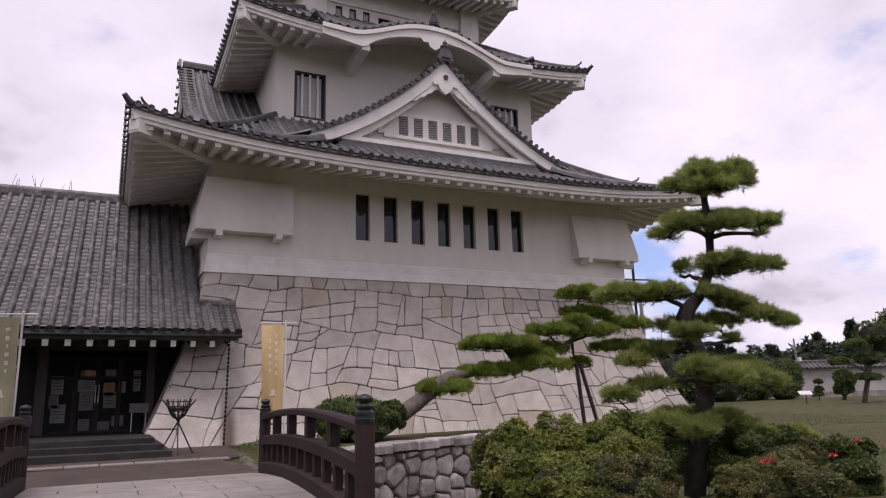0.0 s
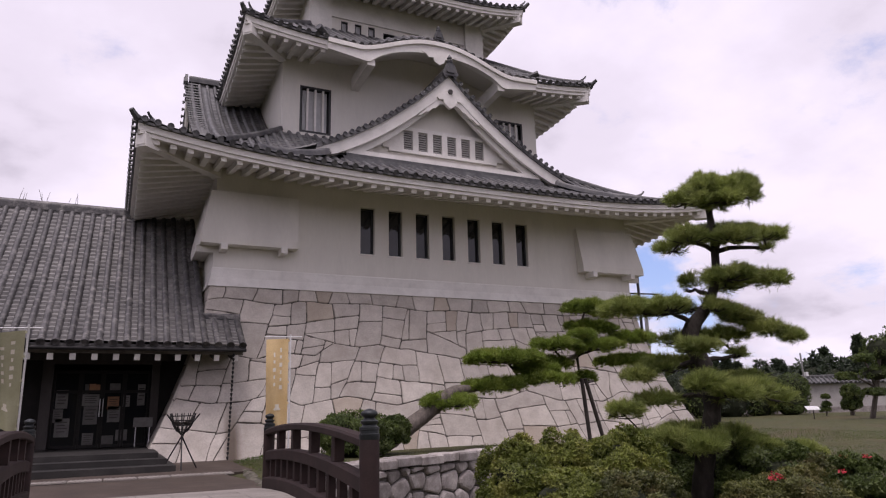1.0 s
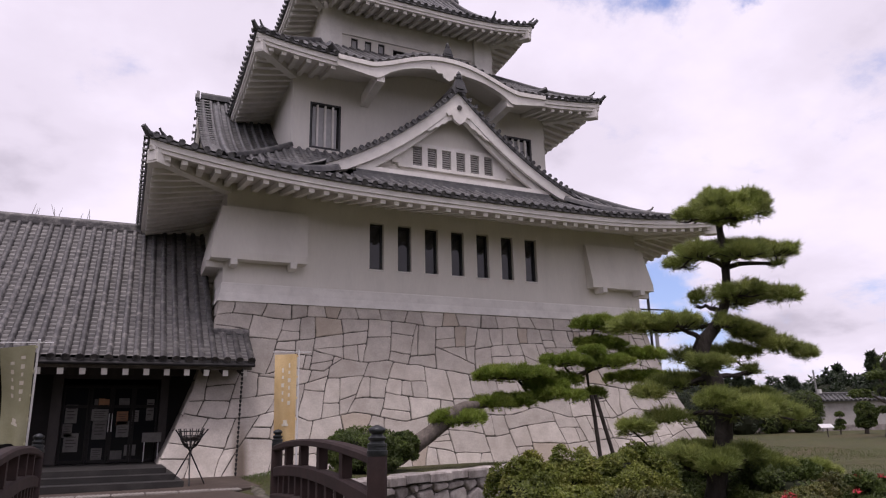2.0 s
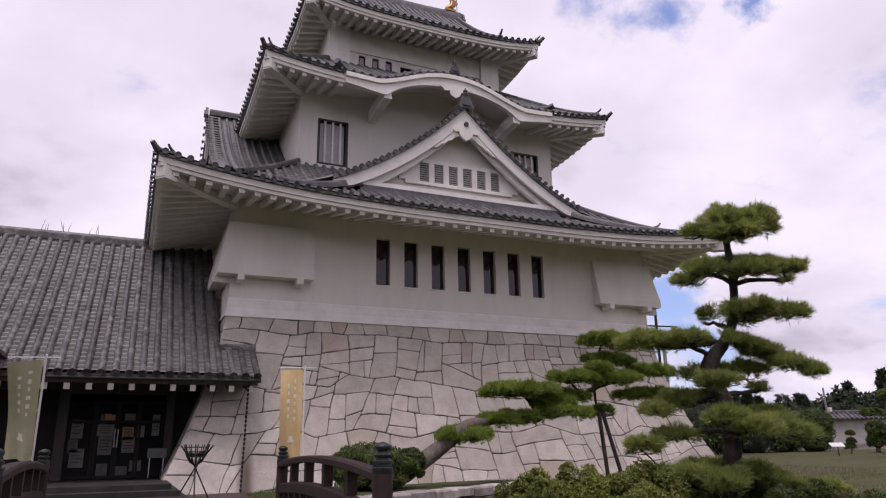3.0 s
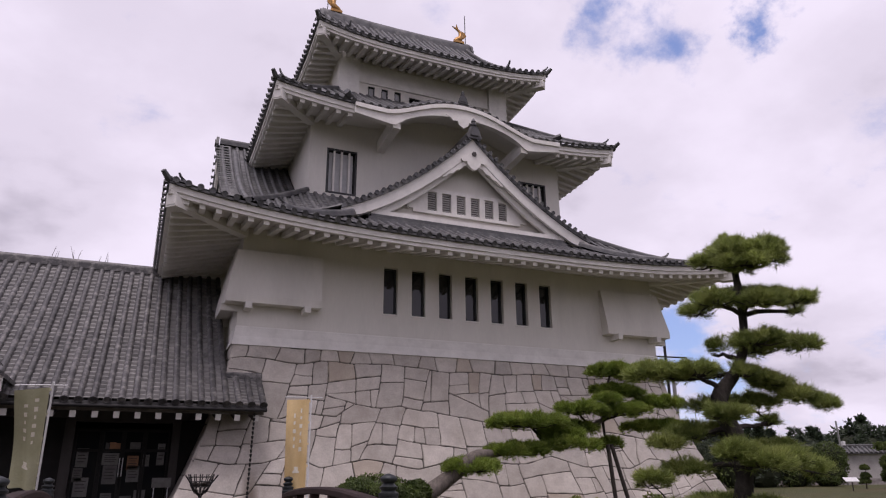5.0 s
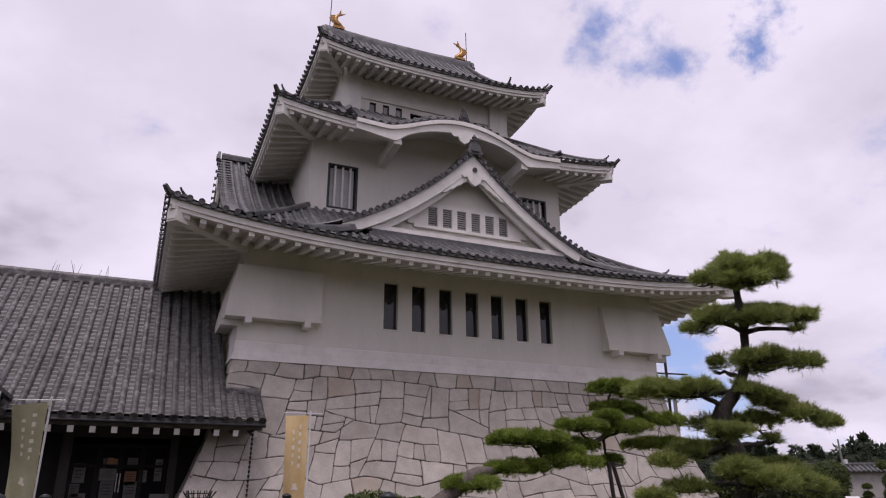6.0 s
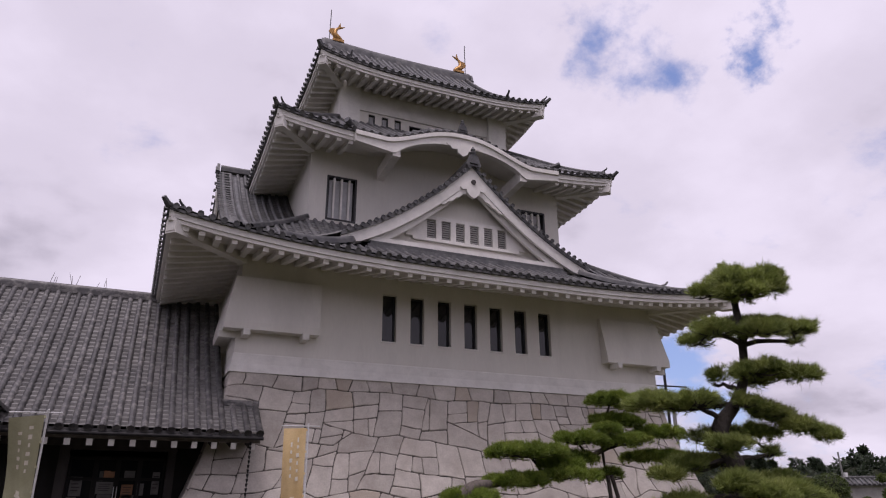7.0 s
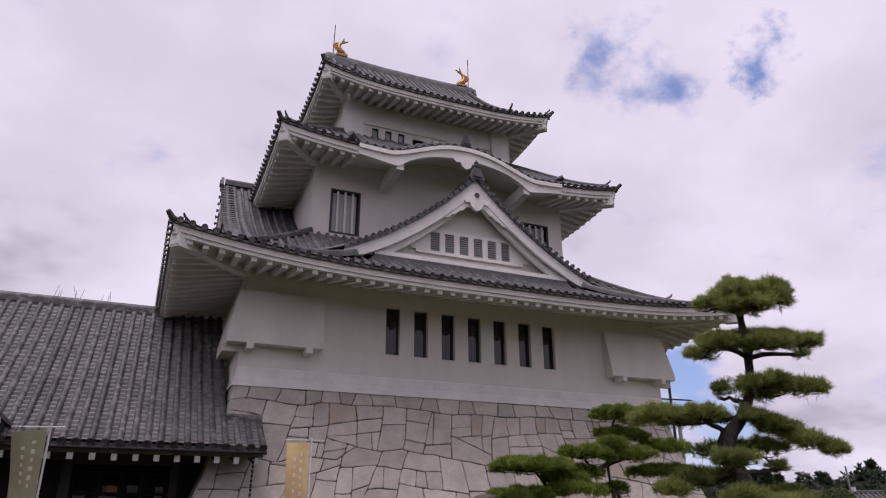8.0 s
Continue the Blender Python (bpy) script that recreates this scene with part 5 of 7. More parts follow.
def bridge():
    zc = lambda y: 0.1 + 0.13 * max(0.0, 1 - ((y + 13.2) / 2.9) ** 2)
    br = thing("arched_bridge", (-9.85, -13.2, -0.3), "gently arched bridge with pale slabs and dark brown railings", "bridge")
    deck = Shape()
    ys = np.linspace(-16.1, -10.45, 15)
    deck.band([(-11.6, y, zc(y) - 0.03) for y in ys], [(-11.6, y, zc(y) - 0.4) for y in ys], (3.5, 0, 0))
    dk = part("deck", deck, CONCRETE, br)
    n = 0
    for j in range(14):
        y0, y1 = -16.05 + j * 0.4, -16.05 + (j + 1) * 0.4 - 0.012
        xs = [-11.3, -10.5, -9.7, -8.9, -8.42] if j % 2 == 0 else [-11.3, -10.9, -10.1, -9.3, -8.42]
        for a, b in zip(xs, xs[1:]):
            p = [(a + 0.006, y0, zc(y0)), (b - 0.006, y0, zc(y0)), (b - 0.006, y1, zc(y1)), (a + 0.006, y1, zc(y1))]
            part("slab", Shape().slab(p, (0, 0, -0.06)), PAVING, dk)

    def rail(xf, ends):
        y0, y1 = ends
        x = lambda y: xf(y)
        yy = np.linspace(y0, y1, 17)

        def bar(name, dz, w, h):
            sh = Shape()
            sec = [(-w / 2, -h / 2 + 0.01), (-w / 2 + 0.01, -h / 2), (w / 2 - 0.01, -h / 2), (w / 2, -h / 2 + 0.01), (w / 2, h / 2 - 0.02), (w / 2 - 0.02, h / 2), (-w / 2 + 0.02, h / 2), (-w / 2, h / 2 - 0.02)]
            v = [(x(y) + a, y, zc(y) * 1.0 + dz + b) for y in yy for a, b in sec]
            f = [(i * 8 + k, i * 8 + (k + 1) % 8, (i + 1) * 8 + (k + 1) % 8, (i + 1) * 8 + k) for i in range(16) for k in range(8)]
            sh.add(v, f + [tuple(range(8)), tuple(range(128, 136))])
            part(name, sh, BRIDGE_WOOD, br)
        bar("top_rail", 0.80, 0.15, 0.08)
        bar("middle_rail", 0.455, 0.12, 0.14)
        bar("bottom_beam", 0.02, 0.17, 0.26)
        m = 5
        for k in range(1, m):
            y = lerp(y0, y1, k / m)
            part("short_post", Shape().box((x(y), y, zc(y) + 0.6425), (0.1, 0.11, 0.235)), BRIDGE_WOOD, br)
        m = 12
        for k in range(1, m):
            y = lerp(y0, y1, k / m)
            part("baluster", Shape().box((x(y), y, zc(y) + 0.267), (0.075, 0.09, 0.236)), BRIDGE_WOOD, br)
        for y in ends:
            c = Vector((x(y), y, -0.225))
            post = part("post", Shape().lathe(c, [(0.084, 0), (0.084, 1.2), (0.08, 1.215), (0.08, 1.22)], 18), BRIDGE_WOOD, br, "round dark brown railing post", smooth=True)
            cap = [(r * 0.84, h) for r, h in ((0.1, 1.215), (0.103, 1.225), (0.103, 1.26), (0.095, 1.265), (0.094, 1.29), (0.1, 1.295), (0.1, 1.315), (0.078, 1.322), (0.07, 1.335), (0.088, 1.35), (0.09, 1.365), (0.062, 1.38), (0.055, 1.392), (0.078, 1.408), (0.085, 1.425), (0.078, 1.442), (0.05, 1.455), (0.012, 1.468))]
            part("onion_cap", Shape().lathe(c - Vector((0, 0, 0.045)), cap, 18), BRONZE, post, "dark bronze onion-shaped cap with rings", smooth=True)
    rail(lambda y: lerp(-8.50, -8.25, (y + 15.85) / 5.35), (-15.85, -10.5))
    rail(lambda y: lerp(-11.35, -11.44, (y + 15.3) / 4.7), (-15.3, -10.6))


bridge()

# ---- entrance annex ----


def annex():
    an = thing("entrance_annex", (-12, 1, 0), "low entrance hall with weathered grey tiled roof and dark doorway", "building")
    y0, z0, run = -1.78, 3.08, 6.5
    zr = lambda d: z0 + 0.66 * d + 0.0215 * d * d
    XL, XR = -26.0, -8.22
    fn = lambda u, d: Vector((lerp(XL, XR, u), y0 + d, zr(d)))
    roof = part("roof", stepped(fn, XR - XL, run, 0.19, 40, 0.06), TILE_PAN, an, "weathered grey tiled roof with pan tiles paler than the cover tiles")
    fn2 = lambda u, d: Vector((lerp(XR, -7.22, u), y0 + d, zr(d)))
    part("roof_return", stepped(fn2, 1, 1.32, 0.15, 4, 0.04), TILE_PAN, roof)
    rest = Shape()
    x = -7.3
    while x > XL:
        top = run if x < XR - 0.02 else 1.3
        k = 12 if top > 2 else 3
        path = [Vector((x, y0 - 0.04 + (top + 0.04) * j / k, zr(top * j / k))) for j in range(k + 1)]
        row = tile_row(path, Vector((0, 0, 1)), r=0.095, step=0.32)
        if x > -19:
            part("cover_tile", row, TILE_OLD, roof, smooth=True)
        else:
            rest.add(row.v, row.f)
        x -= 0.325
    tagged(part("far_cover_tile", rest, TILE_OLD, roof, smooth=True), kind="stuff")
    ridge = Shape()
    ridge_bar(ridge, [Vector((q, y0 + run, zr(run) - 0.12)) for q in np.linspace(XL, -10.25, 9)], 0.45, 0.36)
    part("ridge", ridge, TILE_OLD, roof, smooth=True)
    part("roof_back", Shape().slab([(XL, y0 + run, zr(run)), (-9, y0 + run, zr(run)), (-9, y0 + 2 * run, z0), (XL, y0 + 2 * run, z0)], (0, 0, -0.1)), TILE_OLD, roof)
    fl = Shape()
    ridge_bar(fl, [Vector((q, y0 + 1.33, zr(1.3) - 0.02)) for q in np.linspace(-8.25, -7.2, 4)], 0.26, 0.18)
    part("flashing_ridge", fl, TILE_OLD, roof)
    part("eave_edge", Shape().box(((XL - 7.2) / 2, y0 + 0.08, z0 - 0.04), (-7.2 - XL, 0.1, 0.07)), TILE_OLD, roof)
    g = Shape().tube([(XL, y0 - 0.02, z0 - 0.13), (-7.2, y0 - 0.02, z0 - 0.13)], 0.05, 10)
    part("gutter", g, IRON, an, "dark half-round gutter", smooth=True)
    part("eave_board", Shape().box(((XL - 7.25) / 2, y0 + 0.2, z0 - 0.16), (-7.25 - XL, 0.06, 0.16)), SHADED_EAVE, an, "eave board with the roof's shade in its grey-brown colour")
    part("soffit", Shape().slab([(XL, y0 + 0.2, z0 - 0.22), (-7.25, y0 + 0.2, z0 - 0.22), (-7.25, -0.4, z0 + 0.1), (-8.3, 0.75, z0 + 0.4), (XL, 0.75, z0 + 0.4)], (0, 0, 0.03)), SHADED_EAVE, an)
    x = -7.45
    while x > -18:
        inner = 0.7 if x < -8.6 else -0.45
        s = (inner - (y0 + 0.18))
        # Rafter body dark like the soffit, its end cap white.
        raft = part("rafter", Shape().beam((x, y0 + 0.2, z0 - 0.33), (x, inner, z0 - 0.33 + 0.2 * s), 0.12, 0.14), GREYWOOD, an)
        part("end_cap", Shape().beam((x, y0 + 0.16, z0 - 0.335), (x, y0 + 0.215, z0 - 0.325), 0.14, 0.16), PLASTER_TRIM, raft, "white rafter end on a darker body")
        x -= 0.5
    part("wall_plate", Shape().box((-17.3, 0.5, z0 - 0.12), (17.0, 0.2, 0.3)), GREYWOOD, an)
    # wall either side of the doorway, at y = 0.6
    part("wall", Shape().box((-19.1, 0.7, 1.6), (13.85, 0.2, 3.2)), DARKWALL, an, "dark boarded wall, deepened in colour for the entrance shade")
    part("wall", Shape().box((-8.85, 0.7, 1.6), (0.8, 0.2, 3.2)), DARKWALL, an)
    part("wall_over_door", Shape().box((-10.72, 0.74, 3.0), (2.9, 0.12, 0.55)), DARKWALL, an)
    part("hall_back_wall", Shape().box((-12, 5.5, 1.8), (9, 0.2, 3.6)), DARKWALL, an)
    part("hall_floor", Shape().box((-12, 3.0, 0.35), (9, 4.9, 0.1)), SHADED_STEP, an)
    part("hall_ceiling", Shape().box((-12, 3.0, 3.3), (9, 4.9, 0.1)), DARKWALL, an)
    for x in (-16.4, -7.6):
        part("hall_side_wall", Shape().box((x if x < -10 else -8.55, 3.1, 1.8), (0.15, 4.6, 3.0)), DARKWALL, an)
    # doorway
    door = part("doorway", Shape().box((-10.73, 0.55, 2.77), (3.0, 0.28, 0.13)), GREYWOOD, an, "grey timber door frame round dark glazed doors")
    part("jamb", Shape().box((-12.1, 0.55, 1.56), (0.26, 0.3, 2.29)), GREYWOOD, door)
    part("jamb", Shape().box((-9.36, 0.55, 1.56), (0.22, 0.3, 2.29)), GREYWOOD, door)
    edges = [-11.97, -11.28, -10.72, -10.16, -9.48]
    for k, (a, b) in enumerate(zip(edges, edges[1:])):
        lf = Shape()
        z1 = 2.55
        for x in (a + 0.035, b - 0.035):
            lf.box((x, 0.72, (0.41 + z1) / 2), (0.06, 0.05, z1 - 0.41))
        for z in (0.46, 1.95, 2.5):
            lf.box(((a + b) / 2, 0.72, z), (b - a - 0.135, 0.05, 0.08))
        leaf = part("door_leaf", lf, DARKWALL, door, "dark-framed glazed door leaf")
        part("pane", Shape().box(((a + b) / 2, 0.735, 1.5), (b - a - 0.1, 0.008, 2.0)), DOOR_GLASS, leaf)
    for x in (-10.76, -10.68):
        part("door_handle", Shape().tube([(x, 0.66, 1.25), (x, 0.66, 1.75)], 0.013, 8), POLE, door)
    r = random.Random(21)
    sheets = [(-11.72, 1.75, 0.3, 0.5), (-11.78, 1.3, 0.24, 0.36), (-11.66, 0.98, 0.36, 0.5), (-11.12, 2.03, 0.1, 0.26), (-10.98, 2.05, 0.16, 0.24), (-10.82, 2.05, 0.16, 0.2), (-11.0, 1.72, 0.44, 0.32), (-10.98, 1.3, 0.36, 0.5), (-10.4, 2.05, 0.28, 0.26), (-10.42, 1.62, 0.3, 0.38), (-10.1, 1.68, 0.22, 0.32), (-10.38, 1.32, 0.34, 0.44), (-9.7, 1.85, 0.2, 0.6), (-11.0, 0.66, 0.28, 0.32), (-10.5, 0.62, 0.3, 0.24), (-10.15, 0.74, 0.3, 0.3)]
    for k, (x, z, w, h) in enumerate(sheets):
        warm = k in (4, 5, 9)
        dim = DIMMED_PAPER_WARM if warm else DIMMED_PAPER
        p = tagged(part("notice_sheet", Shape().box((x, 0.715, z), (w, 0.006, h)), dim), "printed notice sheet stuck on the glazed entrance door", "notice", "notices on the door")
        if h > 0.3:
            for q in range(4):
                part("print_line", Shape().box((x - 0.02 * (q % 2), 0.709, z + h * (0.3 - 0.17 * q)), (w * (0.7 - 0.12 * (q % 2)), 0.003, h * 0.05)), GREYWOOD, p)
    # low board on legs beside the door
    bd = thing("notice_board", (-9.6, 0.2, 0.4), "small pale notice board on thin legs by the door", "notice board")
    part("board", Shape().box((-9.62, 0.2, 1.08), (0.5, 0.03, 0.26)), DIMMED_PAPER, bd)
    for x in (-9.8, -9.44):
        part("leg", Shape().tube([(x, 0.22, 0.4), (x, 0.22, 0.96)], 0.014, 6), POLE, bd)
    # porch roof corner at the far side of the entrance
    pr = thing("side_porch", (-17, -2, 0), "small tiled porch roof with a pale gable beside the entrance", "porch")
    zc = lambda s: 5.6 - 0.95 * s + 0.075 * s * s
    ss = np.linspace(0, 2.85, 10)
    part("gable_board", Shape().band([(-16.2 + s, -3.2, zc(s) - 0.1) for s in ss], [(-16.2 + s, -3.2, zc(s) - 0.42) for s in ss], (0, 0.12, 0)), PLASTER_TRIM, pr)
    part("slope", Shape().band([(-16.2 + s, -3.35, zc(s)) for s in ss], [(-16.2 + s, -3.35, zc(s) - 0.1) for s in ss], (0, 3.0, 0)), TILE_OLD, pr)
    for k in range(9):
        s = 0.15 + k * 0.32
        p, q = Vector((-16.2 + s, -3.4, zc(s) + 0.06)), Vector((-16.2 + s, -2.9, zc(s) + 0.06))
        part("verge_tile", tile_row([p, p.lerp(q, 0.5), q], Vector((0, 0, 1)), r=0.09), TILE_OLD, pr, smooth=True)
    part("post", Shape().box((-14.2, -3.0, 1.9), (0.2, 0.2, 3.9)), GREYWOOD, pr)
    # rain chain
    ch = thing("rain_chain", (-7.52, -1.74, 0), "dark linked rain chain hanging from the gutter end", "rain chain")
    for k in range(24):
        z = 2.86 - k * 0.118
        link = Shape()
        link.lathe((-7.52 - 0.002 * k, -1.76, z - 0.1), [(0.012, 0), (0.03, 0.05), (0.034, 0.088), (0.02, 0.105)], 8)
        part("link", link, IRON, ch, smooth=True)


annex()


def ridge_weeds():
    """Dry weeds that have rooted along the ridge of the annex."""
    r = random.Random(14)
    for x in (-13.71, -13.01, -12.21):
        w = thing("ridge_weed", (x, 4.72, 8.3), "thin dry weed growing from the tiled ridge", "weed", "weeds on the ridge")
        for k in range(3):
            a = Vector((x + r.uniform(-0.15, 0.15), 4.72, 8.28))
            b = a + Vector((r.uniform(-0.25, 0.25), r.uniform(-0.1, 0.1), r.uniform(0.4, 0.65)))
            part("stem", Shape().tube([a, a.lerp(b, 0.5) + Vector((r.uniform(-0.05, 0.05), 0, 0)), b], [0.012, 0.009, 0.005], 5), BARK_PALE, w)


ridge_weeds()


def brazier():
    c = Vector((-8.97, -4.35, 0.05))
    b = thing("fire_basket", c, "black iron fire basket on a crossed tripod by the stone base", "brazier")
    top = c + Vector((0, 0, 1.18))
    for k in range(3):
        a = 0.5 + k * 2.094
        d = Vector((math.cos(a), math.sin(a), 0))
        part("leg", Shape().tube([c + d * 0.42, c + Vector((0, 0, 0.72)) + d * 0.0, top - d * 0.4 + Vector((0, 0, 0.02))], 0.016, 6), IRON, b)
    for z, r in ((0.82, 0.12), (0.95, 0.2), (1.06, 0.245), (1.16, 0.27)):
        ring = [c + Vector((math.cos(t) * r, math.sin(t) * r, z)) for t in np.linspace(0, 2 * math.pi, 17)]
        part("hoop", Shape().tube(ring, 0.012, 6), IRON, b)
    for k in range(12):
        t = k * math.pi / 6
        d = Vector((math.cos(t), math.sin(t), 0))
        part("basket_bar", Shape().tube([c + d * 0.05 + Vector((0, 0, 0.78)), c + d * 0.13 + Vector((0, 0, 0.84)), c + d * 0.21 + Vector((0, 0, 0.97)), c + d * 0.28 + Vector((0, 0, 1.22))], 0.011, 5), IRON, b)
    r = random.Random(2)
    for k in range(7):
        t = r.uniform(0, 6.28)
        p = c + Vector((0, 0, 1.0))
        d = Vector((math.cos(t), math.sin(t), r.uniform(-0.1, 0.25))) * 0.2
        part("log", Shape().tube([p - d, p + d], 0.03, 7), BARK, b)


brazier()


def banner(name, label, base, top, side, width, height_, cloth, droop, seed):
    """A tall cloth flag on a pole with a short top rod; side: the way the cloth hangs from the pole."""
    base, top, side = Vector(base), Vector(top), Vector(side).normalized()
    b = thing(name, base, label, "banner", "banners by the bridge")
    part("pole", Shape().tube([base, top], 0.014, 8), POLE, b)
    rod = top - (top - base).normalized() * 0.04
    part("rod", Shape().tube([rod - side * 0.18, rod + side * (width + 0.06)], 0.008, 6), POLE, b)
    down = (base - top).normalized()
    out = side.cross(down).normalized()

    def fn(u, v):
        w = width * (1 - droop * v)
        fold = 0.03 * math.sin(u * 9 + seed + v * 3.5) * (0.25 + v) + 0.07 * math.sin(v * 4 + seed) * u
        return rod + side * (0.03 + u * w) + down * (0.03 + v * height_ + 0.04 * u * math.sin(v * 3 + seed)) + out * fold
    part("cloth", Shape().grid(fn, 14, 30), cloth, b, smooth=True)
    for k in range(5):
        q = rod + down * (0.06 + k * height_ / 4.2)
        part("loop", Shape().box(q + side * 0.015, (0.05, 0.02, 0.03)), cloth, b)
    # unreadable writing as plain bars in two columns, and a pale emblem below
    for col in (0.33, 0.62):
        for k in range(6 if col < 0.5 else 5):
            v0 = 0.1 + k * 0.085 + (0.05 if col > 0.5 else 0)
            bw, bh = 0.06 + 0.07 * math.sin(k * 2.1 + seed) ** 2, 0.028 + 0.025 * math.cos(k * 1.7 + seed) ** 2
            bar = Shape().grid(lambda u, v: fn(col - bw / 2 + u * bw, v0 + v * bh) + out * 0.008, 3, 2)
            part("print_bar", bar, CLOTH_PRINT, b)
    em = Shape().grid(lambda u, v: fn(0.48 + (u - 0.5) * (0.3 if v > 0.5 else 0.18), 0.74 + 0.07 * v) + out * 0.008, 4, 4)
    part("emblem", em, CLOTH_PRINT, b, "plain pale emblem")


banner("ochre_banner", "tall ochre cloth banner with pale print tied to the bridge end", (-7.94, -10.45, 0.05), (-7.97, -10.52, 2.42), (-0.95, 0.2, 0), 0.34, 1.36, CLOTH_OCHRE, 0.06, 0.4)
banner("olive_banner", "tall olive cloth banner with pale print leaning beside the bridge", (-11.62, -10.1, 0.05), (-11.55, -10.85, 2.42), (-0.95, 0.25, 0), 0.42, 1.38, CLOTH_OLIVE, 0.22, 2.0)

# ---- pines, shrubs and hedge ----
VIEW_SIDE = Vector((0.902, -0.431, 0))      # the broad side of the trained pines
VIEW_DEEP = Vector((0.431, 0.902, 0))

PINE_TOP_PADS = [
    (-2.52, -14.48, 4.28, 0.60, 0.25), (-2.41, -14.76, 4.14, 0.33, 0.20), (-2.93, -14.06, 4.18, 0.29, 0.13),
    (-2.55, -14.14, 4.44, 0.34, 0.19), (-2.87, -14.65, 4.02, 0.48, 0.11), (-3.20, -14.04, 3.42, 0.25, 0.14),
    (-3.21, -14.37, 3.51, 0.37, 0.15), (-2.35, -14.28, 3.67, 0.55, 0.14), (-2.72, -14.72, 3.48, 0.40, 0.11),
    (-2.05, -14.71, 3.56, 0.42, 0.10), (-2.10, -14.79, 3.36, 0.10, 0.03), (-2.88, -14.09, 2.91, 0.20, 0.20),
    (-2.78, -14.64, 2.93, 0.41, 0.16), (-2.32, -14.24, 2.90, 0.33, 0.13), (-2.04, -14.71, 2.90, 0.35, 0.13),
]
PINE_MIDDLE_PADS = [
    (-4.02, -13.66, 2.51, 0.24, 0.10), (-3.77, -13.88, 2.53, 0.37, 0.14), (-3.56, -14.21, 2.54, 0.36, 0.14),
    (-3.01, -14.03, 2.54, 0.21, 0.11), (-2.53, -14.25, 2.51, 0.24, 0.10), (-2.47, -14.51, 2.37, 0.27, 0.10),
    (-2.25, -14.72, 2.21, 0.28, 0.11), (-1.85, -14.80, 2.06, 0.23, 0.07), (-3.14, -13.96, 2.09, 0.35, 0.12),
    (-2.55, -14.14, 2.13, 0.42, 0.14), (-3.43, -14.55, 1.93, 0.37, 0.11), (-2.50, -14.38, 1.87, 0.16, 0.05),
]
PINE_LOW_PADS = [
    (-3.87, -13.83, 1.58, 0.26, 0.10), (-3.43, -13.82, 1.71, 0.33, 0.13), (-2.96, -13.83, 1.77, 0.29, 0.16),
    (-3.48, -14.63, 1.45, 0.33, 0.15), (-3.15, -14.74, 1.33, 0.44, 0.17), (-2.54, -14.69, 1.35, 0.33, 0.15),
    (-1.99, -14.62, 1.23, 0.20, 0.12), (-2.16, -14.10, 1.52, 0.40, 0.11), (-4.15, -13.81, 1.11, 0.30, 0.09),
    (-3.58, -13.86, 1.25, 0.31, 0.12), (-3.77, -13.99, 0.72, 0.40, 0.12), (-3.11, -13.98, 0.80, 0.45, 0.14),
    (-3.38, -14.62, 0.74, 0.30, 0.10), (-2.44, -14.30, 0.67, 0.29, 0.11), (-2.31, -14.58, 0.50, 0.34, 0.08),
    (-1.83, -14.59, 0.53, 0.28, 0.14),
]
PINE_BOUGH_PADS = [
    (-2.66, -14.53, 2.44, 0.25, 0.12), (-2.21, -14.46, 2.32, 0.27, 0.12), (-1.94, -14.65, 2.15, 0.25, 0.09),
    (-2.97, -14.49, 2.51, 0.19, 0.11), (-4.05, -13.92, 2.54, 0.27, 0.11), (-3.43, -13.77, 2.51, 0.33, 0.11),
    (-2.12, -14.45, 3.64, 0.37, 0.11), (-2.09, -14.41, 2.99, 0.33, 0.12), (-2.68, -14.07, 3.66, 0.30, 0.13),
    (-2.91, -14.63, 4.21, 0.40, 0.21), (-3.78, -13.55, 0.74, 0.32, 0.11), (-3.78, -14.32, 0.75, 0.37, 0.13),
    (-3.60, -14.63, 0.67, 0.34, 0.10), (-2.99, -14.59, 0.77, 0.30, 0.12), (-2.62, -14.66, 0.61, 0.35, 0.11),
    (-1.57, -14.60, 0.46, 0.24, 0.11),
]
PINE_TRUNK = [
    (-3.23, -14.14, -0.25, 0.216), (-3.19, -14.16, 0.12, 0.207), (-3.12, -14.19, 0.48, 0.199),
    (-3.02, -14.24, 0.86, 0.190), (-2.97, -14.27, 1.09, 0.180), (-2.97, -14.27, 1.29, 0.186),
    (-2.97, -14.26, 1.54, 0.177), (-3.03, -14.24, 1.76, 0.178), (-3.12, -14.19, 1.95, 0.179),
    (-3.16, -14.18, 2.14, 0.175), (-3.10, -14.21, 2.28, 0.160), (-2.94, -14.28, 2.46, 0.139),
    (-2.82, -14.34, 2.67, 0.108), (-2.73, -14.38, 2.95, 0.092), (-2.71, -14.39, 3.32, 0.088),
    (-2.72, -14.39, 3.70, 0.078), (-2.73, -14.38, 4.04, 0.073), (-2.68, -14.41, 4.30, 0.045),
]
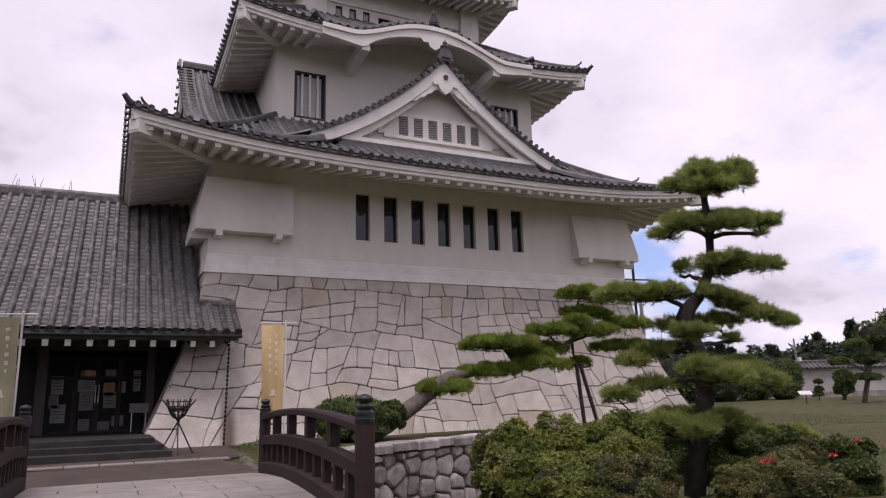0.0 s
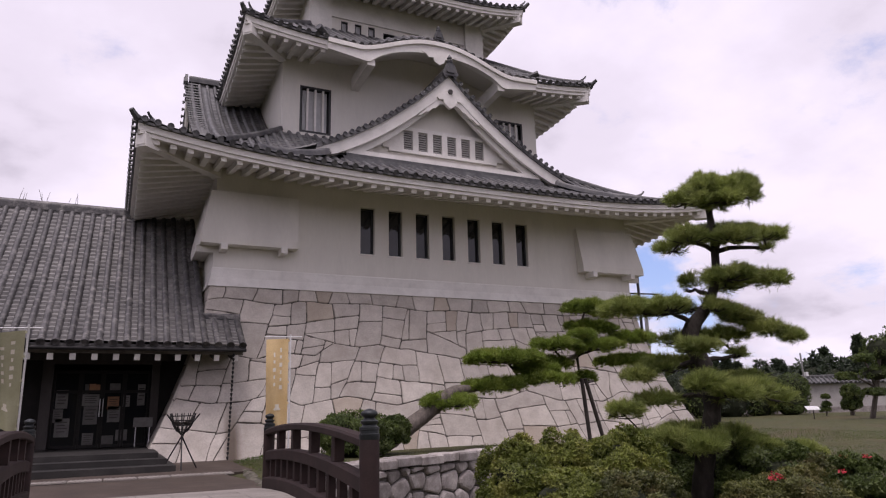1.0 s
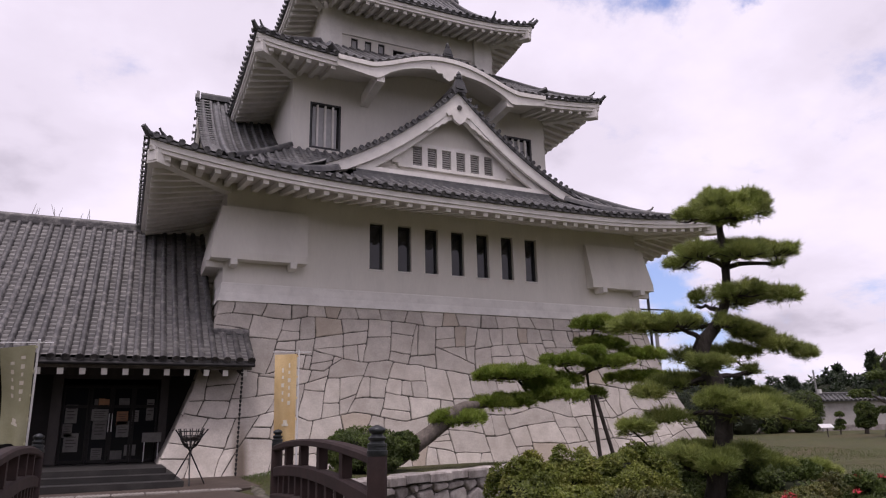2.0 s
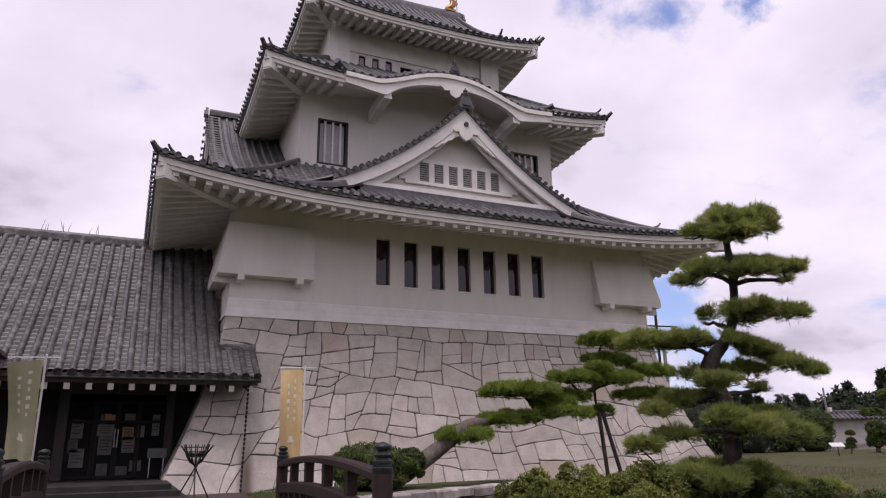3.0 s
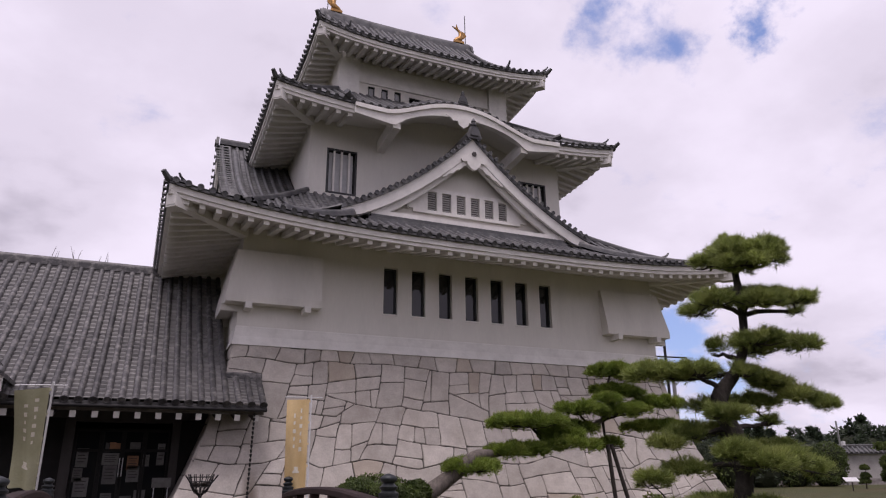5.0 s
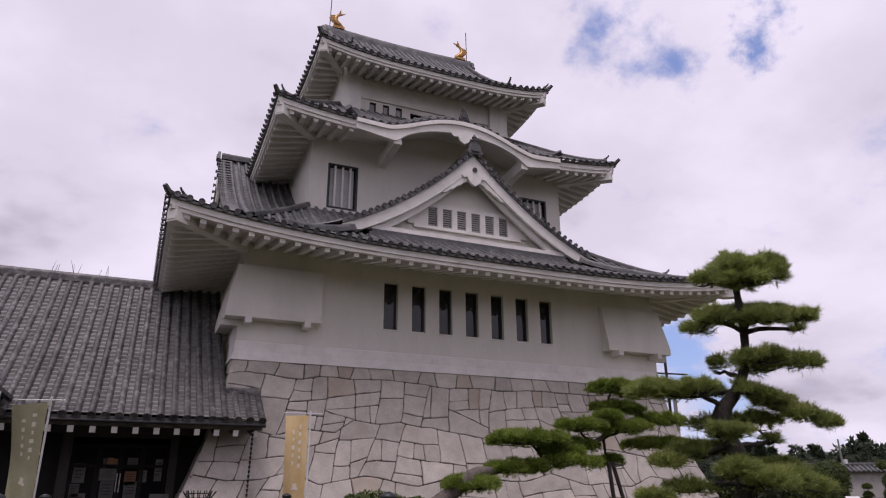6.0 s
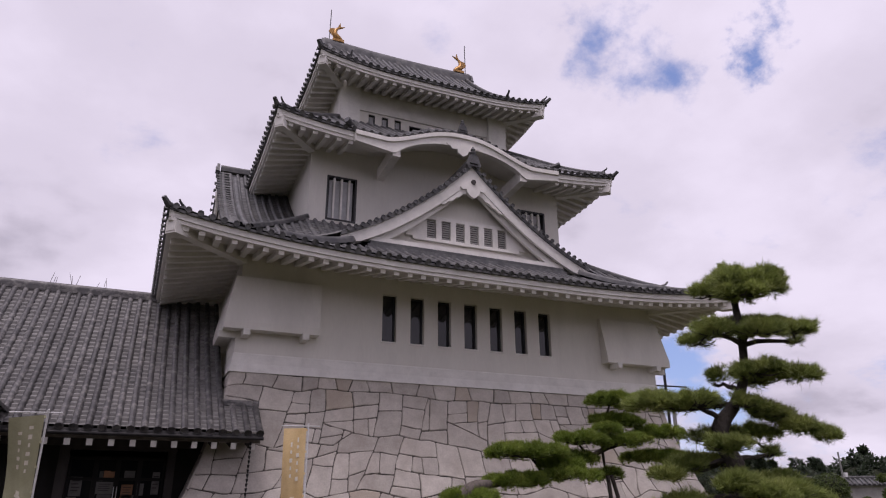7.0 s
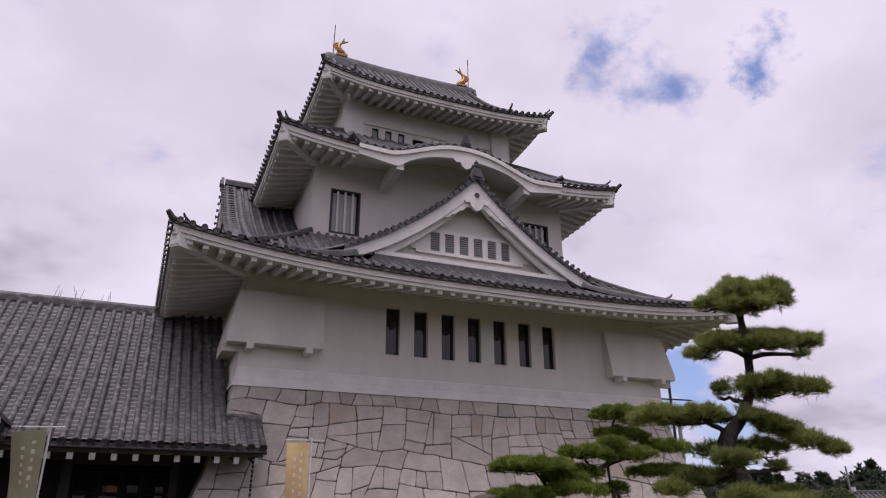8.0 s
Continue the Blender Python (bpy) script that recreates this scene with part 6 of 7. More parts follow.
LEANING_PADS = [
    (-2.77, -5.50, 1.40, 0.76, 0.21), (-1.38, -5.30, 1.80, 0.79, 0.21), (-1.06, -5.40, 2.53, 0.98, 0.18),
    (-1.26, -5.00, 2.60, 0.61, 0.14), (0.02, -5.70, 1.96, 0.71, 0.22), (-0.14, -5.30, 2.27, 0.61, 0.17),
    (0.56, -5.20, 2.38, 0.62, 0.17), (1.65, -5.10, 1.99, 0.44, 0.17), (0.51, -5.40, 2.91, 0.65, 0.17),
    (1.90, -5.40, 3.99, 0.81, 0.23), (2.73, -5.10, 3.94, 0.50, 0.17), (1.92, -5.10, 3.51, 0.59, 0.10),
    (2.48, -5.30, 3.45, 0.42, 0.10), (1.40, -5.60, 3.19, 0.41, 0.09), (1.83, -5.60, 2.87, 0.71, 0.19),
    (3.31, -5.40, 3.14, 0.66, 0.25), (3.47, -5.00, 2.54, 0.93, 0.10),
]
LEANING_TRUNK = [
    (-5.16, -5.40, 0.05, 0.352), (-4.60, -5.40, 0.40, 0.359), (-4.00, -5.40, 0.73, 0.329),
    (-3.28, -5.40, 1.18, 0.290), (-2.62, -5.40, 1.68, 0.259), (-2.04, -5.30, 1.72, 0.145),
    (-1.26, -5.20, 1.83, 0.123), (-0.47, -5.10, 2.01, 0.113), (0.35, -5.10, 2.32, 0.109),
    (1.01, -5.10, 2.48, 0.111), (1.50, -5.10, 2.62, 0.099), (1.69, -5.10, 3.01, 0.073),
    (1.70, -5.10, 3.52, 0.060), (1.91, -5.10, 3.98, 0.041),
]
LEFT_PROP = [(1.39, -5.40, 1.98), (1.57, -5.40, -0.05)]
RIGHT_PROP = [(1.51, -5.40, 1.98), (2.10, -5.40, -0.05)]
SHRUB = [
    (-5.34, -5.72, 0.72, 0.83, 0.46),
    (-4.36, -5.72, 0.77, 0.34, 0.29),
]
GREEN_BUSHES = [
    (-6.19, -14.33, 0.32, 0.39, 0.47),
    (-5.55, -14.32, 0.38, 0.47, 0.46),
    (-4.71, -14.28, 0.43, 0.53, 0.44),
    (-5.87, -14.92, 0.23, 0.53, 0.28),
]
DULL_BUSHES = [
    (-5.37, -15.26, 0.18, 0.43, 0.28),
    (-4.81, -15.09, 0.20, 0.31, 0.23),
    (-3.70, -15.48, 0.07, 0.36, 0.27),
    (-3.11, -15.65, 0.10, 0.50, 0.30),
    (-2.29, -15.40, 0.21, 0.43, 0.30),
]
DARK_BUSHES = [
    (-4.11, -14.10, 0.35, 0.45, 0.37),
    (-2.04, -13.02, 0.21, 0.67, 0.41),
    (-2.53, -14.63, 0.33, 0.53, 0.34),
    (-2.20, -15.67, 0.20, 0.35, 0.33),
]


def needles(pads, rng, density, length, width, per, flat=0.72, side=VIEW_SIDE, deep=VIEW_DEEP, spread=0.8, clump=0.15):
    """Pads of pine needles: each pad a loose cluster of rounded clumps, each clump set with tufts whose blades point up and outward."""
    out = []
    for x, y, z, hw, hh in pads:
        hw, hh = hw * spread, hh * spread
        hd = hw * flat
        m = max(4, int(math.pi * hw * hd / (clump * clump * 1.1)))
        ca = rng.uniform(0, 2 * np.pi, m)
        cr = np.sqrt(rng.uniform(0, 1, m))
        size = clump * rng.uniform(0.6, 1.15, m)
        dome = np.sqrt(np.clip(1 - cr ** 2, 0, 1))
        mid = np.stack([np.cos(ca) * cr * np.maximum(0.02, hw - size * 0.6), np.sin(ca) * cr * np.maximum(0.02, hd - size * 0.6), hh * (dome * rng.uniform(-0.35, 0.85, m)) - size * 0.25], 1)
        n = max(20, int(density * math.pi * hw * hd * 1.5))
        own = rng.integers(0, m, n)
        v = rng.normal(0, 1, (n, 3)) * np.array([1, 1, 0.8]) + np.array([0, 0, 0.45])
        v /= np.linalg.norm(v, axis=1)[:, None]
        q = mid[own] + v * (size[own] * rng.uniform(0.35, 1.0, n))[:, None] * np.array([1, 1, 0.72])
        frame_axes = np.array([side, deep, (0, 0, 1)], dtype=float)
        p = np.array([x, y, z]) + q @ frame_axes
        aim = (v * np.array([0.8, 0.8, 0.6]) + np.array([0, 0, 0.55]) + mid[own] * np.array([0.9, 0.9, 0]) / max(hw, 0.1)) @ frame_axes + rng.normal(0, 0.2, (n, 3))
        aim /= np.linalg.norm(aim, axis=1)[:, None]
        P = np.repeat(p, per, 0)
        A = np.repeat(aim, per, 0) + rng.normal(0, 0.42, (n * per, 3))
        A /= np.linalg.norm(A, axis=1)[:, None]
        L = length * rng.uniform(0.6, 1.15, (n * per, 1))
        W = np.cross(A, rng.normal(0, 1, (n * per, 3)))
        W /= np.linalg.norm(W, axis=1)[:, None] + 1e-9
        start = P + A * length * 0.05 + rng.normal(0, length * 0.12, (n * per, 3))
        tri = np.stack([start - W * width, start + W * width, start + A * L], 1)
        out.append(tri.reshape(-1, 3))
    return np.concatenate(out)


def limbs(sh, trunk, pads, rng, thick):
    """A crooked limb to each pad from the nearest place on the trunk or on a limb already grown, with twigs spread under it."""
    tp = [Vector(q[:3]) for q in trunk[1:]]
    centres = [(Vector((x, y, z - hh * 0.45)), hw, hh) for x, y, z, hw, hh in pads]
    centres.sort(key=lambda c: min((p - c[0]).length for p in tp))
    grown = [(p, thick * 1.5) for p in tp]
    for c, hw, hh in centres:
        a, w = min(grown, key=lambda g: (g[0] - c).length * (1.0 if g[1] > thick else 1.25) + (0.5 if g[0].z > c.z + 0.12 else 1.2 * max(0.0, c.z - g[0].z - 0.15)))
        w = min(thick, w * 0.8)
        m = a.lerp(c, 0.5) + Vector((rng.uniform(-0.06, 0.06), rng.uniform(-0.06, 0.06), rng.uniform(-0.02, 0.06)))
        sh.tube([a, a.lerp(m, 0.6) + Vector((0, 0, 0.02)), m, c], [w, w * 0.88, w * 0.75, w * 0.55], 7)
        grown += [(m, w * 0.8), (c, w * 0.7)]
        for t in range(8):
            g = rng.uniform(0, 6.28)
            e = c + VIEW_SIDE * math.cos(g) * hw * 0.85 + VIEW_DEEP * math.sin(g) * hw * 0.6 + Vector((0, 0, hh * rng.uniform(-0.1, 0.3)))
            s = m.lerp(c, rng.uniform(0.4, 1.0))
            sh.tube([s, s.lerp(e, 0.5) + Vector((0, 0, -0.03)), e], [w * 0.4, w * 0.26, w * 0.1], 5, caps=False)


def trunk_shape(points, lump, rng):
    pts, rad = [], []
    for (p, q) in zip(points, points[1:]):
        for k in range(4):
            t = k / 4
            pts.append(Vector(p[:3]).lerp(Vector(q[:3]), t))
            rad.append(0.64 * lerp(p[3], q[3], t) * (1 + rng.uniform(-lump, lump)))
    pts.append(Vector(points[-1][:3]))
    rad.append(points[-1][3])
    for _ in range(2):
        pts = [pts[0]] + [(a + b * 2 + c) / 4 for a, b, c in zip(pts, pts[1:], pts[2:])] + [pts[-1]]
    return Shape().tube(pts, rad, 12)


def garden_pine():
    rng, r = np.random.default_rng(5), random.Random(5)
    t = thing("garden_pine", (PINE_TRUNK[0][0], PINE_TRUNK[0][1], -0.3), "tall trained pine with a dark crooked trunk and layered needle pads", "tree")
    part("trunk", trunk_shape(PINE_TRUNK, 0.07, r), BARK, t, "dark furrowed crooked trunk", smooth=True)
    sh = Shape()
    limbs(sh, PINE_TRUNK, PINE_TOP_PADS + PINE_MIDDLE_PADS + PINE_LOW_PADS + PINE_BOUGH_PADS, r, 0.04)
    tagged(part("branchwork", sh, BARK, t, smooth=True), kind="stuff")
    for pads, spread in ((PINE_TOP_PADS + PINE_MIDDLE_PADS + PINE_BOUGH_PADS, 0.9), (PINE_LOW_PADS, 1.0)):
        for pad in pads:
            part("needle_pad", tri_mesh("needle_pad", needles([pad], rng, 1050, 0.105, 0.0036, 16, spread=spread, clump=0.125), NEEDLE), NEEDLE, t)


garden_pine()


def leaning_pine():
    rng, r = np.random.default_rng(8), random.Random(8)
    t = thing("leaning_pine", (LEANING_TRUNK[0][0], LEANING_TRUNK[0][1], 0.1), "low pine trained sideways with bright green needle pads", "tree")
    part("trunk", trunk_shape(LEANING_TRUNK, 0.06, r), BARK_PALE, t, "grey leaning trunk", smooth=True)
    sh = Shape()
    limbs(sh, LEANING_TRUNK, LEANING_PADS, r, 0.045)
    tagged(part("branchwork", sh, BARK, t, smooth=True), kind="stuff")
    for pad in LEANING_PADS:
        part("needle_pad", tri_mesh("needle_pad", needles([pad], rng, 650, 0.13, 0.006, 14, spread=1.1, clump=0.2), NEEDLE_BRIGHT), NEEDLE_BRIGHT, t)
    for p in (LEFT_PROP, RIGHT_PROP):
        prop = solid("tree_prop", Shape().tube([q[:3] for q in p], 0.055, 8), BARK, "dark timber prop holding up the leaning pine", "prop", group="props under the pine")


leaning_pine()


def leaves(blobs, rng, count, size, jag=0.16, grow=1.0, deep_ratio=0.85, side=VIEW_SIDE, deep=VIEW_DEEP, sprays=90):
    """Leaf blades over rounded masses: sprays of different size stand out from the mass, each a small dome of leaves."""
    out = []
    axes = np.array([side, deep, (0, 0, 1)], dtype=float)
    for x, y, z, hw, hh in blobs:
        v = rng.normal(0, 1, (sprays, 3))
        v /= np.linalg.norm(v, axis=1)[:, None]
        v[:, 2] = np.where(v[:, 2] < -0.5, -v[:, 2], v[:, 2])
        reach = 1 + jag * rng.uniform(-1.0, 0.75, sprays)
        big = rng.uniform(0.16, 0.34, sprays)
        per = max(6, count // sprays)
        u = rng.normal(0, 1, (sprays, per, 3))
        u /= np.linalg.norm(u, axis=2)[:, :, None]
        flip = np.sign((u * v[:, None, :]).sum(2) + 0.35)[:, :, None]
        u = u * flip
        q = v[:, None, :] * (reach[:, None] - big[:, None] * 0.6)[:, :, None] + u * (big[:, None] * (1 - np.abs(rng.normal(0, 0.16, (sprays, per)))))[:, :, None]
        q = q.reshape(-1, 3) * np.array([hw, hw * deep_ratio, hh]) * grow
        p = np.array([x, y, z]) + q @ axes
        nrm = (u * 0.7 + v[:, None, :] * 0.6).reshape(-1, 3) @ axes
        k = 4
        n = len(p)
        P = np.repeat(p, k, 0)
        N = np.repeat(nrm, k, 0) + rng.normal(0, 0.5, (n * k, 3)) + np.array([0, 0, 0.3])
        N /= np.linalg.norm(N, axis=1)[:, None]
        A = np.cross(N, rng.normal(0, 1, (n * k, 3)))
        A /= np.linalg.norm(A, axis=1)[:, None] + 1e-9
        A = A + N * rng.uniform(0.2, 0.9, (n * k, 1))
        B = np.cross(N, A)
        L = size * rng.uniform(0.55, 1.2, (n * k, 1))
        quad = np.stack([P, P + A * L * 0.5 + B * L * 0.26, P + A * L, P + A * L * 0.5 - B * L * 0.26], 1)
        out.append(quad.reshape(-1, 3))
    return np.concatenate(out)


# Dark lumps added for the shade inside foliage; they model no twigs.
def core(blobs, scale=0.86, deep_ratio=0.85):
    sh = Shape()
    for x, y, z, hw, hh in blobs:
        c = Vector((x, y, z))

        def fn(u, v):
            a, b = u * 2 * math.pi, (v - 0.5) * math.pi
            d = VIEW_SIDE * math.cos(a) * math.cos(b) * hw + VIEW_DEEP * math.sin(a) * math.cos(b) * hw * deep_ratio + Vector((0, 0, math.sin(b) * hh))
            return c + d * scale * (1 + 0.1 * noise.noise(d * 4 + c))
        sh.grid(fn, 18, 10)
    return sh


def bushes():
    rng = np.random.default_rng(12)
    r = random.Random(12)
    for kind, blobs, mat, label, n, size in (("azalea_bush", GREEN_BUSHES, AZALEA, "rounded clipped azalea bush with fresh yellow-green leaves", 7000, 0.036),
                                             ("azalea_bush", DULL_BUSHES, AZALEA_DULL, "loose azalea bush with dull green and reddish leaves", 5000, 0.032),
                                             ("evergreen_bush", DARK_BUSHES, DARK_LEAF, "dark green clipped evergreen bush beneath the pine", 5000, 0.038)):
        for x, y, z, hw, hh in blobs:
            base = min(0.0, z - hh) - 0.02
            t = thing(kind, (x, y, -0.15), label, "bush", "bushes in the bed by the path")
            full = (x, y, z - 0.02, hw, hh)
            lower = (x, y, z - hh * 0.75, hw * 0.93, hh * 0.8)
            part("crown", tri_mesh("crown", leaves([full, lower], rng, n, size, jag=0.3, sprays=60), mat, 4), mat, t)
            part("inner_twig", core([full, lower], 0.66), SHADE_CORE, t)
            st = Shape()
            for k in range(4):
                a = r.uniform(0, 6.28)
                st.tube([(x + 0.05 * math.cos(a), y + 0.05 * math.sin(a), -0.3), (x + 0.2 * math.cos(a), y + 0.2 * math.sin(a), z)], 0.018, 5)
            part("stem", st, BARK, t)
    # red blossoms on two of the bushes
    for x, y, z, hw, hh in (DULL_BUSHES[2], DULL_BUSHES[3], DARK_BUSHES[3]):
        for k in range(2):
            a, b = r.uniform(-2.6, -0.4), r.uniform(0.2, 0.75)
            c = Vector((x, y, z)) + VIEW_SIDE * math.cos(a) * hw * 0.9 + VIEW_DEEP * math.sin(a) * hw * 0.5 + Vector((0, 0, hh * (0.75 + 0.3 * b)))
            fl = Shape()
            for q in range(26):
                d = Vector((r.uniform(-1, 1), r.uniform(-1, 1), r.uniform(0, 1))) * r.uniform(0.3, 1.1)
                e = d.orthogonal().normalized() * 0.014
                k2 = d.normalized() * 0.03
                fl.add([c + d * 0.035, c + d * 0.035 + k2 * 0.5 + e, c + d * 0.035 + k2, c + d * 0.035 + k2 * 0.5 - e], [(0, 1, 2, 3)])
            tagged(part("blossom", fl, RED_FLOWER), "small cluster of red azalea blossom", "flower", "red blossoms")
    # dark shrub on the terrace beside the leaning pine
    t = thing("terrace_shrub", (SHRUB[0][0], SHRUB[0][1], 0.1), "dark rounded shrub at the foot of the leaning pine", "bush")
    low = [(x, y, z - hh * 0.5, hw * 0.95, hh * 0.8) for x, y, z, hw, hh in SHRUB]
    part("crown", tri_mesh("crown", leaves(SHRUB + low, rng, 4200, 0.06, jag=0.22), DARK_LEAF, 4), DARK_LEAF, t)
    part("inner_twig", core(SHRUB + low, 0.82), SHADE_CORE, t)


bushes()


def lawn_blades():
    """Short grass by the path and on the moat's bank, and on the terrace's edge."""
    rng = np.random.default_rng(3)
    n = 26000
    zones = [(-7.6, -6.0, -10.0, -1.9, 0.2), (-3.6, 4.0, -17.5, -10.0, 0.35), (-6.5, -2.0, -12.5, -8.0, 0.2), (-1, 16, -13, 4, 1.0)]
    pts = []
    for x0, x1, y0, y1, share in zones:
        k = int(n * share)
        for x, y in zip(rng.uniform(x0, x1, k), rng.uniform(y0, y1, k)):
            e = edge_line(x)
            if abs(y - e) < 0.35:
                continue
            pts.append((x, y, height(x, y, 1 if y > e else -1) - 0.02))
    p = np.array(pts)
    m = len(p)
    a = rng.uniform(0, 6.28, m)
    w = np.stack([np.cos(a), np.sin(a), np.zeros(m)], 1) * 0.006
    tip = p + np.stack([rng.normal(0, 0.02, m), rng.normal(0, 0.02, m), rng.uniform(0.035, 0.1, m)], 1)
    tagged(part("grass", tri_mesh("grass", np.stack([p - w, p + w, tip], 1).reshape(-1, 3), GRASS_BLADE), GRASS_BLADE), "short green lawn grass", "grass", kind="stuff")


lawn_blades()

# ---- far side of the lawn ----


def far_side():
    a, b = Vector((22.5, 13.6, 0)), Vector((60, -3.7, 0))
    d = (b - a).normalized()
    nrm = Vector((d.y, -d.x, 0))
    if nrm.y > 0:
        nrm = -nrm
    ln = (b - a).length
    w = thing("plaster_wall", a.lerp(b, 0.5), "long white plastered wall with a tiled coping and dark stone footing", "wall", kind="structure")
    up = Vector((0, 0, 1))
    part("wall_body", Shape().slab([a + up * 0.9, b + up * 0.9, b + up * 2.35, a + up * 2.35], -nrm * 0.3), SHADED_PLASTER, w)
    part("footing", Shape().slab([a + nrm * 0.05 + up * -0.2, b + nrm * 0.05 + up * -0.2, b + nrm * 0.05 + up * 0.9, a + nrm * 0.05 + up * 0.9], -nrm * 0.4), ROUGH_STONE, w)
    cop = Shape()
    for sg in (1, -1):
        cop.slab([a + nrm * (0.45 * sg - 0.15) + up * 2.36, b + nrm * (0.45 * sg - 0.15) + up * 2.36, b - nrm * 0.15 + up * 2.72, a - nrm * 0.15 + up * 2.72], up * 0.07)
    cp = part("coping", cop, TILE, w)
    n = int(ln / 0.3)
    for k in range(n):
        p = a + d * (k * 0.3 + 0.1)
        path = [p + nrm * 0.32 + up * 2.43, p + nrm * 0.1 + up * 2.6, p - nrm * 0.14 + up * 2.8]
        part("cover_tile", tile_row(path, up, r=0.075), TILE, cp, smooth=True)
    rd = Shape()
    ridge_bar(rd, [a - nrm * 0.15 + up * 2.75, b - nrm * 0.15 + up * 2.75], 0.2, 0.2)
    part("ridge", rd, TILE, cp)
    rng, r = np.random.default_rng(31), random.Random(31)

    # clipped cylinder tree
    def clump_tree(name, label, base, blobs, mat, n, size, trunk_r=0.12, jag=0.16, trunk_to=None):
        t = thing(name, base, label, "tree")
        part("crown", tri_mesh("crown", leaves(blobs, rng, n, size, jag), mat, 4), mat, t)
        for q in blobs:
            part("inner_twig", core([q], 0.84), SHADE_CORE, t)
        top = Vector(trunk_to or (blobs[0][0], blobs[0][1], blobs[0][2]))
        base = Vector(base)
        mid = base.lerp(top, 0.5) + Vector((0.12, 0, 0))
        tr = Shape().tube([base - Vector((0, 0, 0.3)), mid, top], [trunk_r, trunk_r * 0.8, trunk_r * 0.5], 8)
        part("trunk", tr, BARK_PALE, t, smooth=True)
        for q in blobs[1:]:
            part("limb", Shape().tube([base.lerp(top, 0.45), base.lerp(top, 0.55).lerp(Vector(q[:3]), 0.6), Vector(q[:3])], [trunk_r * 0.5, trunk_r * 0.35, trunk_r * 0.2], 6), BARK_PALE, t)

    clump_tree("clipped_tree", "tall drum-shaped clipped evergreen before the wall", (26.6, 8.1, 0.5), [(26.6, 8.1, 1.4, 1.05, 1.15), (26.6, 8.1, 2.1, 1.05, 0.8), (26.4, 8.1, 1.1, 0.95, 0.8)], DARK_LEAF, 1500, 0.1, jag=0.04)
    clump_tree("clipped_tree", "dark clipped evergreen column before the white wall", (26.11, 4.08, 0.58), [(26.04, 3.88, 1.55, 0.50, 0.53), (26.07, 3.98, 1.07, 0.47, 0.43)], DARK_LEAF, 1400, 0.1, jag=0.05)
    clump_tree("clipped_pine", "old cloud-pruned pine with a pale leaning trunk", (23.12, 1.02, 0.40), [(23.35, 0.14, 3.65, 0.72, 0.56), (24.32, 0.36, 3.12, 0.73, 0.68), (22.21, 0.34, 3.18, 0.47, 0.19), (23.26, 0.47, 2.46, 0.78, 0.33), (21.43, 0.80, 2.34, 0.41, 0.19), (22.84, 0.42, 1.58, 0.55, 0.16), (24.97, 0.40, 4.04, 0.63, 0.69)], DARK_LEAF, 800, 0.1, trunk_r=0.13, jag=0.4)
    clump_tree("young_tree", "small cloud-pruned tree before the white wall", (24.85, 4.69, 0.56), [(24.79, 4.51, 1.47, 0.19, 0.11), (24.84, 4.57, 1.07, 0.22, 0.12), (24.80, 4.66, 0.80, 0.28, 0.12)], DARK_LEAF, 260, 0.08, trunk_r=0.04)
    for k in range(9):
        x, y = 13 + k * 1.55, 15.5 - k * 0.75
        h = r.uniform(1.25, 1.55)
        clump_tree("lawn_shrub", "rounded evergreen shrub along the far lawn", (x, y, 0.4), [(x, y, 0.4 + h * 0.75, r.uniform(0.8, 1.2), h), (x + 0.7, y + 0.4, 0.5 + h * 0.5, 0.8, h * 0.75)], HAZED_WOODS if k % 2 else DARK_LEAF, 900, 0.13, jag=0.16)
    # sign on a short post
    s = thing("lawn_sign", (22.47, 3.5, 0.5), "small white information sign on a post at the lawn", "sign")
    part("panel", Shape().slab([(22.1, 3.65, 0.8), (22.7, 3.35, 0.8), (22.82, 3.6, 0.98), (22.22, 3.9, 0.98)], (0, 0, 0.03)), POLE, s)
    part("post", Shape().tube([(22.47, 3.6, 0.3), (22.47, 3.6, 0.88)], 0.03, 6), GREYWOOD, s)
    u = thing("utility_pole", (29.2, 9.0, 0.4), "slim grey concrete utility pole behind the wall", "pole")
    part("shaft", Shape().tube([(29.2, 9.0, 0.3), (28.74, 8.75, 4.25)], [0.07, 0.05], 10), CONCRETE, u, smooth=True)
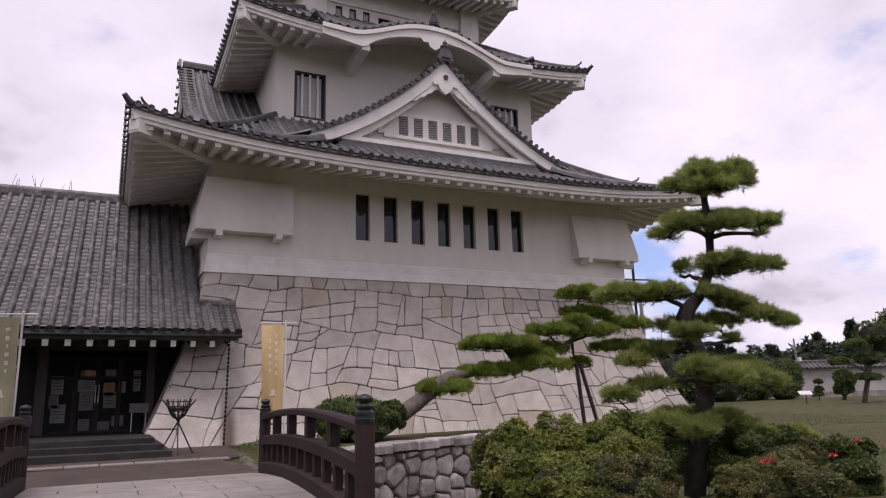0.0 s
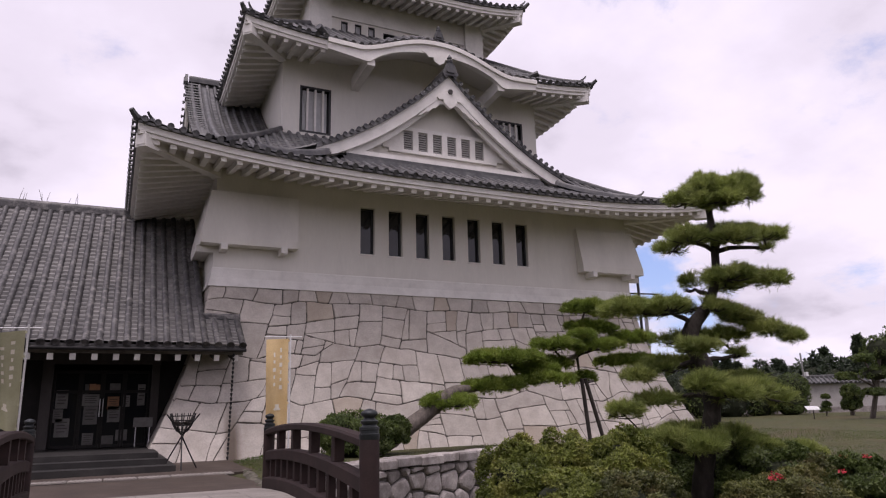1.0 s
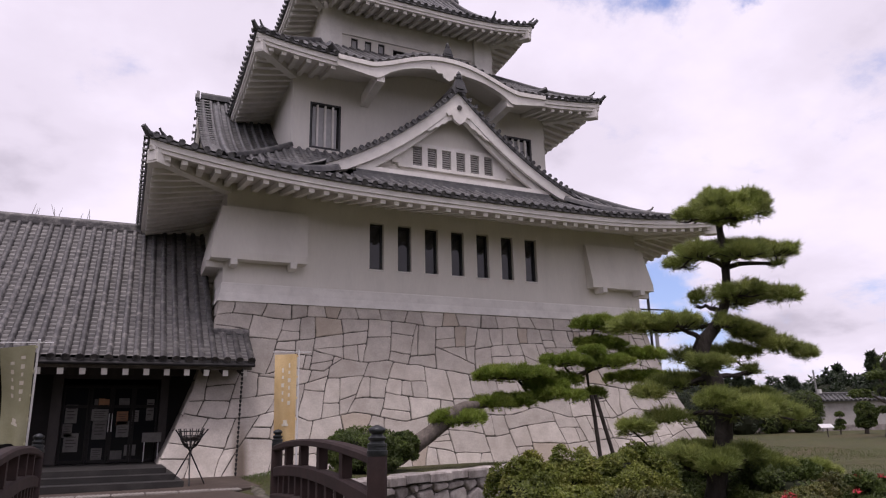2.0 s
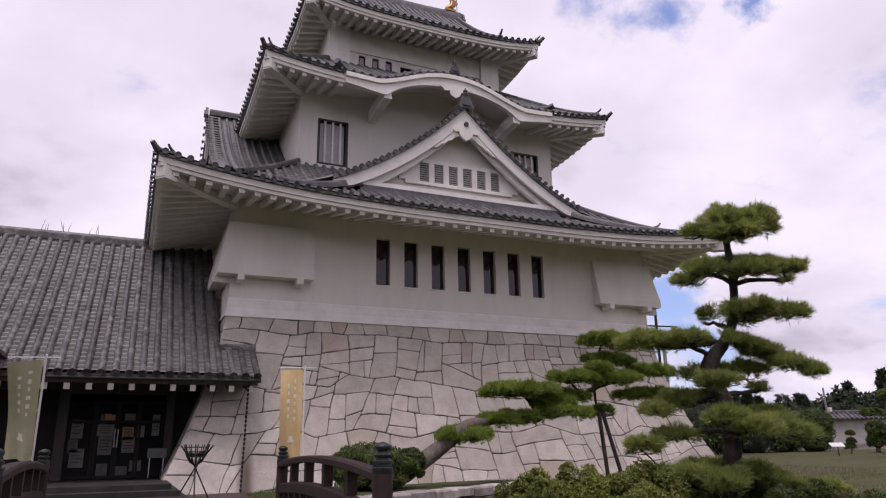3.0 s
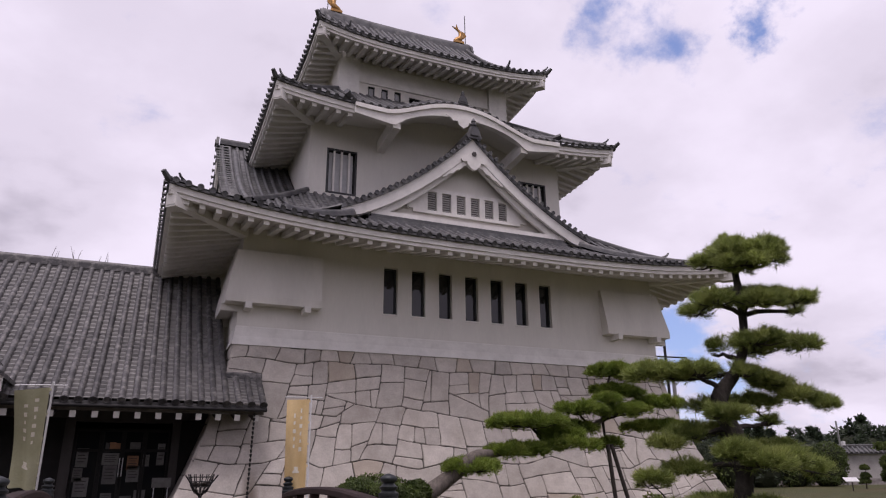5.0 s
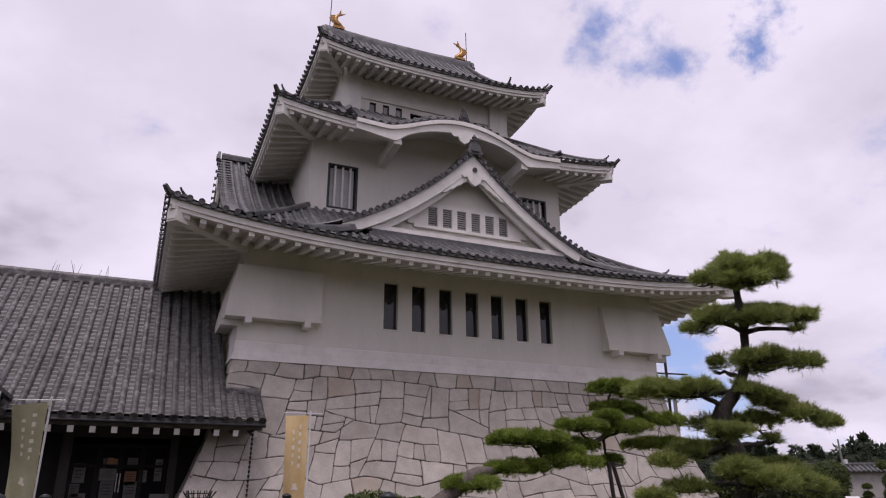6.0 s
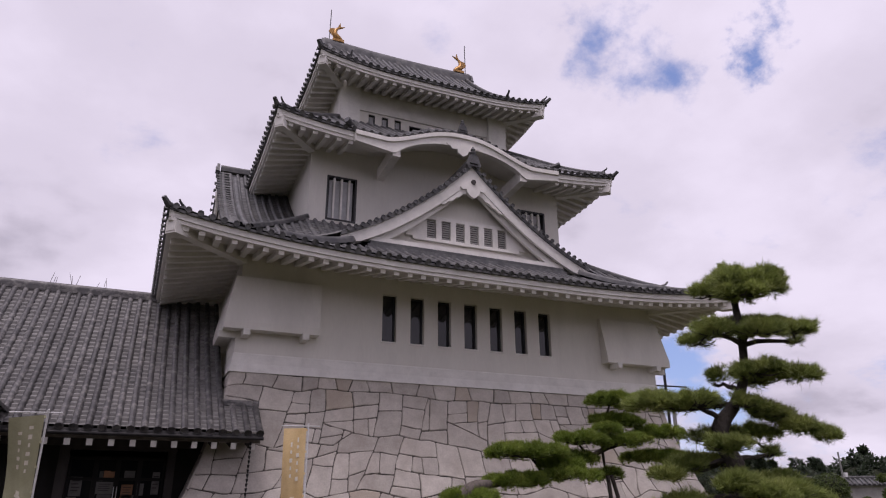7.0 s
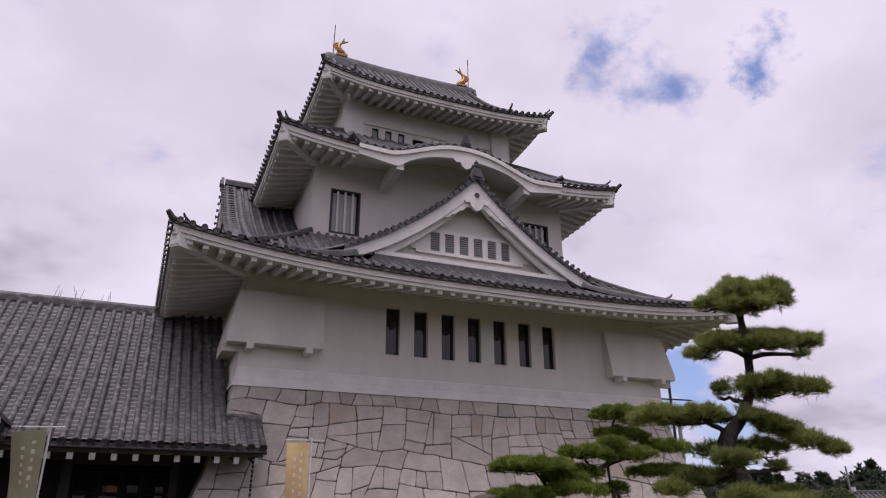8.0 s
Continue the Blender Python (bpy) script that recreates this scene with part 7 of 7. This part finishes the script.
    part("lamp_box", Shape().box((29.15, 8.85, 2.95), (0.2, 0.2, 0.25)), POLE, u)
    # railing and post beyond the corner of the base
    p = thing("roof_rail", (19.6, 14, 0.4), "thin dark metal mast and rail beyond the castle", "rail")
    part("mast", Shape().tube([(20.75, 14, 0.2), (20.75, 14, 9.8)], 0.09, 8), IRON, p)
    part("rail", Shape().tube([(17.5, 14, 8.45), (22.5, 14, 8.55)], 0.05, 6), IRON, p)
    part("mast", Shape().tube([(21.2, 14, 0.2), (21.2, 14, 6.9)], 0.12, 8), CONCRETE, p)


far_side()


def woods():
    """The wooded ridge beyond the grounds: conifers and broadleaf crowns."""
    rng = np.random.default_rng(17)
    blobs = []
    for k in range(230):
        a = rng.uniform(-math.pi, math.pi)
        if 0.5 < a < 1.5:
            continue
        behind = abs(a - 0.7) > 1.7
        dist = rng.uniform(40, 58) if behind else rng.uniform(95, 135)
        h = rng.uniform(10.5, 15.5) if behind else rng.uniform(6.5, 10.5)
        blobs.append((-10 + dist * math.sin(a), -21 + dist * math.cos(a), h * 0.42, rng.uniform(3, 5.5), h * 0.5))
    # the stretch that shows over the far wall: broad crowns with pointed conifers between them
    for a in np.arange(0.5, 1.5, 0.013):
        dist = rng.uniform(100, 125)
        x, y = -10 + dist * math.sin(a), -21 + dist * math.cos(a)
        h = rng.uniform(5.4, 6.6) + 0.9 * smooth_step(0.85, 0.9, a)
        if rng.uniform() < 0.4:
            h *= 1.08
            for q in range(7):
                blobs.append((x, y, h * (0.25 + 0.125 * q), 2.3 - 0.34 * q, h * 0.12))
        else:
            blobs.append((x, y, h * 0.5, rng.uniform(2.2, 3.6), h * 0.48))
            blobs.append((x + 1.5, y, h * 0.7, rng.uniform(1.2, 2.0), h * 0.27))
    tagged(part("woods", tri_mesh("woods", leaves(blobs, rng, 230, 0.62, 0.2, sprays=22), HAZED_WOODS, 4), HAZED_WOODS), "dark wooded ridge of conifers and broadleaf trees", "woods", kind="stuff")
    tagged(part("woods_shade", core(blobs, 0.7), SHADE_CORE), "near-black core put in for the shade inside the distant wood", "woods", kind="stuff")


woods()
